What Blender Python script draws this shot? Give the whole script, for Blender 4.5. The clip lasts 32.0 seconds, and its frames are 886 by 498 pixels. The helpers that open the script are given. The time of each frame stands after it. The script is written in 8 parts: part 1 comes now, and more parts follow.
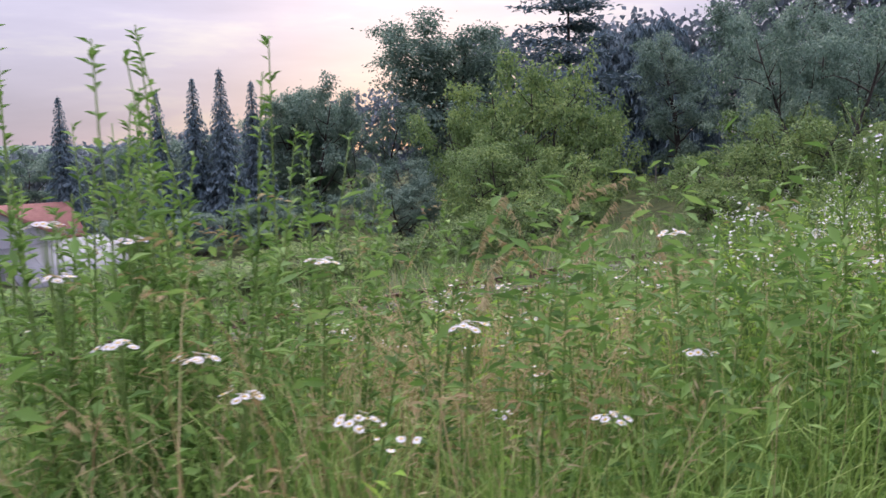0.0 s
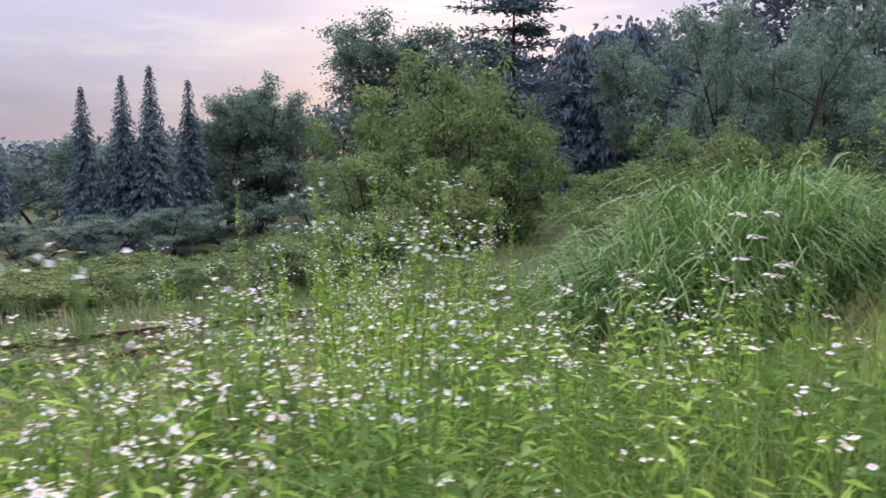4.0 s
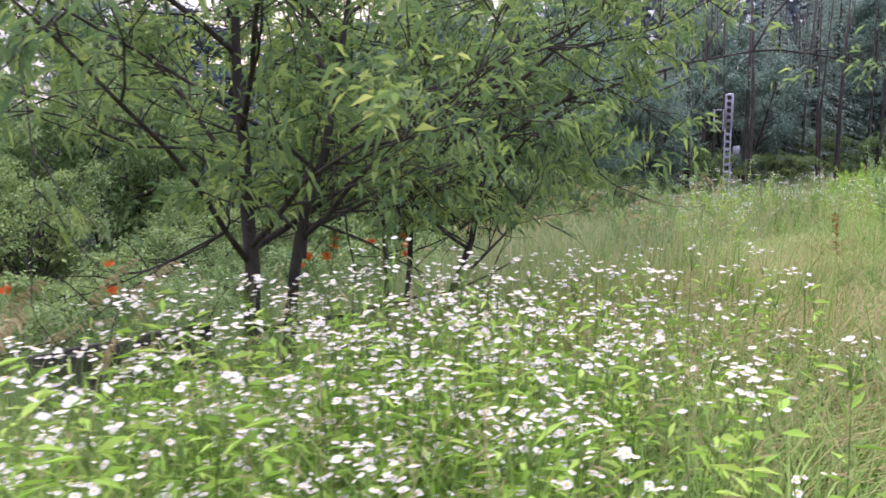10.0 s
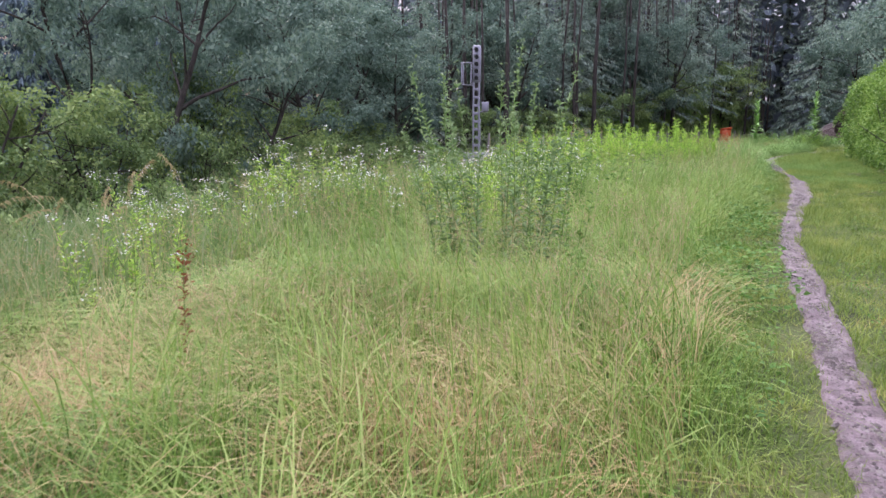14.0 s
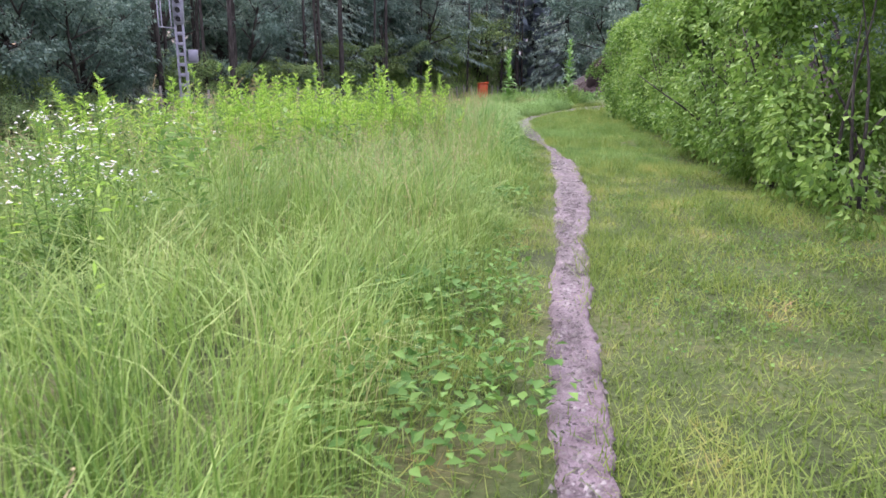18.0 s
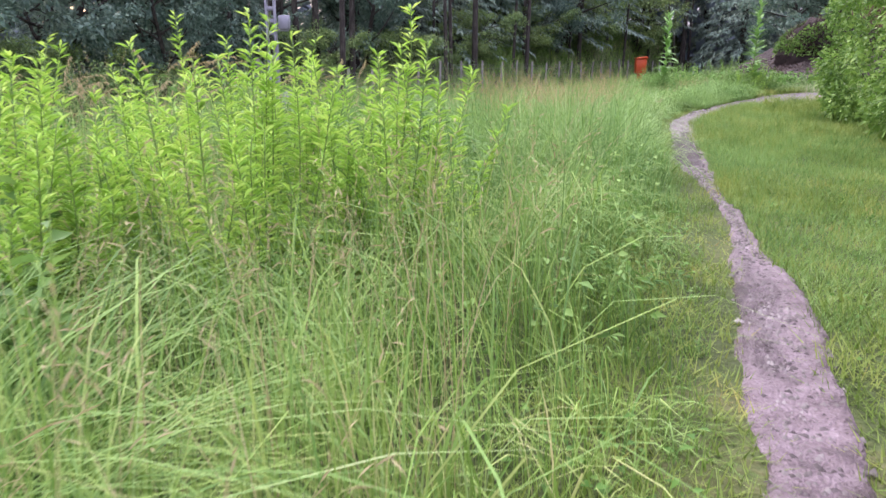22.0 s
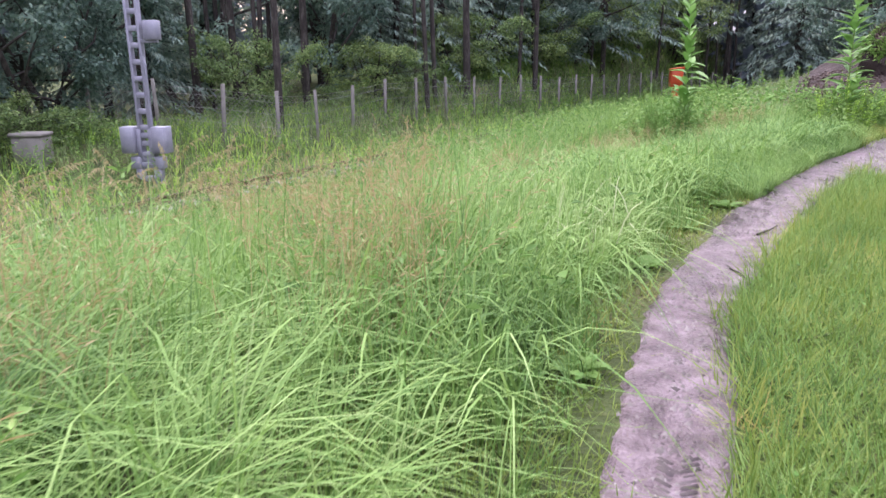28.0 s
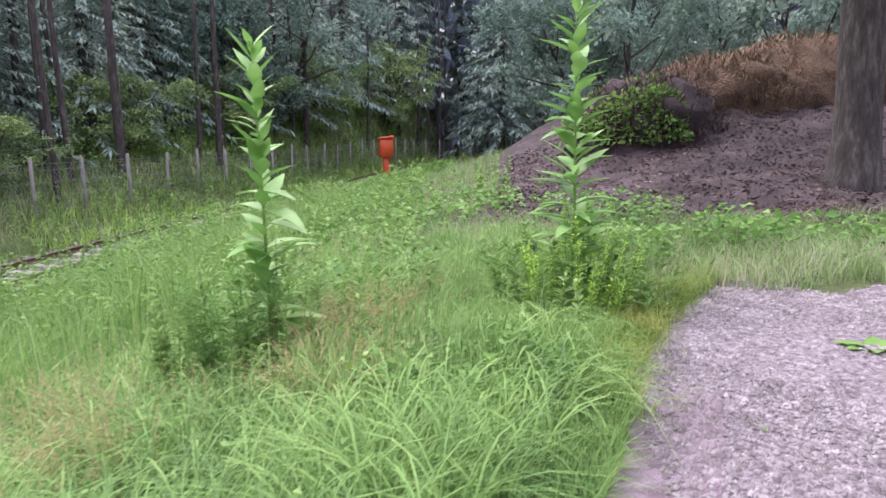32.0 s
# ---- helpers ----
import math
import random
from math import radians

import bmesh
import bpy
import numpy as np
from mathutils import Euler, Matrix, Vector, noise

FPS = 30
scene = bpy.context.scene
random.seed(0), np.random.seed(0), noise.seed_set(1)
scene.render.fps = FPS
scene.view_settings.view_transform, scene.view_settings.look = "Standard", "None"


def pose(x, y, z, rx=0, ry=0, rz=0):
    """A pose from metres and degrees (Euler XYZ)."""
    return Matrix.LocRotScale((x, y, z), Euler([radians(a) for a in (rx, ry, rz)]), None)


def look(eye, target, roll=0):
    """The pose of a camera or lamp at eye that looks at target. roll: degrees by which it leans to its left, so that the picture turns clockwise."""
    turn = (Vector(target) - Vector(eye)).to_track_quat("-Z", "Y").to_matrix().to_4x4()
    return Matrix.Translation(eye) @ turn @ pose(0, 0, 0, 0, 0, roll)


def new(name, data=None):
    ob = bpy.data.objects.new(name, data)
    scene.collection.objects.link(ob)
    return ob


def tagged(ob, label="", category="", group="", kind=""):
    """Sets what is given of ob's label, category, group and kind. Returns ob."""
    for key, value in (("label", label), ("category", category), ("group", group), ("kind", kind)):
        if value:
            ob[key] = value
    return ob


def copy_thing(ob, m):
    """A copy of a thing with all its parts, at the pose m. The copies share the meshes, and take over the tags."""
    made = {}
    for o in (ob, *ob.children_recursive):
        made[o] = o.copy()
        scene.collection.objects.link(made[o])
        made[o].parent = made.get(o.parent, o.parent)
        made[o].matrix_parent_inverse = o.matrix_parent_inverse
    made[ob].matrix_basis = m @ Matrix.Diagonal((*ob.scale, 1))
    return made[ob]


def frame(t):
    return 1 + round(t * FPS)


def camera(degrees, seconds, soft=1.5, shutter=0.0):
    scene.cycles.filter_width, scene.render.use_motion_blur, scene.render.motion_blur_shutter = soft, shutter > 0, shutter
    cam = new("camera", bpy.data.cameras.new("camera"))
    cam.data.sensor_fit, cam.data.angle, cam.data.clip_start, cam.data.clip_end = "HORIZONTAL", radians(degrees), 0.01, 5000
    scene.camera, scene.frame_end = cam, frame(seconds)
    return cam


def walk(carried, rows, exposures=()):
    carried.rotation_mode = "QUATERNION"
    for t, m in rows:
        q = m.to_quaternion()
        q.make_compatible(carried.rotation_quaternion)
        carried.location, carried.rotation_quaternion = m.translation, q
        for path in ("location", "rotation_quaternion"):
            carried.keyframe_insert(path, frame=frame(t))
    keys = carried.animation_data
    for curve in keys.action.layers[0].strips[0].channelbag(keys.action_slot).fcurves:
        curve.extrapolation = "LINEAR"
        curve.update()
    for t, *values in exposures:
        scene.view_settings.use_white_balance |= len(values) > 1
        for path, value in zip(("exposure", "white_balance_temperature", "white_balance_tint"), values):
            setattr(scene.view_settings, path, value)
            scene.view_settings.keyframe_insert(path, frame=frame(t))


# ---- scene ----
cam = camera(63.5, 32.0, 1.5, 0.15)
EXPOSURES = [(0, 1.25), (1, 1.35), (2, 1.0), (2.5, 1.0), (4.5, 1.25), (7, 1.4), (9, 1.55), (10, 1.8), (11, 1.85), (13, 1.75), (15.5, 1.65), (16.2, 1.65), (17.2, 1.9), (19, 2.0), (26, 2.15), (32, 2.2)]
PATH = [
    (0, (-6.426, -7.515, 1.206), (-7.852, -6.137, 0.941), -1.7),
    (0.5, (-6.26, -6.696, 1.222), (-7.681, -5.319, 0.924), -0.9),
    (1, (-6.099, -5.893, 1.228), (-7.545, -4.56, 0.867), -1.3),
    (2, (-5.794, -4.223, 1.233), (-7.45, -3.153, 0.897), -2.1),
    (2.5, (-5.604, -3.367, 1.226), (-7.315, -2.367, 0.949), -1.7),
    (4.5, (-4.635, 0.242, 1.21), (-6.019, 1.664, 0.958), 0.1),
    (5, (-4.454, 1.057, 1.204), (-5.805, 2.508, 0.941), -0.5),
    (5.5, (-4.281, 1.892, 1.218), (-5.602, 3.374, 0.977), -1.2),
    (6, (-4.074, 2.644, 1.237), (-5.362, 4.156, 1.009), -1.2),
    (6.5, (-3.891, 3.439, 1.242), (-5.119, 5.007, 1.067), -1.1),
    (7, (-3.708, 4.194, 1.243), (-4.914, 5.777, 1.041), -1.1),
    (7.5, (-3.508, 4.973, 1.245), (-4.696, 6.569, 1.042), -0.1),
    (8, (-3.281, 5.752, 1.257), (-4.468, 7.347, 1.04), -0.7),
    (8.5, (-3.118, 6.583, 1.319), (-4.264, 8.209, 1.116), 0.2),
    (9, (-2.931, 7.293, 1.22), (-4.107, 8.894, 0.991), 0.1),
    (9.5, (-2.717, 8.136, 1.213), (-3.924, 9.714, 0.981), 0.2),
    (10, (-2.47, 8.848, 1.18), (-3.674, 10.428, 0.944), -0.2),
    (10.5, (-2.192, 9.669, 1.156), (-3.298, 11.321, 0.936), -2.2),
    (11, (-1.871, 10.435, 1.168), (-2.874, 12.152, 0.952), -2.0),
    (11.5, (-1.603, 11.123, 1.21), (-2.521, 12.885, 0.983), -1.9),
    (12, (-1.325, 11.718, 1.229), (-2.187, 13.502, 0.959), -1.5),
    (12.5, (-1.126, 12.373, 1.253), (-1.905, 14.189, 0.945), -0.8),
    (13, (-0.974, 12.953, 1.302), (-1.716, 14.781, 0.973), -0.2),
    (13.5, (-1.031, 13.559, 1.317), (-1.772, 15.386, 0.982), 0.0),
    (15.5, (-1.329, 16.648, 1.376), (-2.114, 18.424, 0.897), -0.4),
    (16, (-1.207, 17.496, 1.345), (-1.93, 19.297, 0.86), -0.5),
    (16.5, (-1.117, 18.303, 1.275), (-1.71, 20.149, 0.782), 0.4),
    (17, (-1.066, 19.123, 1.254), (-1.496, 21.014, 0.766), 0.2),
    (17.5, (-0.985, 19.862, 1.223), (-1.31, 21.775, 0.738), 0.3),
    (18, (-0.867, 20.593, 1.211), (-1.023, 22.528, 0.732), 0.1),
    (18.5, (-0.759, 21.31, 1.199), (-0.929, 23.246, 0.724), 0.3),
    (19, (-0.679, 22.054, 1.204), (-0.873, 23.989, 0.736), 0.8),
    (19.5, (-0.588, 22.74, 1.206), (-1.052, 24.619, 0.702), 0.5),
    (20, (-0.554, 23.51, 1.192), (-1.129, 25.344, 0.637), 0.2),
    (20.5, (-0.485, 24.357, 1.201), (-1.055, 26.188, 0.634), 0.4),
    (21, (-0.495, 25.171, 1.202), (-1.045, 27.015, 0.655), 0.7),
    (21.5, (-0.516, 25.987, 1.197), (-1.077, 27.828, 0.651), 0.9),
    (22, (-0.589, 26.827, 1.169), (-1.145, 28.668, 0.619), 0.5),
    (22.5, (-0.474, 27.605, 1.179), (-1.048, 29.442, 0.635), -1.2),
    (23, (-0.359, 28.412, 1.184), (-0.939, 30.246, 0.637), -2.7),
    (23.5, (-0.251, 29.232, 1.212), (-0.831, 31.059, 0.642), -3.1),
    (24, (-0.224, 29.895, 1.265), (-0.817, 31.717, 0.691), -3.1),
    (24.5, (-0.203, 30.438, 1.317), (-0.884, 32.231, 0.751), -2.0),
    (25, (-0.219, 31.116, 1.274), (-0.982, 32.874, 0.702), -0.2),
    (25.5, (-0.109, 31.926, 1.209), (-0.873, 33.682, 0.635), -1.2),
    (26, (-0.115, 32.679, 1.132), (-0.869, 34.436, 0.544), -1.2),
    (26.5, (-0.079, 33.355, 1.145), (-0.825, 35.118, 0.565), -1.3),
    (28.5, (-0.325, 36.204, 1.092), (-0.985, 38.018, 0.587), -0.5),
    (29, (-0.344, 36.928, 1.108), (-1.074, 38.705, 0.574), -0.5),
    (29.5, (-0.458, 37.833, 1.145), (-1.171, 39.615, 0.601), -1.0),
    (30, (-0.437, 38.689, 1.176), (-1.095, 40.488, 0.619), -1.6),
    (30.5, (-0.4, 39.544, 1.203), (-0.803, 41.414, 0.638), -2.0),
    (31, (-0.174, 40.363, 1.264), (-0.415, 42.273, 0.738), -1.9),
    (31.5, (0.097, 41.221, 1.36), (-0.02, 43.169, 0.931), -1.1),
    (32, (0.491, 41.966, 1.457), (0.507, 43.933, 1.096), -0.5),
]
walk(cam, [(t, look(eye, target, roll)) for t, eye, target, roll in PATH], EXPOSURES)

# ---- world, sun, exposure ----
SUN_AZ, SUN_EL = radians(-47), radians(5.0)      # the low sun stands behind the trees, ahead and to the left
SUN_DIR = Vector((math.sin(SUN_AZ) * math.cos(SUN_EL), math.cos(SUN_AZ) * math.cos(SUN_EL), math.sin(SUN_EL)))


def build_world():
    w = bpy.data.worlds.new("evening_sky")
    scene.world = w
    w.use_nodes = True
    nt = w.node_tree
    nt.nodes.clear()
    out = nt.nodes.new("ShaderNodeOutputWorld")
    bg = nt.nodes.new("ShaderNodeBackground")
    sky = nt.nodes.new("ShaderNodeTexSky")
    sky.sky_type = "NISHITA"
    sky.sun_disc = False
    sky.sun_elevation = SUN_EL
    sky.sun_rotation = SUN_AZ
    sky.altitude = 300
    tc = nt.nodes.new("ShaderNodeTexCoord")
    mp = nt.nodes.new("ShaderNodeMapping")
    mp.inputs["Scale"].default_value = (1.6, 1.6, 9.0)
    n1 = nt.nodes.new("ShaderNodeTexNoise")
    n1.inputs["Scale"].default_value = 2.2
    n1.inputs["Detail"].default_value = 6
    n1.inputs["Roughness"].default_value = 0.55
    ramp = nt.nodes.new("ShaderNodeValToRGB")
    e = ramp.color_ramp.elements
    e[0].position, e[0].color = 0.34, (0.63, 0.59, 0.83, 1)
    e[1].position, e[1].color = 0.72, (0.98, 0.92, 0.99, 1)
    m = e.new(0.55)
    m.color = (0.73, 0.68, 0.93, 1)
    # a warm glow in the clouds round the low sun
    dot = nt.nodes.new("ShaderNodeVectorMath")
    dot.operation = "DOT_PRODUCT"
    dot.inputs[1].default_value = SUN_DIR
    mr = nt.nodes.new("ShaderNodeMapRange")
    mr.inputs["From Min"].default_value = 0.93
    mr.inputs["From Max"].default_value = 0.9985
    pw = nt.nodes.new("ShaderNodeMath")
    pw.operation = "POWER"
    pw.inputs[1].default_value = 1.6
    glow = nt.nodes.new("ShaderNodeMixRGB")
    glow.blend_type = "ADD"
    glow.inputs["Color2"].default_value = (0.08, 0.05, 0.02, 1)
    mix = nt.nodes.new("ShaderNodeMixRGB")
    mix.inputs["Fac"].default_value = 0.97
    L = nt.links.new
    L(tc.outputs["Generated"], mp.inputs["Vector"])
    L(mp.outputs["Vector"], n1.inputs["Vector"])
    L(n1.outputs["Fac"], ramp.inputs["Fac"])
    L(sky.outputs["Color"], mix.inputs["Color1"])
    L(ramp.outputs["Color"], mix.inputs["Color2"])
    L(tc.outputs["Generated"], dot.inputs[0])
    L(dot.outputs["Value"], mr.inputs["Value"])
    L(mr.outputs["Result"], pw.inputs[0])
    L(pw.outputs["Value"], glow.inputs["Fac"])
    L(mix.outputs["Color"], glow.inputs["Color1"])
    L(glow.outputs["Color"], bg.inputs["Color"])
    # an overcast sky is brighter overhead than at its rim
    sep = nt.nodes.new("ShaderNodeSeparateXYZ")
    up = nt.nodes.new("ShaderNodeMapRange")
    up.inputs["From Min"].default_value, up.inputs["From Max"].default_value = 0.05, 0.9
    up.inputs["To Min"].default_value, up.inputs["To Max"].default_value = SKY_STRENGTH * 0.80, SKY_STRENGTH * 3.6
    L(tc.outputs["Generated"], sep.inputs["Vector"])
    L(sep.outputs["Z"], up.inputs["Value"])
    L(up.outputs["Result"], bg.inputs["Strength"])
    L(bg.outputs["Background"], out.inputs["Surface"])
    sun = bpy.data.lights.new("sun", "SUN")
    sun.energy, sun.angle, sun.color = 1.5, radians(70), (1.0, 0.93, 0.86)
    ob = new("sun", sun)
    ob.matrix_world = look(Vector((SUN_DIR.x, SUN_DIR.y, 1.1)) * 100, (0, 0, 0))   # light through high thin cloud


SKY_STRENGTH = 0.30
build_world()

# ---- materials ----


def ramp_of(nt, stops):
    r = nt.nodes.new("ShaderNodeValToRGB")
    e = r.color_ramp.elements
    e[0].position, e[0].color = stops[0][0], (*stops[0][1], 1)
    e[1].position, e[1].color = stops[-1][0], (*stops[-1][1], 1)
    for p, c in stops[1:-1]:
        k = e.new(p)
        k.color = (*c, 1)
    return r


def mat_leaf(name, stops, scale=0.6, gloss=0.55, through_light=0.35, patch=0.5):
    """Thin leaves: colour varies from leaf to leaf and in patches, and light shines through."""
    m = bpy.data.materials.new(name)
    m.use_nodes = True
    nt = m.node_tree
    nt.nodes.clear()
    L = nt.links.new
    out = nt.nodes.new("ShaderNodeOutputMaterial")
    geo = nt.nodes.new("ShaderNodeNewGeometry")
    nz = nt.nodes.new("ShaderNodeTexNoise")
    nz.inputs["Scale"].default_value = scale
    nz.inputs["Detail"].default_value = 3
    L(geo.outputs["Position"], nz.inputs["Vector"])
    st = nt.nodes.new("ShaderNodeMapRange")
    st.inputs["From Min"].default_value, st.inputs["From Max"].default_value = 0.3, 0.7
    L(nz.outputs["Fac"], st.inputs["Value"])
    mx = nt.nodes.new("ShaderNodeMix")
    mx.inputs["Factor"].default_value = patch
    L(geo.outputs["Random Per Island"], mx.inputs["A"])
    L(st.outputs["Result"], mx.inputs["B"])
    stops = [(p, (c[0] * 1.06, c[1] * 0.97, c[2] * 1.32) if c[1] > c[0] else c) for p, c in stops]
    r = ramp_of(nt, stops)
    L(mx.outputs["Result"], r.inputs["Fac"])
    b = nt.nodes.new("ShaderNodeBsdfPrincipled")
    b.inputs["Roughness"].default_value = gloss
    b.inputs["Specular IOR Level"].default_value = 0.22
    t = nt.nodes.new("ShaderNodeBsdfTranslucent")
    s = nt.nodes.new("ShaderNodeMixShader")
    s.inputs["Fac"].default_value = through_light
    L(r.outputs["Color"], b.inputs["Base Color"])
    L(r.outputs["Color"], t.inputs["Color"])
    L(b.outputs["BSDF"], s.inputs[1])
    L(t.outputs["BSDF"], s.inputs[2])
    L(s.outputs["Shader"], out.inputs["Surface"])
    return m


def mat_solid(name, stops, scale=4.0, rough=0.8, metal=0.0, bump=0.3, bump_scale=30.0, detail=5, stretch=(1, 1, 1), spec=0.4, dist=0.01):
    """Solid things: two scales of colour and a fine relief."""
    m = bpy.data.materials.new(name)
    m.use_nodes = True
    nt = m.node_tree
    L = nt.links.new
    b = nt.nodes["Principled BSDF"]
    b.inputs["Roughness"].default_value, b.inputs["Metallic"].default_value = rough, metal
    b.inputs["Specular IOR Level"].default_value = spec
    tc = nt.nodes.new("ShaderNodeNewGeometry")
    mp = nt.nodes.new("ShaderNodeMapping")
    mp.inputs["Scale"].default_value = stretch
    L(tc.outputs["Position"], mp.inputs["Vector"])
    a = nt.nodes.new("ShaderNodeTexNoise")
    a.inputs["Scale"].default_value, a.inputs["Detail"].default_value = scale, detail
    c = nt.nodes.new("ShaderNodeTexNoise")
    c.inputs["Scale"].default_value, c.inputs["Detail"].default_value = bump_scale, 4
    L(mp.outputs["Vector"], a.inputs["Vector"])
    L(mp.outputs["Vector"], c.inputs["Vector"])
    mx = nt.nodes.new("ShaderNodeMix")
    mx.inputs["Factor"].default_value = 0.35
    L(a.outputs["Fac"], mx.inputs["A"])
    L(c.outputs["Fac"], mx.inputs["B"])
    r = ramp_of(nt, stops)
    L(mx.outputs["Result"], r.inputs["Fac"])
    L(r.outputs["Color"], b.inputs["Base Color"])
    bp = nt.nodes.new("ShaderNodeBump")
    bp.inputs["Strength"].default_value, bp.inputs["Distance"].default_value = bump, dist
    L(c.outputs["Fac"], bp.inputs["Height"])
    L(bp.outputs["Normal"], b.inputs["Normal"])
    return m


def mat_path():
    """Wet fine gravel and mud: mauve grit, pale stones, dark damp patches that shine a little."""
    m = mat_solid("wet_gravel", [(0.36, (0.074, 0.052, 0.060)), (0.46, (0.130, 0.094, 0.108)), (0.55, (0.180, 0.136, 0.156)), (0.68, (0.27, 0.215, 0.245))], scale=9, rough=0.7, bump=0.9, bump_scale=75, dist=0.02)
    nt = m.node_tree
    L = nt.links.new
    b = nt.nodes["Principled BSDF"]
    ramp = b.inputs["Base Color"].links[0].from_node
    g = nt.nodes.new("ShaderNodeNewGeometry")
    mp = nt.nodes.new("ShaderNodeMapping")
    mp.inputs["Scale"].default_value = (2.6, 0.8, 1)
    n = nt.nodes.new("ShaderNodeTexNoise")
    n.inputs["Scale"].default_value, n.inputs["Detail"].default_value, n.inputs["Roughness"].default_value = 1.3, 7, 0.62
    L(g.outputs["Position"], mp.inputs["Vector"])
    L(mp.outputs["Vector"], n.inputs["Vector"])
    damp = nt.nodes.new("ShaderNodeMapRange")
    damp.inputs["From Min"].default_value, damp.inputs["From Max"].default_value = 0.48, 0.66
    L(n.outputs["Fac"], damp.inputs["Value"])
    mix = nt.nodes.new("ShaderNodeMixRGB")
    mix.blend_type = "MULTIPLY"
    mix.inputs["Color2"].default_value = (0.40, 0.36, 0.37, 1)
    L(damp.outputs["Result"], mix.inputs["Fac"])
    L(ramp.outputs["Color"], mix.inputs["Color1"])
    L(mix.outputs["Color"], b.inputs["Base Color"])
    r = nt.nodes.new("ShaderNodeMapRange")
    r.inputs["From Min"].default_value, r.inputs["From Max"].default_value = 0.40, 0.62
    r.inputs["To Min"].default_value, r.inputs["To Max"].default_value = 0.70, 0.24
    L(n.outputs["Fac"], r.inputs["Value"])
    L(r.outputs["Result"], b.inputs["Roughness"])
    return m


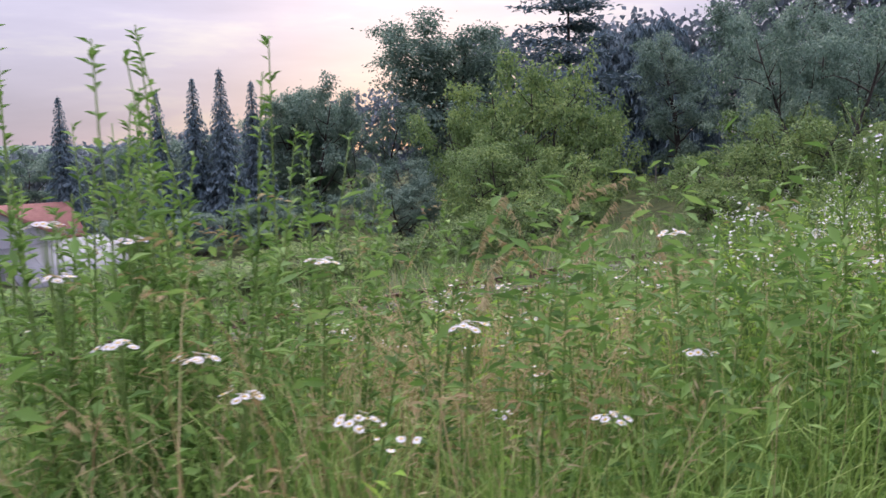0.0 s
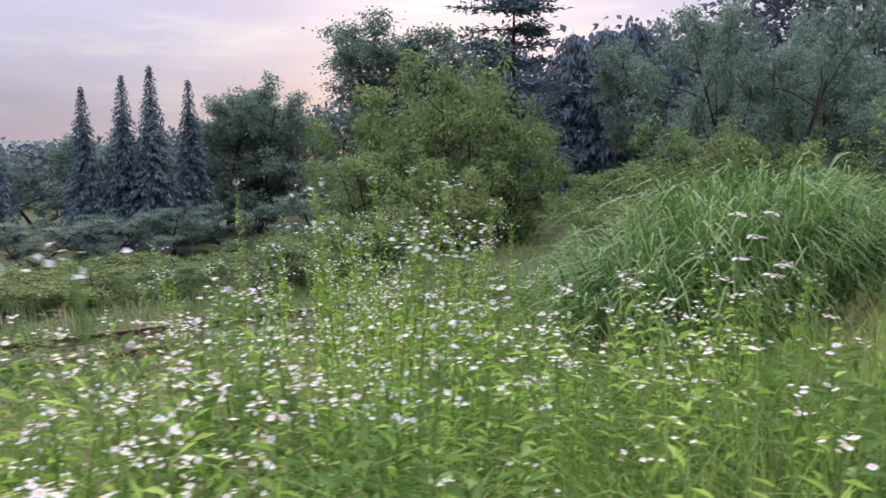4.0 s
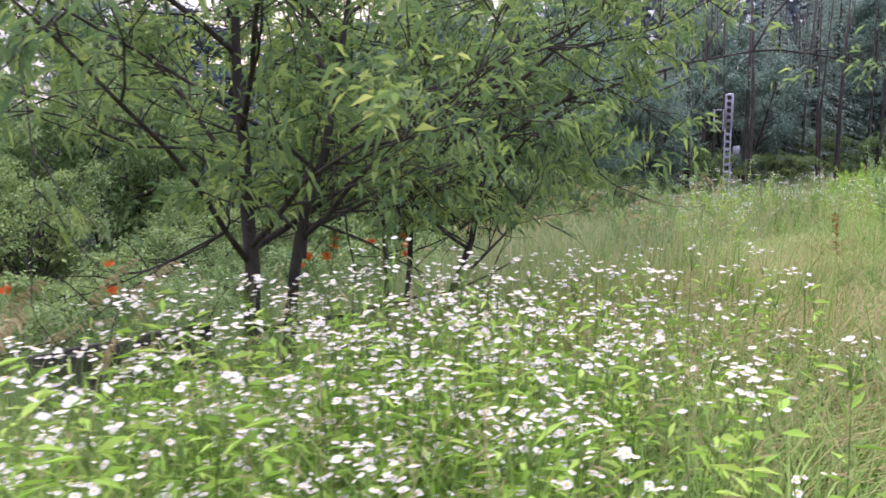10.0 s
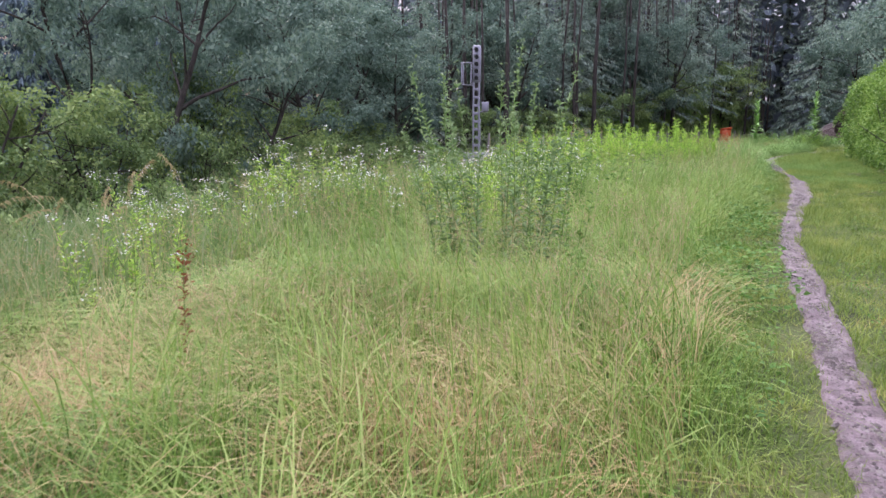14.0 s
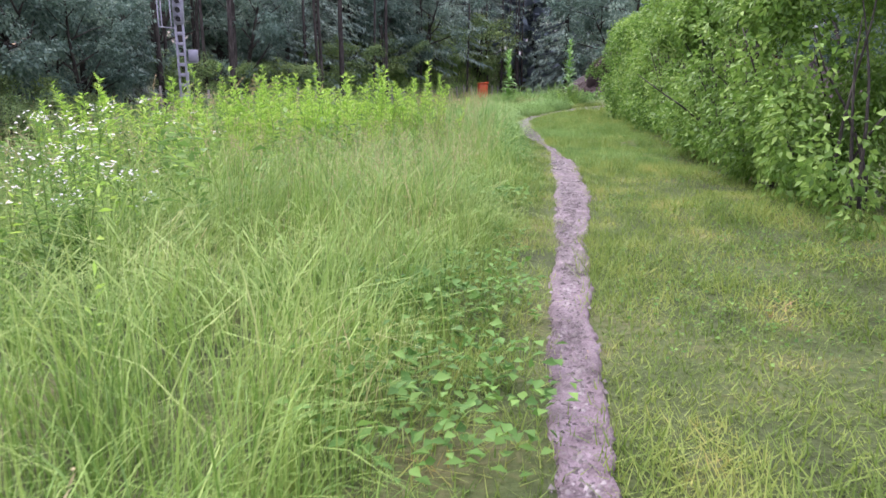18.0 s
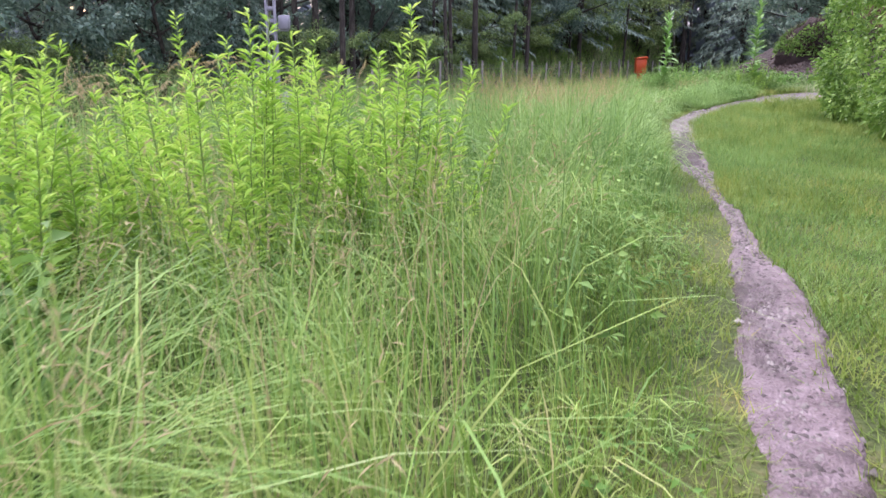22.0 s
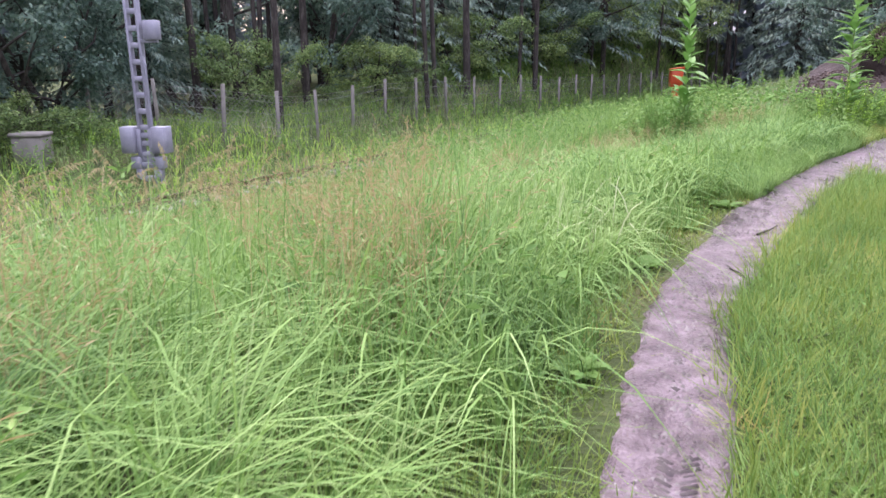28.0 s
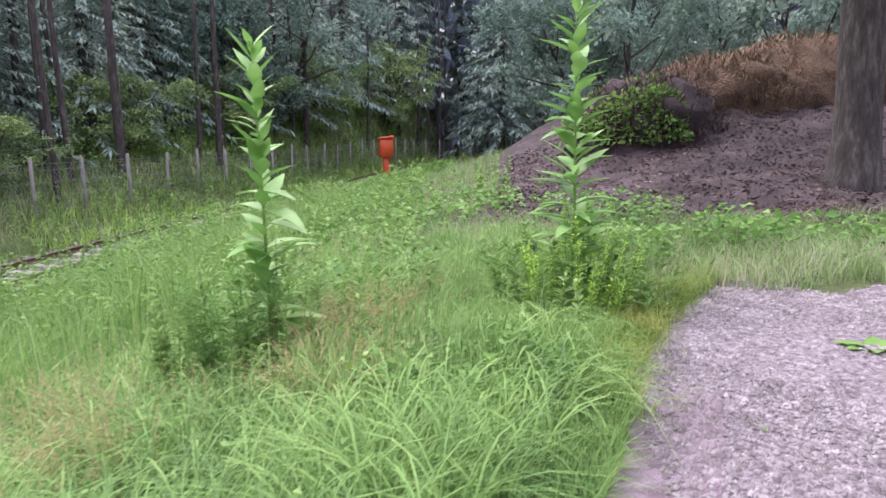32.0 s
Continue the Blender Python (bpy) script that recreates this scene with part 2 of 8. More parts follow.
M = dict(
    ground=mat_solid("meadow_soil", [(0.35, (0.030, 0.038, 0.012)), (0.5, (0.055, 0.076, 0.020)), (0.66, (0.12, 0.115, 0.048))], scale=1.2, rough=0.95, bump=0.8, bump_scale=25, dist=0.04),
    path=mat_path(),
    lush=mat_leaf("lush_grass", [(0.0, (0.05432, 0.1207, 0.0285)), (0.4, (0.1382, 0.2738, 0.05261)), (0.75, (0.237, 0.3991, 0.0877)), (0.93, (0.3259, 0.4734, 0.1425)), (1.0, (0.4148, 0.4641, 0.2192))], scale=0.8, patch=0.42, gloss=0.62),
    gravel=mat_solid("pale_gravel", [(0.34, (0.045, 0.036, 0.040)), (0.46, (0.15, 0.122, 0.132)), (0.58, (0.27, 0.232, 0.246)), (0.70, (0.46, 0.42, 0.43))], scale=24, rough=0.85, bump=1.0, bump_scale=75, dist=0.03),
    grass=mat_leaf("meadow_grass", [(0.0, (0.06195, 0.134, 0.02257)), (0.35, (0.1376, 0.267, 0.0377)), (0.65, (0.2615, 0.412, 0.0755)), (0.86, (0.3465, 0.46, 0.1155)), (0.94, (0.441, 0.47, 0.168)), (1.0, (0.588, 0.47, 0.273))], scale=0.8, patch=0.42),
    grass_far=mat_leaf("bank_grass", [(0.0, (0.0656, 0.121, 0.0287)), (0.5, (0.171, 0.291, 0.0719)), (0.85, (0.328, 0.376, 0.172)), (1.0, (0.551, 0.412, 0.287))], scale=0.4, patch=0.5),
    lawn=mat_leaf("short_grass", [(0.0, (0.0605, 0.1115, 0.018)), (0.4, (0.143, 0.2377, 0.035)), (0.75, (0.264, 0.3492, 0.065)), (0.9, (0.363, 0.3395, 0.1)), (1.0, (0.44, 0.2813, 0.16))], scale=2.4, patch=0.6),
    straw=mat_leaf("dry_grass", [(0.0, (0.26, 0.17, 0.07)), (0.5, (0.45, 0.34, 0.17)), (1.0, (0.58, 0.48, 0.28))], scale=1.0, through_light=0.25),
    seed=mat_leaf("grass_seed_heads", [(0.0, (0.30, 0.26, 0.13)), (0.5, (0.42, 0.36, 0.20)), (1.0, (0.52, 0.40, 0.26))], scale=0.5, through_light=0.25),
    rust=mat_leaf("reddish_seed_haze", [(0.0, (0.2898, 0.1882, 0.1056)), (0.5, (0.3974, 0.3058, 0.1584)), (1.0, (0.4554, 0.4234, 0.2376))], scale=0.8, through_light=0.3),
    misc=mat_leaf("reed_grass_blade", [(0.0, (0.05, 0.12, 0.028)), (0.5, (0.13, 0.28, 0.055)), (1.0, (0.30, 0.46, 0.13))], scale=1.2, gloss=0.4, patch=0.3),
    weed=mat_leaf("weed_leaf", [(0.0, (0.0656, 0.145, 0.0287)), (0.5, (0.145, 0.291, 0.0504)), (1.0, (0.289, 0.461, 0.101))], scale=0.9, patch=0.3),
    clover=mat_leaf("low_leaf", [(0.0, (0.045, 0.12, 0.020)), (0.5, (0.105, 0.24, 0.036)), (1.0, (0.20, 0.37, 0.065))], scale=1.8, patch=0.35),
    plant_leaf=mat_leaf("pale_plant_leaf", [(0.0, (0.10, 0.235, 0.045)), (0.5, (0.175, 0.36, 0.070)), (1.0, (0.30, 0.49, 0.14))], scale=3.5, patch=0.5, gloss=0.45),
    bright=mat_leaf("fresh_leaf", [(0.0, (0.1797, 0.3588, 0.04125)), (0.5, (0.3255, 0.575, 0.06875)), (1.0, (0.5534, 0.7475, 0.1375))], scale=0.9, patch=0.3),
    grey_leaf=mat_leaf("mugwort_leaf", [(0.0, (0.085, 0.17, 0.050)), (0.5, (0.19, 0.32, 0.10)), (1.0, (0.32, 0.45, 0.18))], scale=1.5, patch=0.3),
    # tree leaves carry extra blue that paints in the distant air
    dark_leaf=mat_leaf("tree_leaf", [(0.0, (0.06372, 0.1215, 0.07296)), (0.5, (0.1416, 0.2379, 0.1375)), (1.0, (0.2903, 0.4097, 0.2316))], scale=0.25, patch=0.5),
    # lighter copy of the conifer needles: the wood's haze and brightness are in the colour
    lightened_needle=mat_leaf("grey_spruce_needles", [(0.0, (0.108, 0.1769, 0.1133)), (0.5, (0.2146, 0.3259, 0.1985)), (1.0, (0.4277, 0.5532, 0.3026))], scale=0.35, patch=0.5, through_light=0.2),
    # leaf colour paled to grey-blue: the distant haze is painted in
    hazed_leaf=mat_leaf("far_wood_leaf", [(0.0, (0.09315, 0.1346, 0.1242)), (0.5, (0.1449, 0.1966, 0.1713)), (1.0, (0.207, 0.2691, 0.2173))], scale=0.12, patch=0.6, through_light=0.2),
    # needles blued and lifted in colour to stand for haze
    needle=mat_leaf("conifer_needles", [(0.0, (0.0495, 0.0935, 0.08395)), (0.5, (0.1045, 0.1727, 0.1495)), (1.0, (0.209, 0.2926, 0.2357))], scale=0.3, patch=0.5, through_light=0.12),
    shrub_leaf=mat_leaf("shrub_leaf", [(0.0, (0.0672, 0.131, 0.03528)), (0.5, (0.1557, 0.2621, 0.07128)), (1.0, (0.3125, 0.4306, 0.108))], scale=0.35, patch=0.5),
    peach_leaf=mat_leaf("fruit_tree_leaf", [(0.0, (0.072, 0.142, 0.054)), (0.5, (0.170, 0.285, 0.080)), (0.80, (0.33, 0.47, 0.10)), (1.0, (0.56, 0.64, 0.15))], scale=0.9, patch=0.45, through_light=0.5),
    hedge_leaf=mat_leaf("hedge_leaf", [(0.0, (0.048, 0.115, 0.020)), (0.5, (0.15, 0.29, 0.042)), (1.0, (0.34, 0.52, 0.10))], scale=1.0, patch=0.45, gloss=0.4),
    bark=mat_solid("bark", [(0.3, (0.014, 0.012, 0.011)), (0.5, (0.042, 0.036, 0.032)), (0.62, (0.080, 0.071, 0.064)), (0.75, (0.14, 0.125, 0.115))], scale=9, rough=0.95, bump=1.0, bump_scale=26, stretch=(1, 1, 0.25), dist=0.03),
    stem=mat_solid("green_stem", [(0.3, (0.08, 0.15, 0.03)), (0.7, (0.18, 0.26, 0.07))], scale=6, rough=0.6, bump=0.1),
    dock=mat_leaf("rust_seeds", [(0.0, (0.10, 0.03, 0.015)), (0.5, (0.20, 0.07, 0.03)), (1.0, (0.30, 0.13, 0.05))], scale=3),
    white=mat_leaf("white_petal", [(0.0, (0.70, 0.68, 0.72)), (0.7, (0.82, 0.81, 0.82)), (1.0, (0.66, 0.60, 0.82))], scale=1.0, patch=0.3, through_light=0.3, gloss=0.7),
    yellow=mat_solid("yellow_disc", [(0.3, (0.55, 0.36, 0.04)), (0.7, (0.75, 0.55, 0.08))], scale=9, bump=0.1),
    lilac=mat_leaf("lilac_petal", [(0.0, (0.52, 0.46, 0.74)), (0.6, (0.62, 0.57, 0.80)), (1.0, (0.74, 0.70, 0.84))], scale=2.0, patch=0.3, through_light=0.3, gloss=0.7),
    lily=mat_leaf("orange_petal", [(0.0, (0.496, 0.08, 0.024)), (0.5, (0.6, 0.136, 0.032)), (1.0, (0.64, 0.224, 0.048))], scale=3, through_light=0.3),
    pink=mat_leaf("clover_flower", [(0.0, (0.35, 0.12, 0.30)), (1.0, (0.5, 0.22, 0.42))], scale=3),
    board=mat_solid("old_bench_board", [(0.3, (0.018, 0.017, 0.016)), (0.55, (0.06, 0.055, 0.05)), (0.75, (0.14, 0.125, 0.11))], scale=6, rough=0.85, bump=0.5, bump_scale=40, stretch=(0.2, 0.2, 1)),
    concrete=mat_solid("weathered_concrete", [(0.3, (0.144, 0.135, 0.12)), (0.6, (0.228, 0.216, 0.198)), (0.8, (0.276, 0.264, 0.246))], scale=3, rough=0.9, bump=0.3, bump_scale=60),
    steel=mat_solid("grey_painted_steel", [(0.3, (0.223, 0.223, 0.277)), (0.6, (0.31, 0.31, 0.37)), (0.8, (0.36, 0.36, 0.416))], scale=4, rough=0.5, metal=0.1, bump=0.08),
    lens=mat_solid("dark_lens", [(0.3, (0.01, 0.01, 0.015)), (0.7, (0.03, 0.03, 0.04))], rough=0.15, bump=0.0),
    rail=mat_solid("rusty_rail", [(0.3, (0.05, 0.03, 0.022)), (0.6, (0.12, 0.075, 0.055)), (0.8, (0.20, 0.14, 0.11))], scale=6, rough=0.6, metal=0.5, bump=0.2),
    ballast=mat_solid("track_ballast", [(0.3, (0.04, 0.035, 0.03)), (0.5, (0.08, 0.07, 0.06)), (0.75, (0.15, 0.13, 0.11))], scale=9, rough=0.95, bump=1.0, bump_scale=22, dist=0.05),
    wire=mat_solid("galvanised_wire", [(0.3, (0.22, 0.22, 0.22)), (0.7, (0.36, 0.36, 0.36))], rough=0.5, metal=0.6, bump=0.0),
    red=mat_solid("red_enamel", [(0.3, (0.4485, 0.0561, 0.0144)), (0.7, (0.5692, 0.102, 0.0288))], scale=5, rough=0.5, bump=0.06),
    plaster=mat_solid("white_plaster", [(0.3, (0.36, 0.36, 0.409)), (0.6, (0.446, 0.446, 0.495)), (0.8, (0.484, 0.484, 0.528))], scale=0.9, rough=0.9, bump=0.2),
    plaster_old=mat_solid("grey_plaster", [(0.3, (0.26, 0.24, 0.22)), (0.55, (0.38, 0.36, 0.34)), (0.8, (0.52, 0.50, 0.48))], scale=0.8, rough=0.95, bump=0.3),
    tile=mat_solid("red_roof", [(0.3, (0.18, 0.0715, 0.0638)), (0.6, (0.252, 0.117, 0.105)), (0.8, (0.3, 0.163, 0.15))], scale=2, rough=0.85, bump=0.4, bump_scale=8),
    sheet=mat_solid("grey_sheet_roof", [(0.3, (0.12, 0.125, 0.14)), (0.6, (0.19, 0.20, 0.22)), (0.8, (0.26, 0.27, 0.30))], scale=1.2, rough=0.55, bump=0.2, bump_scale=6),
    brick=mat_solid("red_brick", [(0.3, (0.24, 0.06, 0.045)), (0.6, (0.36, 0.10, 0.075)), (0.8, (0.44, 0.16, 0.12))], scale=5, rough=0.9, bump=0.4, bump_scale=14),
    glass=mat_solid("dark_window_glass", [(0.3, (0.015, 0.017, 0.02)), (0.7, (0.03, 0.035, 0.04))], rough=0.1, bump=0.0),
    heap=mat_solid("brown_compost", [(0.3, (0.036, 0.022, 0.014)), (0.5, (0.092, 0.058, 0.036)), (0.75, (0.18, 0.12, 0.075))], scale=2.5, rough=1.0, bump=1.0, bump_scale=18, dist=0.08),
    dirt=mat_solid("dark_mulch", [(0.32, (0.014, 0.010, 0.010)), (0.48, (0.042, 0.030, 0.031)), (0.60, (0.075, 0.055, 0.056)), (0.75, (0.13, 0.10, 0.10))], scale=1.6, rough=0.95, bump=1.0, bump_scale=30, dist=0.05),
    chip=mat_leaf("bark_chip", [(0.0, (0.022, 0.016, 0.014)), (0.55, (0.075, 0.052, 0.048)), (0.85, (0.16, 0.115, 0.10)), (1.0, (0.34, 0.27, 0.23))], scale=1.2, through_light=0.0, gloss=0.9),
    mud=mat_leaf("churned_mud", [(0.0, (0.030, 0.023, 0.024)), (0.6, (0.06, 0.047, 0.050)), (1.0, (0.11, 0.09, 0.095))], scale=3, through_light=0.0, gloss=0.5),
    thatch=mat_leaf("dry_cuttings", [(0.0, (0.06, 0.040, 0.026)), (0.5, (0.145, 0.098, 0.060)), (1.0, (0.31, 0.225, 0.14))], scale=0.9, through_light=0.0, gloss=0.9, patch=0.55),
    pebble=mat_leaf("path_pebble", [(0.0, (0.05, 0.04, 0.04)), (0.6, (0.17, 0.15, 0.15)), (1.0, (0.33, 0.30, 0.30))], scale=3, through_light=0.0, gloss=0.7),
)


def mat_water():
    m = bpy.data.materials.new("puddle_water")
    m.use_nodes = True
    b = m.node_tree.nodes["Principled BSDF"]
    b.inputs["Base Color"].default_value = (0.06, 0.046, 0.046, 1)
    b.inputs["Roughness"].default_value = 0.06
    b.inputs["Specular IOR Level"].default_value = 0.6
    return m


M["water"] = mat_water()

# ---- building helpers ----
rng = np.random.default_rng(7)
KEEP = {}


class Geo:
    """Collects vertices, triangles and quads of one mesh."""

    def __init__(self):
        self.v, self.t, self.q, self.n = [], [], [], 0

    def add(self, v, t=None, q=None):
        v = np.asarray(v, float).reshape(-1, 3)
        if t is not None and len(t):
            self.t.append(np.asarray(t, int).reshape(-1, 3) + self.n)
        if q is not None and len(q):
            self.q.append(np.asarray(q, int).reshape(-1, 4) + self.n)
        self.v.append(v)
        self.n += len(v)
        return self

    def mesh(self, name, mat, smooth=False):
        v = np.concatenate(self.v)
        t = np.concatenate(self.t) if self.t else np.zeros((0, 3), int)
        q = np.concatenate(self.q) if self.q else np.zeros((0, 4), int)
        me = bpy.data.meshes.new(name)
        me.vertices.add(len(v))
        me.vertices.foreach_set("co", v.ravel())
        me.loops.add(3 * len(t) + 4 * len(q))
        me.loops.foreach_set("vertex_index", np.concatenate([t.ravel(), q.ravel()]).astype(np.int32))
        me.polygons.add(len(t) + len(q))
        starts = np.concatenate([3 * np.arange(len(t)), 3 * len(t) + 4 * np.arange(len(q))])
        me.polygons.foreach_set("loop_start", starts.astype(np.int32))
        if smooth:
            me.polygons.foreach_set("use_smooth", np.ones(len(t) + len(q), bool))
        me.materials.append(mat)
        me.update(calc_edges=True)
        return me


def part(name, geo, mat, parent=None, label="", smooth=False):
    ob = new(name, geo.mesh(name, mat, smooth) if isinstance(geo, Geo) else geo)
    if parent is not None:
        ob.parent = parent
    return tagged(ob, label)


def thing(name, label, category, at=(0, 0, 0), group="", turn=0.0):
    ob = new(name)
    ob.empty_display_size = 0.1
    ob.matrix_world = pose(*at, 0, 0, turn)
    return tagged(ob, label, category, group)


def box(g, x0, y0, z0, x1, y1, z1, bevel=0.0):
    b = min(bevel, 0.49 * (x1 - x0), 0.49 * (y1 - y0), 0.49 * (z1 - z0))
    if b <= 0:
        v = [(x, y, z) for z in (z0, z1) for x, y in ((x0, y0), (x1, y0), (x1, y1), (x0, y1))]
        return g.add(v, q=[(0, 3, 2, 1), (4, 5, 6, 7), (0, 1, 5, 4), (1, 2, 6, 5), (2, 3, 7, 6), (3, 0, 4, 7)])
    bm = bmesh.new()
    bmesh.ops.create_cube(bm, size=1)
    bmesh.ops.scale(bm, vec=(x1 - x0, y1 - y0, z1 - z0), verts=bm.verts)
    bmesh.ops.translate(bm, vec=((x0 + x1) / 2, (y0 + y1) / 2, (z0 + z1) / 2), verts=bm.verts)
    bmesh.ops.bevel(bm, geom=bm.edges[:], offset=b, segments=1, affect="EDGES")
    bmesh.ops.triangulate(bm, faces=bm.faces)
    bm.verts.index_update()
    g.add([tuple(v.co) for v in bm.verts], t=[[v.index for v in f.verts] for f in bm.faces])
    bm.free()
    return g


def tube(g, pts, rad, sides=6, cap=True):
    pts = np.asarray(pts, float)
    rad = np.broadcast_to(np.asarray(rad, float), len(pts))
    d = np.gradient(pts, axis=0)
    d /= np.linalg.norm(d, axis=1, keepdims=True) + 1e-9
    ref = np.where(np.abs(d[:, 2:3]) > 0.9, [[1.0, 0, 0]], [[0, 0, 1.0]])
    a = np.cross(d, ref)
    a /= np.linalg.norm(a, axis=1, keepdims=True) + 1e-9
    b = np.cross(d, a)
    ang = np.arange(sides) * 2 * np.pi / sides
    v = pts[:, None] + rad[:, None, None] * (a[:, None] * np.cos(ang)[None, :, None] + b[:, None] * np.sin(ang)[None, :, None])
    n = len(pts)
    i, j = np.meshgrid(np.arange(n - 1), np.arange(sides), indexing="ij")
    k = (j + 1) % sides
    q = np.stack([i * sides + j, (i + 1) * sides + j, (i + 1) * sides + k, i * sides + k], -1).reshape(-1, 4)
    vv = v.reshape(-1, 3)
    t = []
    if cap:
        vv = np.vstack([vv, pts[-1] + d[-1] * rad[-1] * 0.4])
        t = [((n - 1) * sides + s, len(vv) - 1, (n - 1) * sides + (s + 1) % sides) for s in range(sides)]
    return g.add(vv, t=t, q=q)


def unit(v):
    return v / (np.linalg.norm(v, axis=-1, keepdims=True) + 1e-9)


def leaves(g, base, way, length, width, up=None, droop=0.15):
    """Leaves as folded rhombs of two faces: from base along way."""
    base, way = np.asarray(base, float), unit(np.asarray(way, float))
    n = len(base)
    length, width = np.broadcast_to(length, n)[:, None], np.broadcast_to(width, n)[:, None]
    up = rng.normal(size=(n, 3)) * 0.7 + (0, 0, 1) if up is None else up
    side = unit(np.cross(way, up))
    nor = np.cross(side, way)
    mid = base + way * length * 0.45
    v = np.stack([base, mid + side * width / 2 + nor * width * 0.18, base + way * length - np.array([0, 0, 1]) * length * droop, mid - side * width / 2 + nor * width * 0.18], 1)
    k = 4 * np.arange(n)[:, None]
    t = np.concatenate([k + [0, 1, 2], k + [0, 2, 3]], 1).reshape(-1, 3)
    return g.add(v.reshape(-1, 3), t=t)


def blades(g, base, height, width, lean, azim, curl=1.0, rows=3, bend=2.0):
    """Grass blades: tapering strips that rise and bend over. lean: how far the tip goes sideways, in heights."""
    base = np.asarray(base, float)
    n = len(base)
    height, width, lean = (np.broadcast_to(k, n) for k in (height, width, lean))
    d = np.stack([np.cos(azim), np.sin(azim), 0 * azim], 1)
    s = np.stack([-np.sin(azim), np.cos(azim), 0 * azim], 1)
    turn = rng.uniform(-0.9, 0.9, n)
    s = s * np.cos(turn)[:, None] + d * np.sin(turn)[:, None]
    rowsv = []
    for r in range(rows):
        f = r / rows
        p = base + d * (lean * height * f**bend)[:, None] + np.array([0, 0, 1]) * (height * (f - curl * 0.42 * np.minimum(lean, 1.6) * f ** (bend + 1)))[:, None]
        w = (width * (1 - 0.55 * f))[:, None] / 2
        rowsv += [p - s * w, p + s * w]
    tip = base + d * (lean * height)[:, None] + np.array([0, 0, 1]) * (height * (1 - curl * 0.42 * np.minimum(lean, 1.6)))[:, None]
    v = np.stack(rowsv + [tip], 1)
    m = 2 * rows + 1
    k = m * np.arange(n)[:, None]
    q = np.concatenate([k + [2 * r, 2 * r + 1, 2 * r + 3, 2 * r + 2] for r in range(rows - 1)], 1).reshape(-1, 4) if rows > 1 else None
    t = k + [2 * rows - 2, 2 * rows - 1, 2 * rows]
    return g.add(v.reshape(-1, 3), t=t, q=q)


def blob(g, c, r, seed=0, rings=7, segs=10, rough=0.25):
    """An uneven lump."""
    th = np.linspace(0.0, np.pi, rings)
    ph = np.arange(segs) * 2 * np.pi / segs
    R = np.random.default_rng(seed)
    v = []
    for a in th:
        for b in ph:
            k = 1 + rough * R.uniform(-1, 1) * (0.3 < a < 2.9)
            v.append((c[0] + r[0] * k * np.sin(a) * np.cos(b), c[1] + r[1] * k * np.sin(a) * np.sin(b), c[2] + r[2] * k * np.cos(a)))
    q = [(i * segs + j, (i + 1) * segs + j, (i + 1) * segs + (j + 1) % segs, i * segs + (j + 1) % segs) for i in range(rings - 1) for j in range(segs)]
    return g.add(v, q=q)


# ---- the lie of the land ----
PATH_Y = [-60, -8, -4.2, 0.25, 4.2, 7.3, 9.7, 11.8, 14, 16.5, 20.2, 22.5, 24.2, 26.3, 28, 30.4, 32.2, 34.8, 36.2, 38.7, 39.9, 41.0, 43.2, 45.5, 60, 120]
PATH_X = [-17, -6.6, -5.9, -4.75, -3.75, -2.95, -2.2, -1.35, -0.85, -0.55, -0.57, -0.60, -0.49, -0.29, -0.12, -0.02, -0.055, -0.28, -0.30, -0.31, -0.08, 0.16, 0.85, 1.75, 3.0, 16.0]


def yard_edge(y):
    """The left edge of the gravel yard at the path's end."""
    return np.interp(y, [42.0, 42.9, 44.0, 44.7, 45.6, 46.8, 48.1], [0.75, 1.0, 1.3, 1.4, 1.5, 2.1, 2.95])


def in_yard(x, y, grow=0.0):
    return (x > yard_edge(y) - grow) & (y > 42.9 - grow) & (y < 48.15 + grow) & (x < 8.5)


def path_x(y):
    return np.interp(y, PATH_Y, PATH_X)


def rail_x(y):
    y = np.asarray(y, float)
    k = np.maximum(y - 45, 0)
    return -17.0 + 0.142 * y + 0.045 * k + 0.0009 * k * k


def smooth(a, b, x):
    t = np.clip((x - a) / (b - a), 0, 1)
    return t * t * (3 - 2 * t)


def land(x, y):
    """The height of the ground: level beside the path, falling on the left to the railway."""
    x, y = np.asarray(x, float), np.asarray(y, float)
    px, rx = path_x(y), rail_x(y)
    d = px - x
    w = np.maximum(px - rx - 1.6, 4.0)
    s = np.clip((d - 0.8) / (w - 0.8), 0, 1)
    even = 0.35 * s + 0.65 * s * s * (3 - 2 * s)
    brow = 0.10 * s + 0.90 * smooth(0.42, 1.0, s)
    k = np.maximum(smooth(33, 43, y), 1 - smooth(10.5, 18, y))
    z = -2.25 * (brow * (1 - k) + even * k)
    past = rx - 3.4 - x
    z = z + smooth(0, 4.5, past) * (1.0 * smooth(38, 50, y) + 1.7 * smooth(58, 82, y) + 2.8 * smooth(82, 112, y))
    z = z - smooth(2, 30, past) * (1 - smooth(30, 46, y)) * 2.6
    z = z + 0.12 * smooth(50, 62, y) * smooth(2.6, 6.5, x - rx) * (1 - smooth(80, 100, y))
    bump = 0.05 * np.sin(1.3 * x + 0.7 * y) + 0.04 * np.sin(2.9 * y - 1.7 * x) + 0.02 * np.sin(5.1 * x + 4.3 * y)
    z = z + bump * smooth(0.5, 2.0, np.abs(d))
    return z


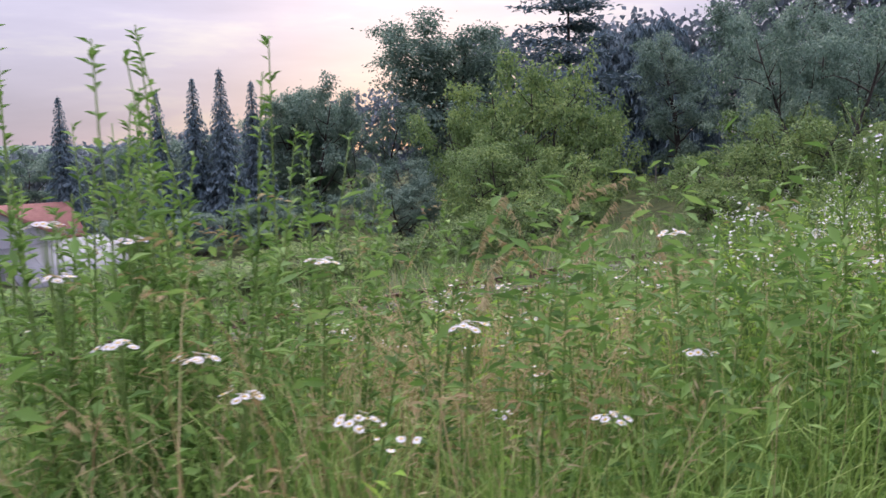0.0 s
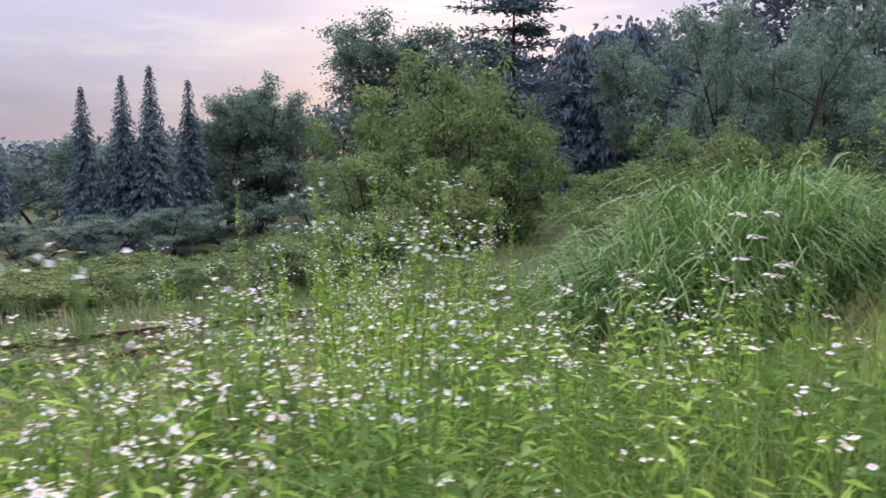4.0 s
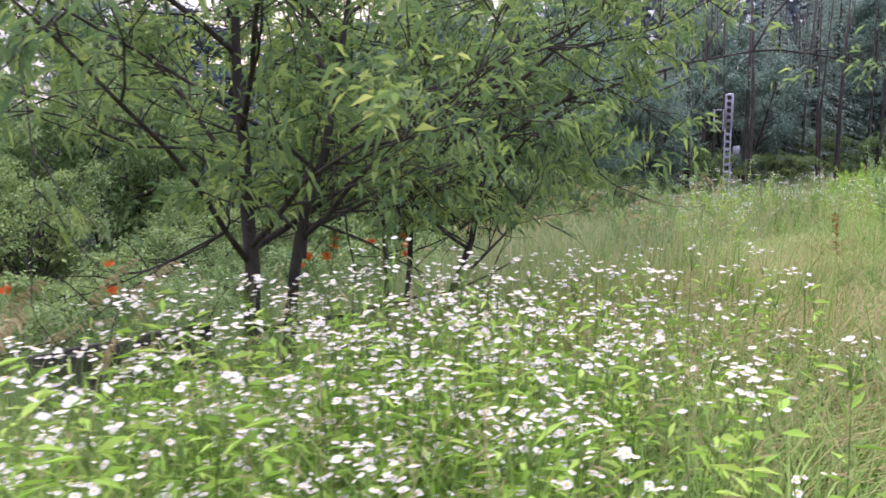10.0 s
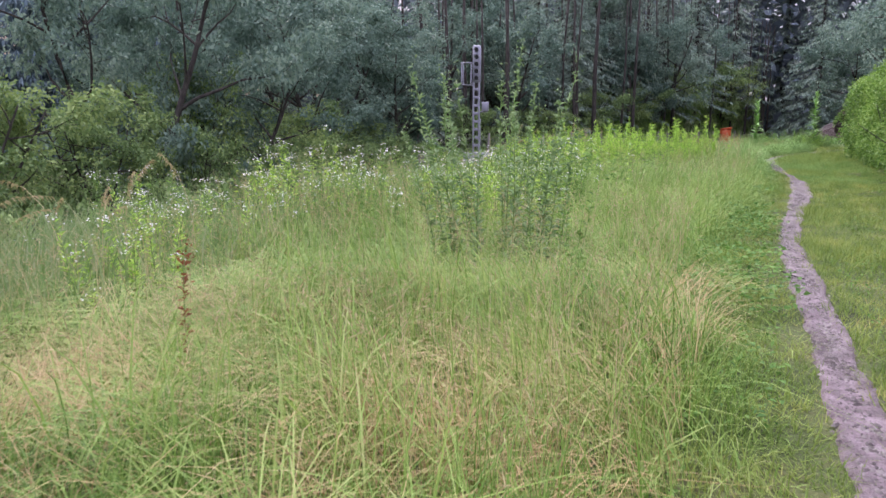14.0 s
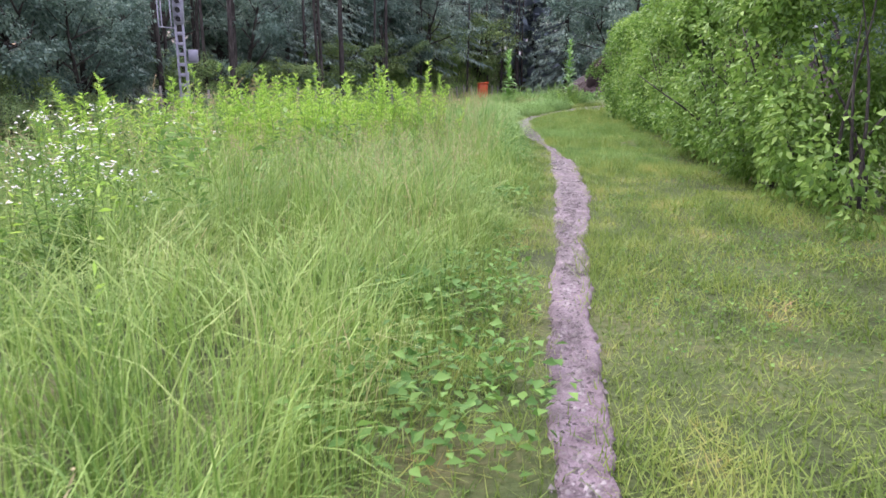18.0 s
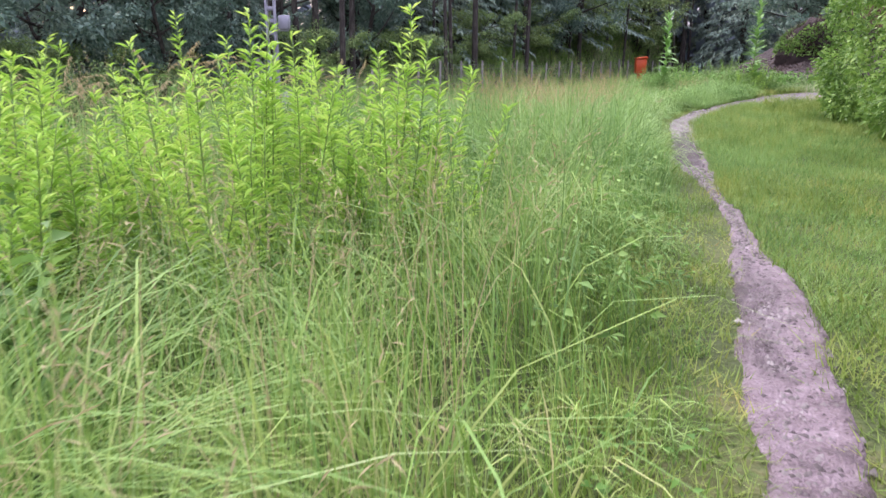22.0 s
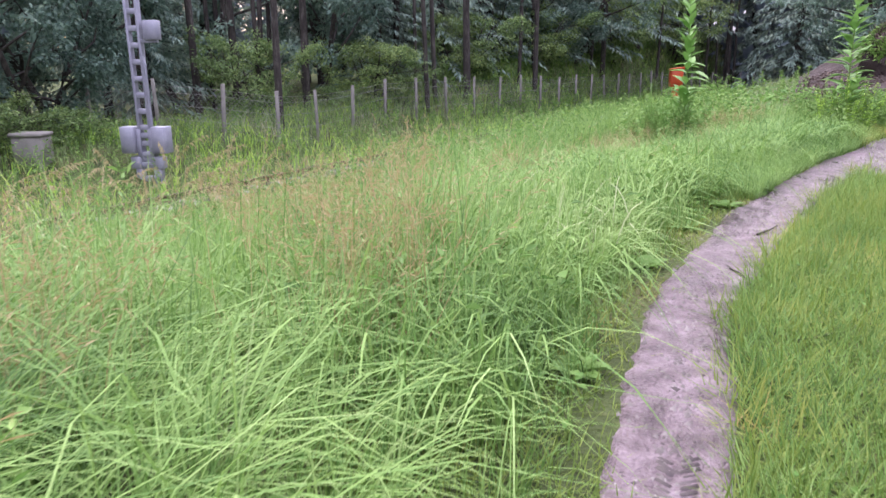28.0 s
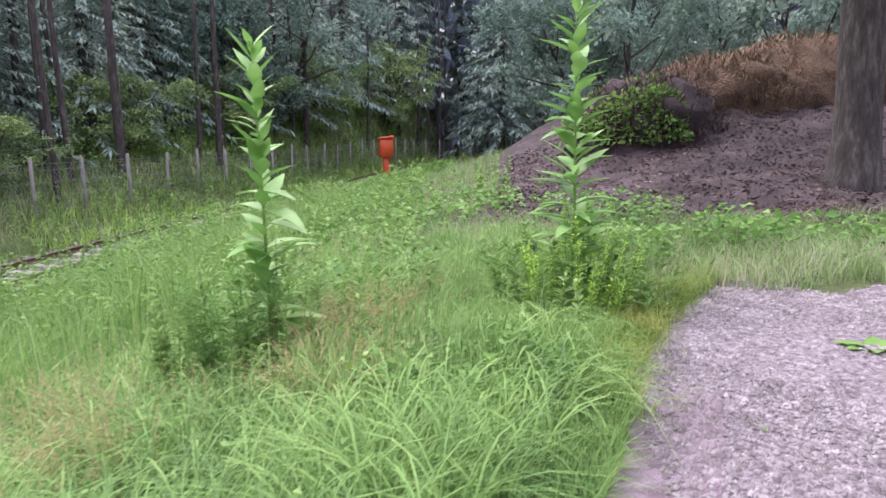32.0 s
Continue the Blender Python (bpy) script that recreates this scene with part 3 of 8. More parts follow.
def build_ground():
    xs = np.concatenate([np.linspace(-600, -80, 14), np.arange(-76, -24, 4.0), np.arange(-24, 8, 0.5), np.arange(8, 40, 4.0), np.linspace(44, 600, 14)])
    ys = np.concatenate([np.linspace(-600, -60, 12), np.arange(-56, -12, 4.0), np.arange(-12, 66, 0.6), np.arange(66, 120, 4.0), np.linspace(124, 700, 14)])
    X, Y = np.meshgrid(xs, ys, indexing="ij")
    Z = land(X, Y)
    far = smooth(95, 160, np.hypot(X + 8, Y - 25))
    Z = Z * (1 - far) + far * np.where(Y > 80, 2.0, -3.0)
    n, m = X.shape
    i, j = np.meshgrid(np.arange(n - 1), np.arange(m - 1), indexing="ij")
    k = i * m + j
    g = Geo().add(np.stack([X, Y, Z], -1), q=np.stack([k, k + m, k + m + 1, k + 1], -1))
    tagged(part("ground", g, M["ground"], smooth=True), "rough green meadow ground sloping down to a railway", "ground", kind="structure")


build_ground()


def path_half(y):
    """Half the width of the trodden path."""
    y = np.asarray(y, float)
    h = np.interp(y, [-10, 14, 16.7, 20, 24.2, 26.3, 27.5, 30.3, 31.3, 32.7, 33.8, 34.7, 35.4, 36.2, 38.9, 41, 44], [0.17, 0.165, 0.125, 0.125, 0.11, 0.13, 0.175, 0.175, 0.085, 0.05, 0.08, 0.19, 0.185, 0.15, 0.20, 0.24, 0.26])
    return h + 0.010 * np.sin(1.9 * y) + 0.008 * np.sin(4.3 * y + 1)


def path_z(x, y):
    """The path's surface: a shallow worn trough with small ruts."""
    u = (x - path_x(y)) / path_half(y)
    return 0.016 + 0.008 * np.minimum(u * u, 1.0) + 0.0014 * np.sin(9 * y + 3 * u) * np.sin(5 * y - 4 * u)


def build_path():
    ys = np.arange(-10, 45.6, 0.05)
    us = np.array([-1.0, -0.8, -0.5, -0.2, 0.1, 0.4, 0.7, 0.88, 1.0])
    c, h = path_x(ys), path_half(ys)
    jag = np.stack([0.02 * np.sin(7 * ys + 1) * np.sin(3.1 * ys) + rng.normal(0, 0.007, len(ys)), 0.02 * np.sin(5.7 * ys) * np.sin(2.3 * ys + 2) + rng.normal(0, 0.007, len(ys))], 1)
    lo, hi = c - h + np.minimum(jag[:, 0], 0.05), c + h + np.maximum(jag[:, 1], -0.05)
    X = lo[:, None] + (hi - lo)[:, None] * (us[None] + 1) / 2
    Y = np.repeat(ys[:, None], len(us), 1)
    Z = path_z(X, Y) + rng.normal(0, 0.002, X.shape)
    Z[:, 0] = Z[:, -1] = -0.012
    n, m = X.shape
    i, j = np.meshgrid(np.arange(n - 1), np.arange(m - 1), indexing="ij")
    k = i * m + j
    g = Geo().add(np.stack([X, Y, Z], -1), q=np.stack([k, k + 1, k + m + 1, k + m], -1))
    tagged(part("path", g, M["path"], smooth=True), "narrow wet trodden path of pale gravel and mud", "path", kind="structure")


build_path()


def build_gravel():
    """A gravelled yard where the path ends, with an uneven edge."""
    ys = np.arange(42.6, 48.3, 0.05)
    fs = np.concatenate([[0.0, 0.005], np.linspace(0.012, 0.55, 84), np.linspace(0.58, 1, 12)])
    rows = []
    for k, y in enumerate(ys):
        e = float(yard_edge(y)) + 0.06 * math.sin(4.1 * y) + 0.03 * math.sin(13 * y) + rng.uniform(-0.012, 0.012)
        end = min(1.0, (48.3 - y) / 0.3, (y - 42.5) / 0.3)
        rows.append([(e - 0.06, y, -0.01)] + [(e + f * (8.4 - e), y, (0.012 + 0.012 * min(1, 6 * f) + 0.007 * math.sin(3 * y + 9 * f) + rng.uniform(-0.008, 0.008)) * end) for f in fs])
    v = np.array(rows)
    n, m = v.shape[:2]
    i, j = np.meshgrid(np.arange(n - 1), np.arange(m - 1), indexing="ij")
    k = i * m + j
    g = Geo().add(v, q=np.stack([k, k + 1, k + m + 1, k + m], -1))
    tagged(part("gravel_yard", g, M["gravel"], smooth=True), "pale pinkish gravel yard with weeds at its edge", "gravel", kind="structure")


def build_mulch():
    """Dark mulched earth behind the gravel, rising to the heaps."""
    xs, ys = np.linspace(-0.2, 16, 150), np.linspace(49.6, 72, 180)
    X, Y = np.meshgrid(xs, ys, indexing="ij")
    edge = np.minimum(np.minimum((Y - 51.0 - 0.4 * np.sin(1.7 * X)) / 1.5, (X - 0.6 - 0.12 * (Y - 50) - 0.3 * np.sin(2 * Y)) / 1.2), (71 - Y) / 2)
    lumps = 0.04 * np.sin(3 * X + Y) * np.sin(2 * Y) + 0.03 * np.sin(7 * X - 3 * Y) * np.sin(6 * Y + X) + rng.normal(0, 0.012, X.shape)
    Z = land(X, Y) + 0.10 * np.clip(edge, -1, 1) + lumps * smooth(-0.5, 1, edge) + 1.7 * smooth(52, 62, Y) * smooth(2, 7, X)
    i, j = np.meshgrid(np.arange(149), np.arange(179), indexing="ij")
    k = i * 180 + j
    g = Geo().add(np.stack([X, Y, Z - 0.02], -1), q=np.stack([k, k + 180, k + 181, k + 1], -1))
    tagged(part("mulched_earth", g, M["dirt"], smooth=True), "dark bark mulch and bare earth under trees", "earth", kind="structure")


def mulch_z(x, y):
    return land(x, y) + 0.08 + 1.7 * smooth(52, 62, y) * smooth(2, 7, x)


build_gravel()
build_mulch()


def build_railway():
    top = thing("railway_track", "single railway track with rusty rails on stone ballast", "railway", (0, 0, 0))
    g = Geo()
    ys = np.arange(-40, 130, 2.0)
    prof = [(2.3, -0.45), (1.1, 0.0), (-2.6, 0.0), (-3.8, -0.45)]
    v = np.array([[(rail_x(y) + dx, y, -2.02 + dz) for dx, dz in prof] for y in ys])
    n = len(ys)
    i, j = np.meshgrid(np.arange(n - 1), np.arange(3), indexing="ij")
    k = i * 4 + j
    g.add(v, q=np.stack([k, k + 4, k + 5, k + 1], -1))
    part("ballast_bed", g, M["ballast"], top)
    for off in (0.0, -1.5):
        g = Geo()
        yy = np.arange(-40, 131, 2.0)
        sec = [(-0.07, 0), (0.07, 0), (0.07, 0.02), (0.015, 0.04), (0.015, 0.11), (0.036, 0.12), (0.036, 0.155), (-0.036, 0.155), (-0.036, 0.12), (-0.015, 0.11), (-0.015, 0.04), (-0.07, 0.02)]
        v = [[(float(rail_x(y)) + off + a, y, -1.94 + b) for a, b in sec] for y in yy]
        q = [(12 * r + a, 12 * r + 12 + a, 12 * r + 12 + (a + 1) % 12, 12 * r + (a + 1) % 12) for r in range(len(yy) - 1) for a in range(12)]
        g.add(v, q=q)
        part("rail", g, M["rail"], top)
    s = box(Geo(), -1.25, -0.12, -0.1, 1.25, 0.12, 0.06, 0.02).mesh("sleeper", M["concrete"])
    for y in np.arange(-14, 96, 0.7):
        ob = new("sleeper", s)
        ob.parent = top
        ob.matrix_local = pose(float(rail_x(y)) - 0.75, y, -2.0, 0, 0, -math.degrees(math.atan(float(rail_x(y + 0.5) - rail_x(y - 0.5)))))
    g = Geo()
    n = 9000
    y = rng.uniform(-14, 92, n)
    x = rail_x(y) + rng.uniform(-3.0, 1.9, n)
    p = np.stack([x, y, -2.0 + 0.0 * x - 0.37 * np.maximum(0, np.maximum(x - rail_x(y) - 1.1, rail_x(y) - 2.6 - x))], 1)
    leaves(g, p - (0, 0, 0.02), rng.normal(size=(n, 3)) + (0, 0, 0.6), rng.uniform(0.05, 0.11, n), rng.uniform(0.04, 0.09, n), droop=0.0)
    tagged(part("ballast_stones", g, M["pebble"]), "loose grey and brown ballast stones along the track", "stones", kind="stuff")


build_railway()


def build_signal():
    """Railway light signal: a mast of two channels joined by battens, with head, rail cage and boxes."""
    x, y = -14.35, 50.8
    z = float(land(x, y)) + 0.02
    top = thing("railway_signal", "tall grey steel railway signal mast with cabinets beside the track", "railway signal", (x, y, z), turn=12)
    H = 6.2
    for sx in (-1, 1):
        g = Geo()
        box(g, sx * 0.15 - 0.035, -0.09, 0.3, sx * 0.15 + 0.035, 0.09, H, 0.006)
        part("mast_channel", g, M["steel"], top)
    for k in range(14):
        zz = 0.55 + k * 0.42
        part("batten", box(Geo(), -0.15, -0.075, zz - 0.07, 0.15, 0.075, zz + 0.07, 0.004), M["steel"], top)
    part("plinth", box(Geo(), -0.40, -0.36, -0.75, 0.40, 0.36, -0.12, 0.03), M["concrete"], top, "low concrete footing")
    for sx in (-1, 1):
        part("foot_leg", box(Geo(), sx * 0.26 - 0.09, -0.11, -0.12, sx * 0.26 + 0.09, 0.11, 0.30, 0.008), M["steel"], top)
        part("foot_bracket", box(Geo(), sx * 0.31 - 0.14, -0.13, 0.30, sx * 0.31 + 0.14, 0.13, 0.62, 0.008), M["steel"], top)
        part("stiffener", box(Geo(), sx * 0.17 - 0.06, -0.12, 0.62, sx * 0.17 + 0.06, 0.12, 1.35, 0.006), M["steel"], top)
        cab = part("cabinet", box(Geo(), sx * 0.44 - 0.2, -0.22, 0.72, sx * 0.44 + 0.2, 0.18, 1.42, 0.02), M["steel"], top, "grey steel relay cabinet")
        part("cabinet_door", box(Geo(), sx * 0.44 - 0.16, -0.235, 0.77, sx * 0.44 + 0.16, -0.218, 1.37, 0.004), M["steel"], cab)
    for zz in (0.02, 0.40, 0.68, 1.18):
        part("cross_plate", box(Geo(), -0.2, -0.10, zz - 0.07, 0.2, 0.10, zz + 0.07, 0.004), M["steel"], top)
    arm = part("bracket", box(Geo(), 0.15, -0.05, 3.55, 0.62, 0.05, 3.62, 0.004), M["steel"], top)
    part("junction_box", box(Geo(), 0.30, -0.14, 3.62, 0.66, 0.14, 4.1, 0.015), M["steel"], top)
    cable = Geo()
    tube(cable, [(0.24, -0.1, 1.2 + 0.4 * i) for i in range(6)], 0.018, 5)
    part("cable_pipe", cable, M["steel"], top)
    head = part("signal_head", box(Geo(), -0.20, -0.14, 5.1, 0.24, 0.06, 7.0, 0.06), M["steel"], top, "grey signal head with five round lamps")
    for k in range(5):
        zz = 5.32 + k * 0.36
        hood = Geo()
        for a0 in range(8):
            a, b = np.pi * (-0.1 + 1.2 * a0 / 8), np.pi * (-0.1 + 1.2 * (a0 + 1) / 8)
            P = lambda an, yy: (0.02 + 0.13 * np.cos(an), yy, zz + 0.13 * np.sin(an))
            hood.add([P(a, -0.14), P(b, -0.14), P(b, -0.36), P(a, -0.36)], q=[(0, 1, 2, 3)])
        part("lamp_hood", hood, M["steel"], head)
        disc = Geo().add([(0.02, -0.15, zz)] + [(0.02 + 0.11 * np.cos(a), -0.148, zz + 0.11 * np.sin(a)) for a in np.linspace(0, 2 * np.pi, 13)[:-1]], t=[(0, 1 + (i + 1) % 12, 1 + i) for i in range(12)])
        part("lens", disc, M["lens"], head)
    cage = Geo()
    for p in (((-0.75, -0.3, 5.0), (-0.75, -0.3, 6.1)), ((-0.25, -0.3, 5.0), (-0.25, -0.3, 6.1)), ((-0.80, -0.3, 6.1), (-0.2, -0.3, 6.1)), ((-0.75, -0.3, 5.0), (-0.2, 0.0, 4.95)), ((-0.75, 0.25, 5.0), (-0.75, 0.25, 6.1)), ((-0.75, -0.3, 6.1), (-0.75, 0.25, 6.1)), ((-0.75, -0.3, 5.0), (-0.75, 0.25, 5.0))):
        tube(cage, p, 0.028, 5)
    part("service_cage", cage, M["steel"], top)


build_signal()


def build_fence():
    """Wire fence on slim concrete posts beyond the railway."""
    line = [(-44, 38), (-30, 47), (-20, 53), (-16.9, 54.6), (-14.1, 55.6), (-13.5, 59.6), (-12.7, 63.5), (-10.5, 70), (-7.8, 79), (-4.5, 91), (-1, 102), (6, 112), (14, 118)]
    L = np.array(line, float)
    seg = np.r_[0, np.cumsum(np.hypot(*np.diff(L, axis=0).T))]
    s = np.arange(0, seg[-1], 2.1)
    px, py = np.interp(s, seg, L[:, 0]), np.interp(s, seg, L[:, 1])
    top = thing("wire_fence", "wire mesh fence on pale concrete posts before the wood", "fence", (0, 0, 0))
    me = [box(Geo(), -0.055, -0.055, -0.4, 0.055, 0.055, 1.85, 0.012).mesh("fence_post", M["concrete"]) for _ in range(1)][0]
    for x, y in zip(px, py):
        ob = new("fence_post", me)
        ob.parent = top
        ob.matrix_local = pose(x, y, float(land(x, y)), rng.uniform(-2.5, 2.5), rng.uniform(-2.5, 2.5), rng.uniform(0, 40))
    z = land(px, py)
    g = Geo()
    for h in (0.15, 0.6, 1.05, 1.45, 1.65):
        tube(g, np.stack([px, py, z + h], 1), 0.006, 3)
    part("line_wire", g, M["wire"], top)
    g = Geo()
    m = 0.16
    for i in range(6, len(px) - 1):
        a, b = np.array([px[i], py[i], z[i] + 0.1]), np.array([px[i + 1], py[i + 1], z[i + 1] + 0.1])
        n = int(np.hypot(*(b - a)[:2]) / m)
        for k in range(-9, n):
            for sgn in (1, -1):
                f0, f1 = k / n, (k + 9) / n
                h0, h1 = (0, 1.5) if sgn > 0 else (1.5, 0)
                c0, c1 = max(f0, 0), min(f1, 1)
                if c1 <= c0:
                    continue
                P = lambda f: a + (b - a) * f + np.array([0, 0, h0 + (h1 - h0) * (f - f0) / (f1 - f0)])
                p, q = P(c0), P(c1)
                w = np.array([0, 0, 0.004])
                g.add([p - w, q - w, q + w, p + w], q=[(0, 1, 2, 3)])
    tagged(part("mesh_netting", g, M["wire"], top), kind="stuff")


build_fence()

# ---- trees ----


def limb_points(a, way, length, n=6, wander=0.12, rise=0.0):
    p, d, out = np.array(a, float), np.array(way, float) / np.linalg.norm(way), []
    for i in range(n):
        out.append(p.copy())
        d = d + rng.normal(0, wander, 3) + (0, 0, rise)
        d /= np.linalg.norm(d)
        p = p + d * length / (n - 1)
    return np.array(out)


def make_tree(name, label, height, spread, leaf_mat, leaf=0.22, count=5200, stems=1, low=0.25, narrow=1.0, category="tree", seed=0, clump=0.15):
    """A broad-leaved tree or shrub: tapered stems, limbs with side twigs, and leaves in clumps at the twigs' ends."""
    global rng
    rng = np.random.default_rng(seed + 100)
    top = thing(name, label, category)
    wood, tips = Geo(), []
    for s in range(stems):
        az = 6.283 * (s + rng.uniform(0, 0.6)) / stems
        lean = 0.06 if stems == 1 else 0.35
        b = (0, 0, -0.4) if stems == 1 else (0.25 * math.cos(az), 0.25 * math.sin(az), -0.3)
        tr = limb_points(b, (lean * math.cos(az), lean * math.sin(az), 1), height * 0.88, 9, 0.05)
        tube(wood, tr, np.linspace(0.024 * height / stems**0.5, 0.004 * height, 9), 8)
        k = max(8, int(26 / stems))
        for i in range(k):
            f = low + (0.98 - low) * (i + rng.uniform(0, 1)) / k
            p = np.array([np.interp(f * 8, range(9), tr[:, c]) for c in range(3)])
            a = 2.4 * i + rng.uniform(-0.5, 0.5)
            reach = spread * narrow * (0.30 + 0.80 * math.sin(math.pi * min(1, (f - low * 0.6) / (1.04 - low * 0.6))) ** 0.7) * rng.uniform(0.65, 1.1)
            lp = limb_points(p, (math.cos(a), math.sin(a), rng.uniform(0.10, 0.8)), reach, 6, 0.16, 0.03)
            tube(wood, lp, np.linspace(0.009 * height * (1.1 - f) + 0.01, 0.006, 6), 5)
            tips += [lp[4], lp[5]]
            for q in (2, 3, 3, 4, 5):
                tw = limb_points(lp[q], rng.normal(0, 1, 3) + (lp[-1] - lp[0]) / reach + (0, 0, 0.25), 0.30 * reach, 3, 0.2)
                tube(wood, tw, np.linspace(0.012, 0.004, 3), 3)
                tips.append(tw[-1])
    tips = np.array(tips)
    part("trunk", wood, M["bark"], top)
    g = Geo()
    size = rng.uniform(0.6, 1.25, len(tips))
    pick = rng.choice(len(tips), count, p=size**2 / (size**2).sum())
    r = spread * clump * size[pick] * rng.uniform(0, 1, count) ** 0.5 * (0.62 + rng.exponential(0.30, count))
    out = unit(rng.normal(size=(count, 3)) + (0, 0, 0.25))
    base = tips[pick] + out * r[:, None] * (1, 1, 0.66)
    base[:, 2] = np.maximum(base[:, 2], 0.15)
    way = out + rng.normal(0, 0.7, (count, 3)) - (0, 0, 0.3)
    face = out + unit(base - (0, 0, 0.5 * height)) * 0.4 + rng.normal(0, 0.55, (count, 3)) + (0, 0, 0.7)
    leaves(g, base, way, leaf * rng.uniform(0.6, 1.35, count), leaf * rng.uniform(0.4, 0.72, count), up=np.cross(way, np.cross(face, way)))
    part("crown", g, leaf_mat, top)
    return top


def make_conifer(name, label, height, radius, count=34, droop=0.35, seed=0, bare=0.04, card=0.5, shape=1.0, weep=False, fine=7, mat=None):
    """A conifer: straight trunk, whorls of drooping boughs with sprays of needles."""
    global rng
    rng = np.random.default_rng(seed + 300)
    top = thing(name, label, "conifer")
    wood, g = Geo(), Geo()
    tube(wood, [(0, 0, -0.4), (0, 0, height * 0.5), (0, 0, height)], [0.016 * height, 0.010 * height, 0.01], 8)
    base, way, ln, wd = [], [], [], []
    for i in range(count):
        f = bare + (1 - bare) * (i / count) ** 0.9
        z = f * height
        reach = radius * (1 - f) ** shape * rng.uniform(0.85, 1.15) + 0.06
        n = 6 if f < 0.8 else 4
        a0 = rng.uniform(0, 6.28)
        for k in range(n):
            a = a0 + 6.283 * k / n + rng.uniform(-0.25, 0.25)
            d = np.array([math.cos(a), math.sin(a), -droop * rng.uniform(0.6, 1.3)])
            d /= np.linalg.norm(d)
            tip = np.array([0, 0, z]) + d * reach
            tube(wood, [(0, 0, z), tip], [0.012 + 0.004 * reach, 0.004], 3, cap=False)
            m = max(3, int(fine * reach / radius + 2))
            for j in range(m):
                u = (j + rng.uniform(0.3, 1)) / m
                p = np.array([0, 0, z]) + d * reach * u
                for sd in (-1, 1, 0):
                    side = np.array([-math.sin(a), math.cos(a), 0]) * sd
                    base.append(p + rng.normal(0, 0.03, 3))
                    way.append((d * 0.7 + side * 0.9 + (0, 0, -1.1 if weep else -0.35)) + rng.normal(0, 0.2, 3))
                    ln.append(card * rng.uniform(0.6, 1.15) * (1.5 if weep else 0.35 + 0.65 * (1 - f)))
                    wd.append(card * (0.36 if fine < 10 else 0.20 if fine > 13 else 0.26) * rng.uniform(0.7, 1.2) * (1.0 if weep else 0.4 + 0.6 * (1 - f)))
    leaves(g, base, way, np.array(ln), np.array(wd))
    part("trunk", wood, M["bark"], top)
    part("crown", g, mat or M["needle"], top)
    return top


def make_pine(seed=3):
    """A tall pine with a bare upper stem and flat layers of needles."""
    global rng
    rng = np.random.default_rng(seed)
    top = thing("pine_tree", "tall dark pine with flat spreading layers of boughs", "pine")
    wood, g = Geo(), Geo()
    H = 17.0
    tube(wood, [(0, 0, -0.4), (0.1, 0, 8), (0.0, 0.1, H)], [0.30, 0.2, 0.05], 8)
    base, way, ln = [], [], []
    for z, r in ((16.7, 2.6), (15.9, 3.4), (14.8, 2.8), (13.6, 3.6), (12.4, 3.2), (11.0, 3.9), (9.6, 3.6), (8.2, 4.2), (6.6, 4.0), (5.2, 3.8)):
        for k in range(8):
            a = rng.uniform(0, 6.28)
            rr = r * rng.uniform(0.6, 1.05)
            d = np.array([math.cos(a), math.sin(a), rng.uniform(-0.05, 0.15)])
            lp = limb_points((0, 0, z - 0.5), d, rr, 5, 0.08)
            tube(wood, lp, np.linspace(0.06, 0.015, 5), 4)
            for q in (1, 2, 3, 4, 4):
                for _ in range(16):
                    base.append(lp[q] + rng.normal(0, 1, 3) * (0.45, 0.45, 0.12))
                    way.append(rng.normal(0, 1, 3) * (1, 1, 0.35) + d * 0.7)
                    ln.append(rng.uniform(0.3, 0.65))
    leaves(g, base, way, np.array(ln), np.array(ln) * 0.35)
    part("trunk", wood, M["bark"], top)
    part("crown", g, M["needle"], top)
    return top


def stand(ob, x, y, s=1.0, turn=0.0, copy=True, dz=0.0, stretch=1.0):
    """Sets a tree, or a copy of it, on the ground."""
    m = pose(x, y, float(land(x, y)) + dz, 0, 0, turn) @ Matrix.Diagonal((s, s, s * stretch, 1))
    o = copy_thing(ob, m) if copy else ob
    o.matrix_basis = m
    return o


spruce = make_conifer("spruce_tree", "dark pointed spruce in a row against the evening sky", 11.0, 2.3, 60, 0.6, 1, card=0.50, shape=0.9, fine=9)
for i, (x, y, ztop) in enumerate(((-66.3, 10.2, 6.4), (-59.2, 14.7, 6.5), (-58.2, 17.1, 7.4), (-56.6, 18.5, 8.0), (-57.9, 21.8, 7.4))):
    h = ztop - float(land(x, y))
    o = stand(spruce, x, y, h / 11.0, 40 * i, copy=i > 0)
    tagged(o, group="row of spruces")

broad_a = make_tree("broadleaf_tree", "tall dark broad-leaved tree against the evening sky", 17, 4.6, M["dark_leaf"], 0.25, 20000, 1, 0.16, seed=1, clump=0.21)
broad_b = make_tree("broadleaf_tree", "rounded dark green broad-leaved tree behind the railway", 12, 4.6, M["dark_leaf"], 0.24, 15000, 2, 0.14, seed=2)
shrub_a = make_tree("shrub", "spreading light green shrub beside the railway", 6.0, 2.9, M["shrub_leaf"], 0.17, 13000, 5, 0.08, category="shrub", seed=3, clump=0.17)
shrub_b = make_tree("shrub", "dense green bush at the foot of the bank", 3.2, 2.0, M["shrub_leaf"], 0.13, 9000, 6, 0.04, category="shrub", seed=4, clump=0.18)
spruce_b = make_conifer("spruce_tree", "dark broad spruce at the edge of the wood", 15.0, 3.6, 40, 0.35, 5, card=0.50, fine=16, bare=0.10, mat=M["lightened_needle"])
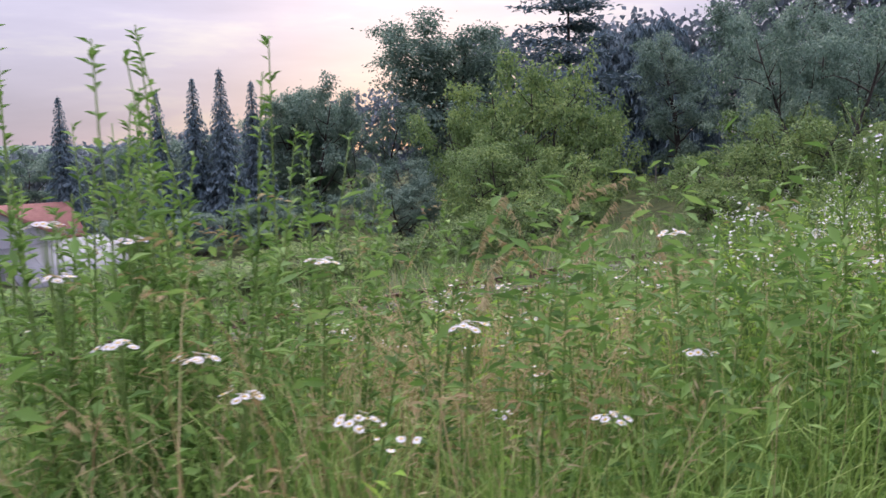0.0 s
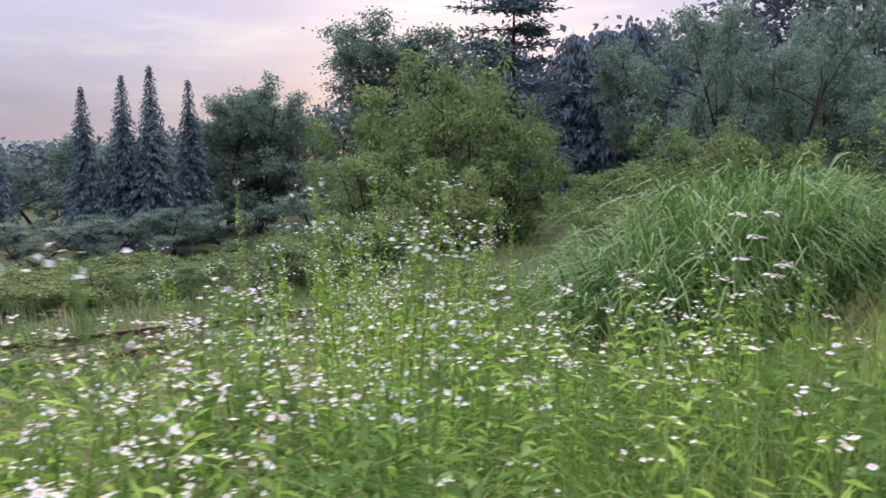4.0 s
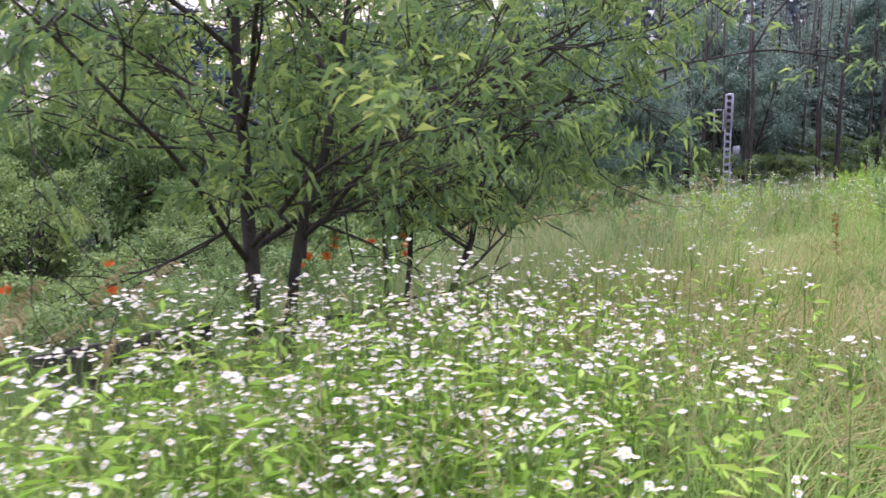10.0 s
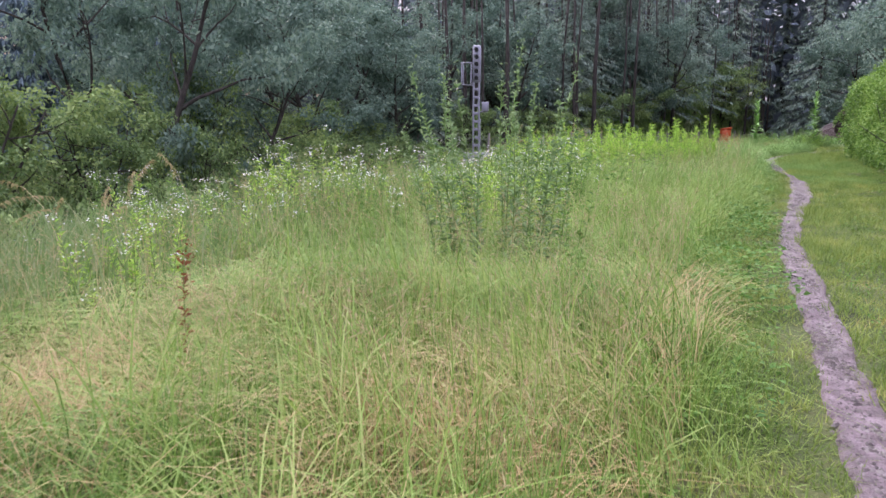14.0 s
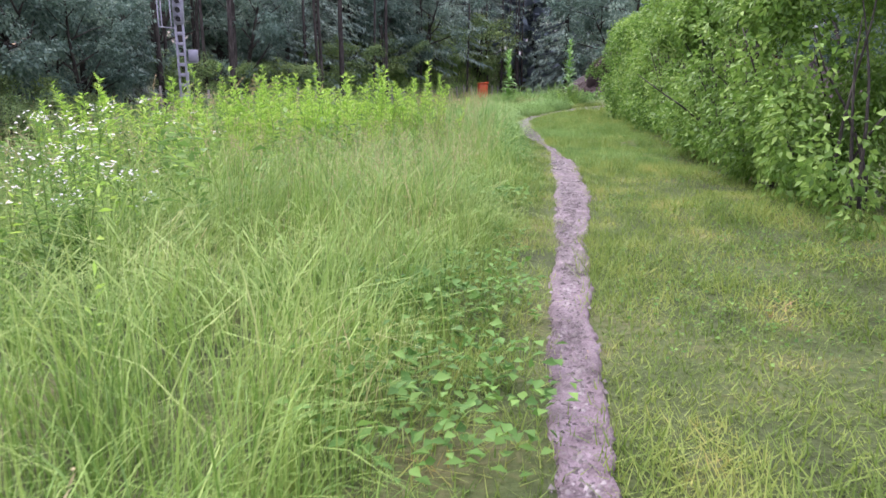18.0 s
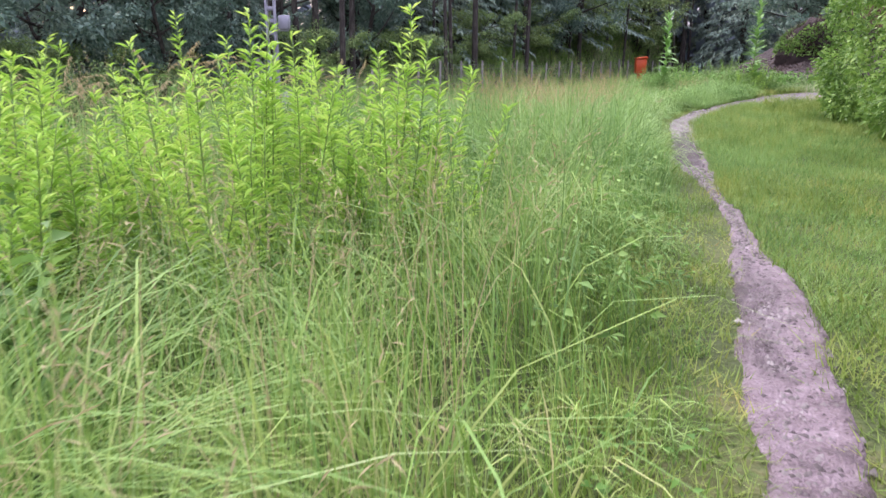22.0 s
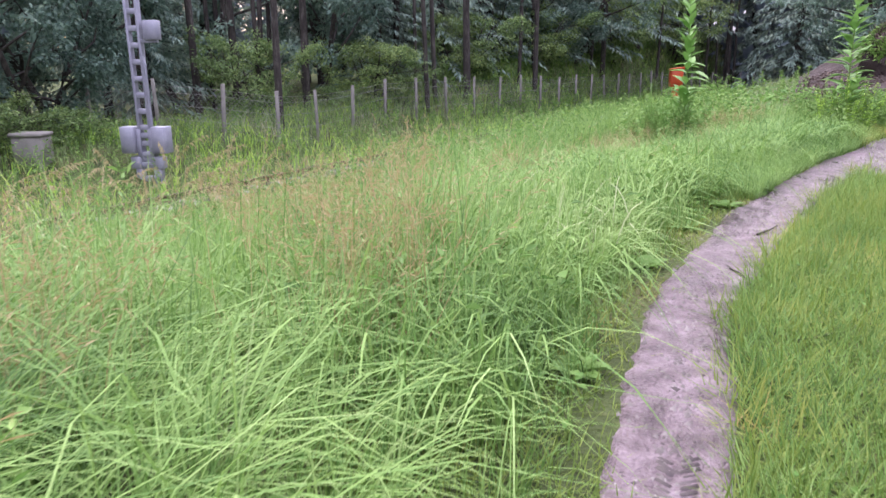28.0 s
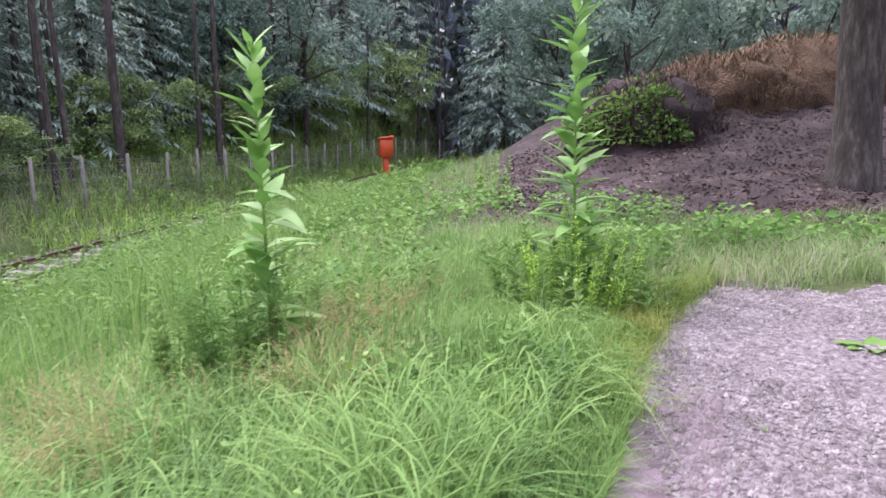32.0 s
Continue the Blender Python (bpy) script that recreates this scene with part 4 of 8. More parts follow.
weeper = make_conifer("weeping_conifer", "dark weeping conifer with hanging boughs", 15.0, 3.4, 36, 0.6, 6, card=0.6, shape=0.22, weep=True, fine=12)
pine = make_pine()
stand(pine, -36.5, 34.0, 0.94, 0, copy=False)

first = set()


def plant(kind, spots, group, label=""):
    for x, y, s, *st in spots:
        o = stand(kind, x, y, s, rng.uniform(0, 360), copy=kind.name in first, stretch=st[0] if st else 1.0)
        first.add(kind.name)
        tagged(o, label, group=group)


def rise_to(kind, tall_is, wide_is, spots, group, label=""):
    """Trees by the height of their tops and the width of their crowns."""
    spots = [(x, y, w / wide_is, (z - float(land(x, y))) / tall_is / (w / wide_is)) for x, y, z, w in spots]
    plant(kind, spots, group, label)


rng = np.random.default_rng(11)
rise_to(broad_a, 16.6, 9.2, [(-49.0, 36.4, 13.4, 12.5), (-51.0, 37.6, 12.2, 11.0), (-63.5, 27.3, 7.8, 9.0), (-61.2, 30.2, 7.4, 9.0)], "tall trees beyond the railway")
plant(broad_a, [(-28.5, 49, 0.85), (-25, 55, 0.8), (-33, 44, 0.72), (-20, 71, 0.95), (-44, 60, 0.8), (-15, 80, 1.0)], "tall trees beyond the railway")
rise_to(broad_b, 12.0, 10.0, [(-60.5, 28.6, 8.3, 10), (-55.5, 31.0, 6.6, 7), (-66, 24.5, 4.6, 9), (-70, 20, 3.6, 9), (-74, 15, 3.2, 9), (-76, 9, 2.6, 8), (-66, 32, 5.5, 9), (-19.2, 31.8, 9.4, 7.0), (-22.5, 39.0, 8.5, 7.6), (-19.0, 36.8, 5.2, 6.0), (-46.5, 38.0, 6.0, 8), (-84, 0, 2.6, 10), (-50, 9, -1.9, 6), (-50, 13, -1.6, 6), (-50, 17, -1.4, 6), (-50, 21, -1.2, 6), (-44, 25, -0.4, 6.5), (-47, 29, 1.6, 7), (-40, 31, 2.0, 7)], "broad-leaved trees beyond the railway")
plant(broad_b, [(-22, 55, 0.8), (-24, 64, 0.95), (-17.5, 66, 0.8), (-12.2, 79.5, 0.8), (-9.4, 85, 0.9), (11, 80, 0.85), (-21, 46, 0.85), (-24.5, 49.5, 0.9), (-19.5, 52, 0.62)], "broad-leaved trees beyond the railway")
rise_to(weeper, 15.0, 6.4, [(-43.5, 49.2, 12.3, 6.4), (-39.4, 52.2, 12.9, 6.8), (-41.3, 50.6, 12.6, 6.4), (-46.5, 46.5, 8.6, 7.0), (-36.8, 54.6, 10.3, 3.6)], "weeping conifers")
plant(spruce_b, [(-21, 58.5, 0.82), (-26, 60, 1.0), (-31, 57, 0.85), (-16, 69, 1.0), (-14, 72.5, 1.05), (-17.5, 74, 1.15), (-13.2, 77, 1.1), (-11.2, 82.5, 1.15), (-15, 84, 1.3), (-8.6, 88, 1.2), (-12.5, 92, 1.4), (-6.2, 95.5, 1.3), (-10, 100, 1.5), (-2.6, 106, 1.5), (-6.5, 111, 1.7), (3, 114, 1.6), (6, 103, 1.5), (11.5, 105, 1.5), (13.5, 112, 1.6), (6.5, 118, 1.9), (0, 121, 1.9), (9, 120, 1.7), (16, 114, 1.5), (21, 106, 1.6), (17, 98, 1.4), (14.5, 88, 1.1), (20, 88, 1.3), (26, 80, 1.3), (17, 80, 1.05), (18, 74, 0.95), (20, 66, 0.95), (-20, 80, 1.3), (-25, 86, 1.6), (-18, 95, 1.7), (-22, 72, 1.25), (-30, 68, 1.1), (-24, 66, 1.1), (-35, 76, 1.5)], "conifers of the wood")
rise_to(shrub_a, 6.0, 6.4, [(-32.0, 24.6, 6.2, 8.8), (-30.2, 27.0, 4.0, 6.6), (-34.0, 21.8, 4.4, 5.6), (-27.2, 16.0, 1.9, 5.0), (-25.6, 18.4, 1.2, 4.4), (-18.4, 25.6, 2.7, 5.6), (-20.4, 22.6, 1.2, 4.6), (-21.0, 35.5, 3.4, 5.0), (-18.4, 29.6, 2.0, 4.2), (-19.8, 41.0, 2.0, 4.6), (-20.1, 46.2, 1.4, 4.4), (-17.8, 60.5, 2.2, 4.4), (-14.6, 65.5, 2.0, 4.4), (-12.8, 72, 3.6, 5.0), (-10.6, 80, 4.2, 5.6), (-7.6, 90, 6.0, 7.0), (-3.8, 100, 7.0, 8.0)], "shrubs beyond the railway")
rise_to(shrub_b, 3.2, 4.6, [(-24.6, -8.6, -1.7, 3.4), (-24.4, -6.0, -1.5, 3.4), (-24.2, -3.4, -1.6, 3.4), (-24.0, -0.8, -1.3, 3.4), (-23.8, 1.8, -1.5, 3.4), (-23.6, 4.4, -1.2, 3.4), (-23.4, 7.0, -1.3, 3.4), (-23.2, 9.8, -0.9, 3.6), (-23.0, 12.6, -0.4, 4.0), (-19.2, 20.0, -0.2, 3.6), (-17.6, 33.0, 0.8, 4.0), (-17.0, 37.5, 0.6, 3.6), (-17.4, 43.5, 0.4, 3.6), (-18.6, 49.0, 0.2, 3.8), (-18.4, 51.6, -0.2, 3.0), (-15.5, 64.0, 0.0, 3.0), (-13.6, 9.0, -0.75, 2.6), (-13.2, 11.6, -0.5, 3.0), (-12.9, 14.2, -0.2, 3.2), (-12.4, 16.8, -0.3, 3.0), (-12.0, 19.4, -0.1, 3.2), (-11.7, 22.0, -0.2, 3.0), (-11.4, 25.0, -0.1, 3.0), (-10.4, 13.6, -0.3, 2.2), (-10.0, 17.6, -0.2, 2.4)], "bushes along the railway")



def build_far_wood():
    """The wood behind all the rest: bare trunks and foliage with haze put into its colour, too far to tell the trees
    apart.
    """
    global rng
    rng = np.random.default_rng(12)
    line = np.array([(-130, -70, 4), (-118, -20, 4), (-112, 10, 5), (-104, 45, 8), (-80, 82, 22), (-40, 102, 34), (0, 116, 38), (30, 108, 36), (46, 84, 30), (52, 60, 26)], float)
    s = np.r_[0, np.cumsum(np.hypot(*np.diff(line[:, :2], axis=0).T))]
    n = 74000
    u = s[-1] * rng.uniform(0, 1, n) ** 0.75
    x, y, h = (np.interp(u, s, line[:, c]) for c in range(3))
    h = h * (0.82 + 0.18 * np.sin(0.21 * u) * np.sin(0.083 * u + 1) + 0.06 * np.sin(1.1 * u))
    z = -4 + (h + 2) * rng.uniform(0, 1, n) ** 0.85
    P = np.stack([x + rng.normal(0, 2.5, n), y + rng.normal(0, 2.5, n), z], 1)
    g = Geo()
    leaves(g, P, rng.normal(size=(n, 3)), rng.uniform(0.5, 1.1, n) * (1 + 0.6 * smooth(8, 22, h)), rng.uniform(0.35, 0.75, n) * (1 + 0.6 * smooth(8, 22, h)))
    tagged(part("far_wood", g, M["hazed_leaf"]), "far wood behind the railway, its leaves tinted blue-green for haze", "wood", kind="stuff")
    for _ in range(110):
        y = rng.uniform(55, 112)
        x = rail_x(y) - rng.uniform(3.2, 16)
        if y < np.interp(x, [-44, -30, -20, -16.9, -14.1, -13.5, -12.7, -10.5, -7.8, -4.5, -1, 6, 14], [38, 47, 53, 54.6, 55.6, 59.6, 63.5, 70, 79, 91, 102, 112, 118]) + 1.2:
            continue
        r = rng.uniform(0.10, 0.2)
        zz = float(land(x, y))
        g = tube(Geo(), [(0, 0, -0.3), (rng.normal(0, 0.15), 0, 6), (rng.normal(0, 0.3), 0, 14)], [r, r * 0.75, r * 0.3], 7)
        o = part("tree_trunk", g, M["bark"])
        o.matrix_world = pose(x, y, zz)
        tagged(o, "bare grey-brown trunk standing in the wood", "tree trunk", "trunks in the wood")


build_far_wood()


# ---- houses beyond the railway ----
def wall_with_hole(g, poly, x, hole=None):
    """A wall in the plane x from (y, z) corners."""
    g.add([(x, y, z) for y, z in poly], q=[tuple(range(4))] if len(poly) == 4 else None, t=[(0, i, i + 1) for i in range(1, len(poly) - 1)] if len(poly) != 4 else None)


def build_house():
    X, Y0 = -49.0, -1.7
    top = thing("house", "old house with a white gable and a red brick chimney", "house", (X, Y0, -5.6))
    D = 9.0
    right = Geo()          # white half of the gable, with the window opening left free
    for a in (((0.15, 0), (1.1, 0), (1.1, 5.55), (0.15, 6.0)), ((1.1, 0), (2.45, 0), (2.45, 2.35), (1.1, 2.35)), ((1.1, 3.65), (2.45, 3.65), (2.45, 4.85), (1.1, 5.55)), ((2.45, 0), (6.6, 0), (6.6, 2.75), (2.45, 4.85))):
        for xx in (0, -0.35):
            wall_with_hole(right, a, xx)
    right.add([(0, 6.6, 0), (-D, 6.6, 0), (-D, 6.6, 2.7), (0, 6.6, 2.7)], q=[(0, 1, 2, 3)])
    part("gable_wall", right, M["plaster"], top, "white rendered gable wall")
    left = Geo()
    box(left, -D, -6.0, 0, -0.02, 0.15, 3.0)
    left.add([(0, -6, 3.0), (0, 0.15, 3.0), (0, 0.15, 6.0), (-D, -6, 3.0), (-D, 0.15, 3.0), (-D, 0.15, 6.0)], t=[(0, 1, 2), (3, 5, 4)])
    left.add([(0, -6, 0), (0, 0.15, 0), (0, 0.15, 3.0), (0, -6, 3.0)], q=[(0, 1, 2, 3)])
    part("side_wall", left, M["plaster_old"], top, "stained grey rendered wall")
    roof = Geo()
    for y0, z0, y1, z1 in ((0.15, 6.08, 6.9, 2.65), (0.15, 6.08, -6.4, 2.85)):
        a = [(0.25, y0, z0), (0.25, y1, z1), (-D - 0.2, y1, z1), (-D - 0.2, y0, z0)]
        roof.add(a + [(p[0], p[1], p[2] + 0.16) for p in a], q=[(0, 3, 2, 1), (4, 5, 6, 7), (0, 1, 5, 4), (1, 2, 6, 5), (2, 3, 7, 6), (3, 0, 4, 7)])
    part("roof", roof, M["sheet"], top, "grey sheet roof")
    verge = Geo()
    verge.add([(0.28, 0.15, 6.02), (0.28, 6.9, 2.6), (0.28, 6.9, 2.85), (0.28, 0.15, 6.28), (0.1, 0.15, 6.28), (0.1, 6.9, 2.85)], q=[(0, 1, 2, 3), (3, 2, 5, 4)])
    part("verge_board", verge, M["tile"], top, "dark red verge of the roof")
    ch = part("chimney", box(Geo(), -1.9, -1.5, 5.0, -0.5, -0.1, 8.5, 0.03), M["brick"], top, "red brick chimney")
    part("chimney_cap", box(Geo(), -2.0, -1.6, 8.5, -0.4, 0.0, 8.66, 0.02), M["concrete"], ch)
    tube_g = Geo()
    tube(tube_g, [(-1.2, -0.8, 8.6), (-1.2, -0.8, 9.15)], 0.12, 8)
    part("flue", tube_g, M["steel"], ch)
    win = part("window", box(Geo(), -0.22, 1.12, 2.37, -0.18, 2.43, 3.63), M["glass"], top, "small dark window")
    fr = Geo()
    for a in ((-0.2, 1.1, 2.35, -0.1, 1.2, 3.65), (-0.2, 2.35, 2.35, -0.1, 2.45, 3.65), (-0.2, 1.1, 2.35, -0.1, 2.45, 2.45), (-0.2, 1.1, 3.55, -0.1, 2.45, 3.65), (-0.18, 1.73, 2.4, -0.12, 1.81, 3.6)):
        box(fr, *a)
    part("window_frame", fr, M["board"], win)
    lean = thing("lean_to_shed", "low shed with a sloping grey sheet roof beside the house", "shed", (-45.5, 1.5, -5.75))
    part("wall", box(Geo(), -2.5, 0, 0, 2.2, 4.6, 1.6), M["plaster_old"], lean)
    r = Geo()
    a = [(2.6, -0.4, 1.2), (2.6, 5.0, 1.6), (-2.8, 5.0, 2.95), (-2.8, -0.4, 2.6)]
    r.add(a + [(p[0], p[1], p[2] + 0.12) for p in a], q=[(0, 1, 2, 3), (4, 7, 6, 5), (0, 4, 5, 1), (1, 5, 6, 2), (2, 6, 7, 3), (3, 7, 4, 0)])
    part("roof", r, M["sheet"], lean)
    for k in range(5):
        yy = k * 1.05
        rib = Geo()
        z0, z1 = 1.2 + 0.4 * (yy + 0.4) / 5.4 + 0.13, 2.6 + 0.35 * (yy + 0.4) / 5.4 + 0.13
        rib.add([(2.6, yy - 0.04, z0), (2.6, yy + 0.04, z0), (-2.8, yy + 0.04, z1), (-2.8, yy - 0.04, z1)] + [(2.6, yy, z0 + 0.06), (-2.8, yy, z1 + 0.06)], q=[(0, 4, 5, 3), (1, 2, 5, 4)])
        part("roof_rib", rib, M["sheet"], lean)
    h2 = thing("house", "low white house with a red tiled roof", "house", (-62, 8.6, -7.2))
    part("wall", box(Geo(), -6, -7.0, 0, 0, 0.8, 3.3), M["plaster"], h2)
    r = Geo()
    a = [(0.5, -7.5, 3.2), (0.5, 1.3, 3.2), (-3, 1.3, 5.5), (-3, -7.5, 5.5), (-6.5, 1.3, 3.2), (-6.5, -7.5, 3.2)]
    r.add(a + [(p[0], p[1], p[2] + 0.15) for p in a], q=[(6, 7, 8, 9), (9, 8, 10, 11), (0, 1, 7, 6), (0, 3, 2, 1), (3, 5, 4, 2)], t=[(1, 2, 8), (1, 8, 7), (0, 6, 9), (0, 9, 3)])
    part("roof", r, M["tile"], h2, "red tiled roof")
    far = thing("long_building", "long pale building far off with a row of windows", "building", (-120, 6, -6))
    part("wall", box(Geo(), -8, -12, 0, 0, 22, 5.6), M["plaster_old"], far)
    part("roof", box(Geo(), -8.5, -12.5, 5.6, 0.5, 22.5, 6.2), M["sheet"], far)
    for k in range(8):
        part("window", box(Geo(), -0.1, -10.5 + 4.1 * k, 2.4, 0.03, -8.3 + 4.1 * k, 4.6), M["glass"], far)
    for k, (x, y, w, h) in enumerate(((-180, -40, 60, 9), (-200, 40, 70, 12))):
        g = Geo()
        blob(g, (0, 0, 0), (w * 0.35, w, h), 5 + k, 7, 22, 0.12)
        ob = tagged(part("distant_hill", g, M["dark_leaf"], smooth=True), "low wooded hill far away", "hill", kind="structure")
        ob.matrix_world = pose(x, y, -6)


build_house()

# ---- fruit trees ----


def make_fruit_tree(name, label, base, crown, stems, seed, count, low_limb=False, reach=()):
    """A fruit tree of a few dark stems, long spreading limbs, fine twigs and tufts of narrow drooping leaves."""
    global rng
    rng = np.random.default_rng(seed)
    x, y = base
    top = thing(name, label, "fruit tree", (x, y, float(land(x, y))))
    high, wide, fork = crown
    wood, tips = Geo(), []

    def shoot(a, way, length, thick, level):
        lp = limb_points(a, way, length, 7, (0.10, 0.15, 0.2)[level], (0.015, 0.03, 0.01)[level])
        tube(wood, lp, np.linspace(thick, thick * 0.3, 7), (7, 5, 3)[level])
        if level == 2:
            tips.extend([(lp[q], lp[-1] - lp[0], length) for q in (2, 3, 4, 5, 6, 6)])
            return
        for k in range((7, 6)[level]):
            q = rng.integers(2, 7) if level else rng.integers(1, 7)
            way2 = unit(lp[-1] - lp[0]) * 0.8 + rng.normal(0, 0.75, 3) + (0, 0, 0.1)
            shoot(lp[q], way2, length * rng.uniform(0.35, 0.6), max(0.005, thick * 0.42), level + 1)

    for s, (dx, dy, lx, ly, r) in enumerate(stems):
        tr = limb_points((dx, dy, -0.3), (lx, ly, 1), fork + 0.3, 6, 0.05)
        tube(wood, tr, np.linspace(r * 1.25, r * 0.8, 6), 9)
        lead = limb_points(tr[-1], (lx, ly, 1.0), (high - fork) * 0.75, 6, 0.10)
        tube(wood, lead, np.linspace(r * 0.8, r * 0.25, 6), 7)
        n = 11 if len(stems) < 3 else 6
        for i in range(n):
            a = 2.4 * i + 1.1 * s + rng.uniform(-0.4, 0.4)
            f = (i + rng.uniform(0, 0.8)) / n
            p = tr[-1] - (0, 0, rng.uniform(0, 0.35)) if f < 0.35 else np.array([np.interp((f - 0.3) * 6.5, range(6), lead[:, c]) for c in range(3)])
            up = rng.uniform(0.5, 1.0) if f < 0.5 else rng.uniform(0.5, 1.2)
            shoot(p, (math.cos(a), math.sin(a), up), wide * rng.uniform(0.55, 0.8) * (1.0 - 0.3 * f), r * rng.uniform(0.34, 0.5), 0)
    for z, way, ln in reach:
        shoot((0, 0, z), way, ln, 0.022, 0)
    if low_limb:
        lp = limb_points((0.05, 0.1, 0.75), (0.35, 1.0, 0.16), 2.2, 8, 0.10, 0.02)
        tube(wood, lp, np.linspace(0.018, 0.005, 8), 6)
    part("trunk", wood, M["bark"], top, "dark branching trunk")
    P = np.array([t[0] for t in tips])
    D = unit(np.array([t[1] for t in tips]))
    keep = P[:, 2] > fork * 1.0
    P, D = P[keep], D[keep]
    g = Geo()
    pick = rng.integers(0, len(P), count)
    b = P[pick] + rng.normal(0, 0.035, (count, 3))
    out = D[pick] * 0.7 + rng.normal(0, 0.55, (count, 3)) - (0, 0, 0.2)
    leaves(g, b, out, rng.uniform(0.065, 0.125, count), rng.uniform(0.018, 0.032, count), up=rng.normal(0, 0.45, (count, 3)) + (0, 0, 1), droop=0.3)
    part("crown", g, M["peach_leaf"], top, "narrow drooping yellow-green leaves")
    return top


make_fruit_tree("fruit_tree", "spreading fruit tree with yellow-green drooping leaves in the meadow", (-6.19, 11.65), (4.4, 3.2, 1.5), ((0, 0, -0.06, -0.02, 0.055), (0.07, 0.09, 0.09, 0.12, 0.042)), 21, 15000, True)
make_fruit_tree("fruit_tree", "smaller many-stemmed fruit tree in the tall grass", (-6.25, 13.2), (3.6, 2.1, 1.2), ((0, 0, -0.10, 0.05, 0.030), (0.12, 0.05, 0.16, 0.08, 0.032), (-0.08, 0.1, 0.02, 0.12, 0.026)), 22, 9500, False, ((1.5, (1.0, 0.75, 0.42), 3.0), (1.6, (1.0, 0.35, 0.6), 2.6), (1.4, (0.7, 1.0, 0.35), 2.8)))

# ---- bench ----


def build_bench():
    a, b = np.array([-6.17, 10.46]), np.array([-6.15, 11.58])
    c = (a + b) / 2
    turn = math.degrees(math.atan2(*(b - a)[::-1]))
    L = float(np.hypot(*(b - a))) / 2
    top = thing("garden_bench", "old dark wooden bench sunk in the meadow beside a fruit tree", "bench", (c[0], c[1], -0.72), turn=turn)
    for k, z in enumerate((0.62, 0.80)):
        part("backrest_board", box(Geo(), -L, 0.28 + 0.04 * k, z - 0.07, L, 0.32 + 0.04 * k, z + 0.08, 0.008), M["board"], top, "dark weathered board")
    for k in range(3):
        part("seat_slat", box(Geo(), -L, -0.22 + 0.15 * k, 0.42, L, -0.09 + 0.15 * k, 0.455, 0.008), M["board"], top, "greyed wooden seat slat")
    for sx in (-L + 0.18, L - 0.24):
        part("leg", box(Geo(), sx, -0.2, -0.15, sx + 0.06, -0.14, 0.42, 0.006), M["board"], top)
        part("leg", box(Geo(), sx, 0.22, -0.15, sx + 0.06, 0.28, 0.86, 0.006), M["board"], top)


build_bench()

# ---- tall reed-grass clump ----


def build_reed_grass():
    global rng
    rng = np.random.default_rng(31)
    cx, cy = -7.85, 5.75
    top = thing("reed_grass_clump", "huge clump of arching green reed grass with a dry skirt", "ornamental grass", (cx, cy, float(land(cx, cy))))
    g, cane = Geo(), Geo()
    n = 1500
    r, a = np.sqrt(rng.uniform(0, 1, n)), rng.uniform(0, 6.283, n)
    bx, by = 0.8 * r * np.cos(a), 2.0 * r * np.sin(a)
    out = np.arctan2(by / 2.0**2, bx / 0.8**2) + rng.normal(0, 0.6, n)
    h = rng.uniform(1.3, 1.85, n) * (1.06 - 0.34 * r**2.5) * (1 - 0.30 * smooth(0.2, 2.0, -by))
    lean = rng.uniform(0.05, 0.22, n) + 0.22 * r
    root = np.stack([bx, by, np.array([float(land(cx + u, cy + v)) for u, v in zip(bx, by)]) - float(land(cx, cy)) - 0.1], 1)
    blades(cane, root, h, 0.009, lean, out, rows=4)
    # long leaves that arch from each cane and hang at the tips
    q = 8
    f = np.tile(np.linspace(0.34, 0.97, q), n) + rng.normal(0, 0.03, n * q)
    H, L, A = np.repeat(h, q), np.repeat(lean, q), np.repeat(out, q)
    P = np.repeat(root, q, 0) + np.stack([np.cos(A) * L * H * f**2, np.sin(A) * L * H * f**2, H * (f - 0.42 * L * f**3)], 1)
    blades(g, P, rng.uniform(0.42, 0.85, n * q), rng.uniform(0.012, 0.024, n * q), rng.uniform(0.45, 0.95, n * q), A + rng.normal(0, 0.9, n * q), curl=2.5, rows=6, bend=2.0)
    n = 900
    a, r = rng.uniform(0, 6.283, n), rng.uniform(0.85, 1.0, n)
    blades(g, np.stack([0.8 * r * np.cos(a), 2.0 * r * np.sin(a), -0.1 + 0 * a], 1), rng.uniform(0.7, 1.2, n), rng.uniform(0.012, 0.024, n), rng.uniform(0.6, 0.95, n), a + rng.normal(0, 0.5, n), curl=2.2, rows=6, bend=2.4)
    tagged(part("cane", cane, M["stem"], top), kind="stuff")
    part("tuft", g, M["misc"], top)
    n = 1500
    a = rng.uniform(0, 6.283, n)
    r = rng.uniform(0.85, 1.15, n)
    g = Geo()
    blades(g, np.stack([0.85 * r * np.cos(a), 1.85 * r * np.sin(a), -0.05 + 0 * a], 1), rng.uniform(0.4, 0.9, n), 0.010, rng.uniform(0.5, 1.5, n), a + rng.normal(0, 0.6, n), rows=4)
    part("skirt", g, M["straw"], top, "straw-coloured dead blades round the foot")


build_reed_grass()

# ---- hedge ----


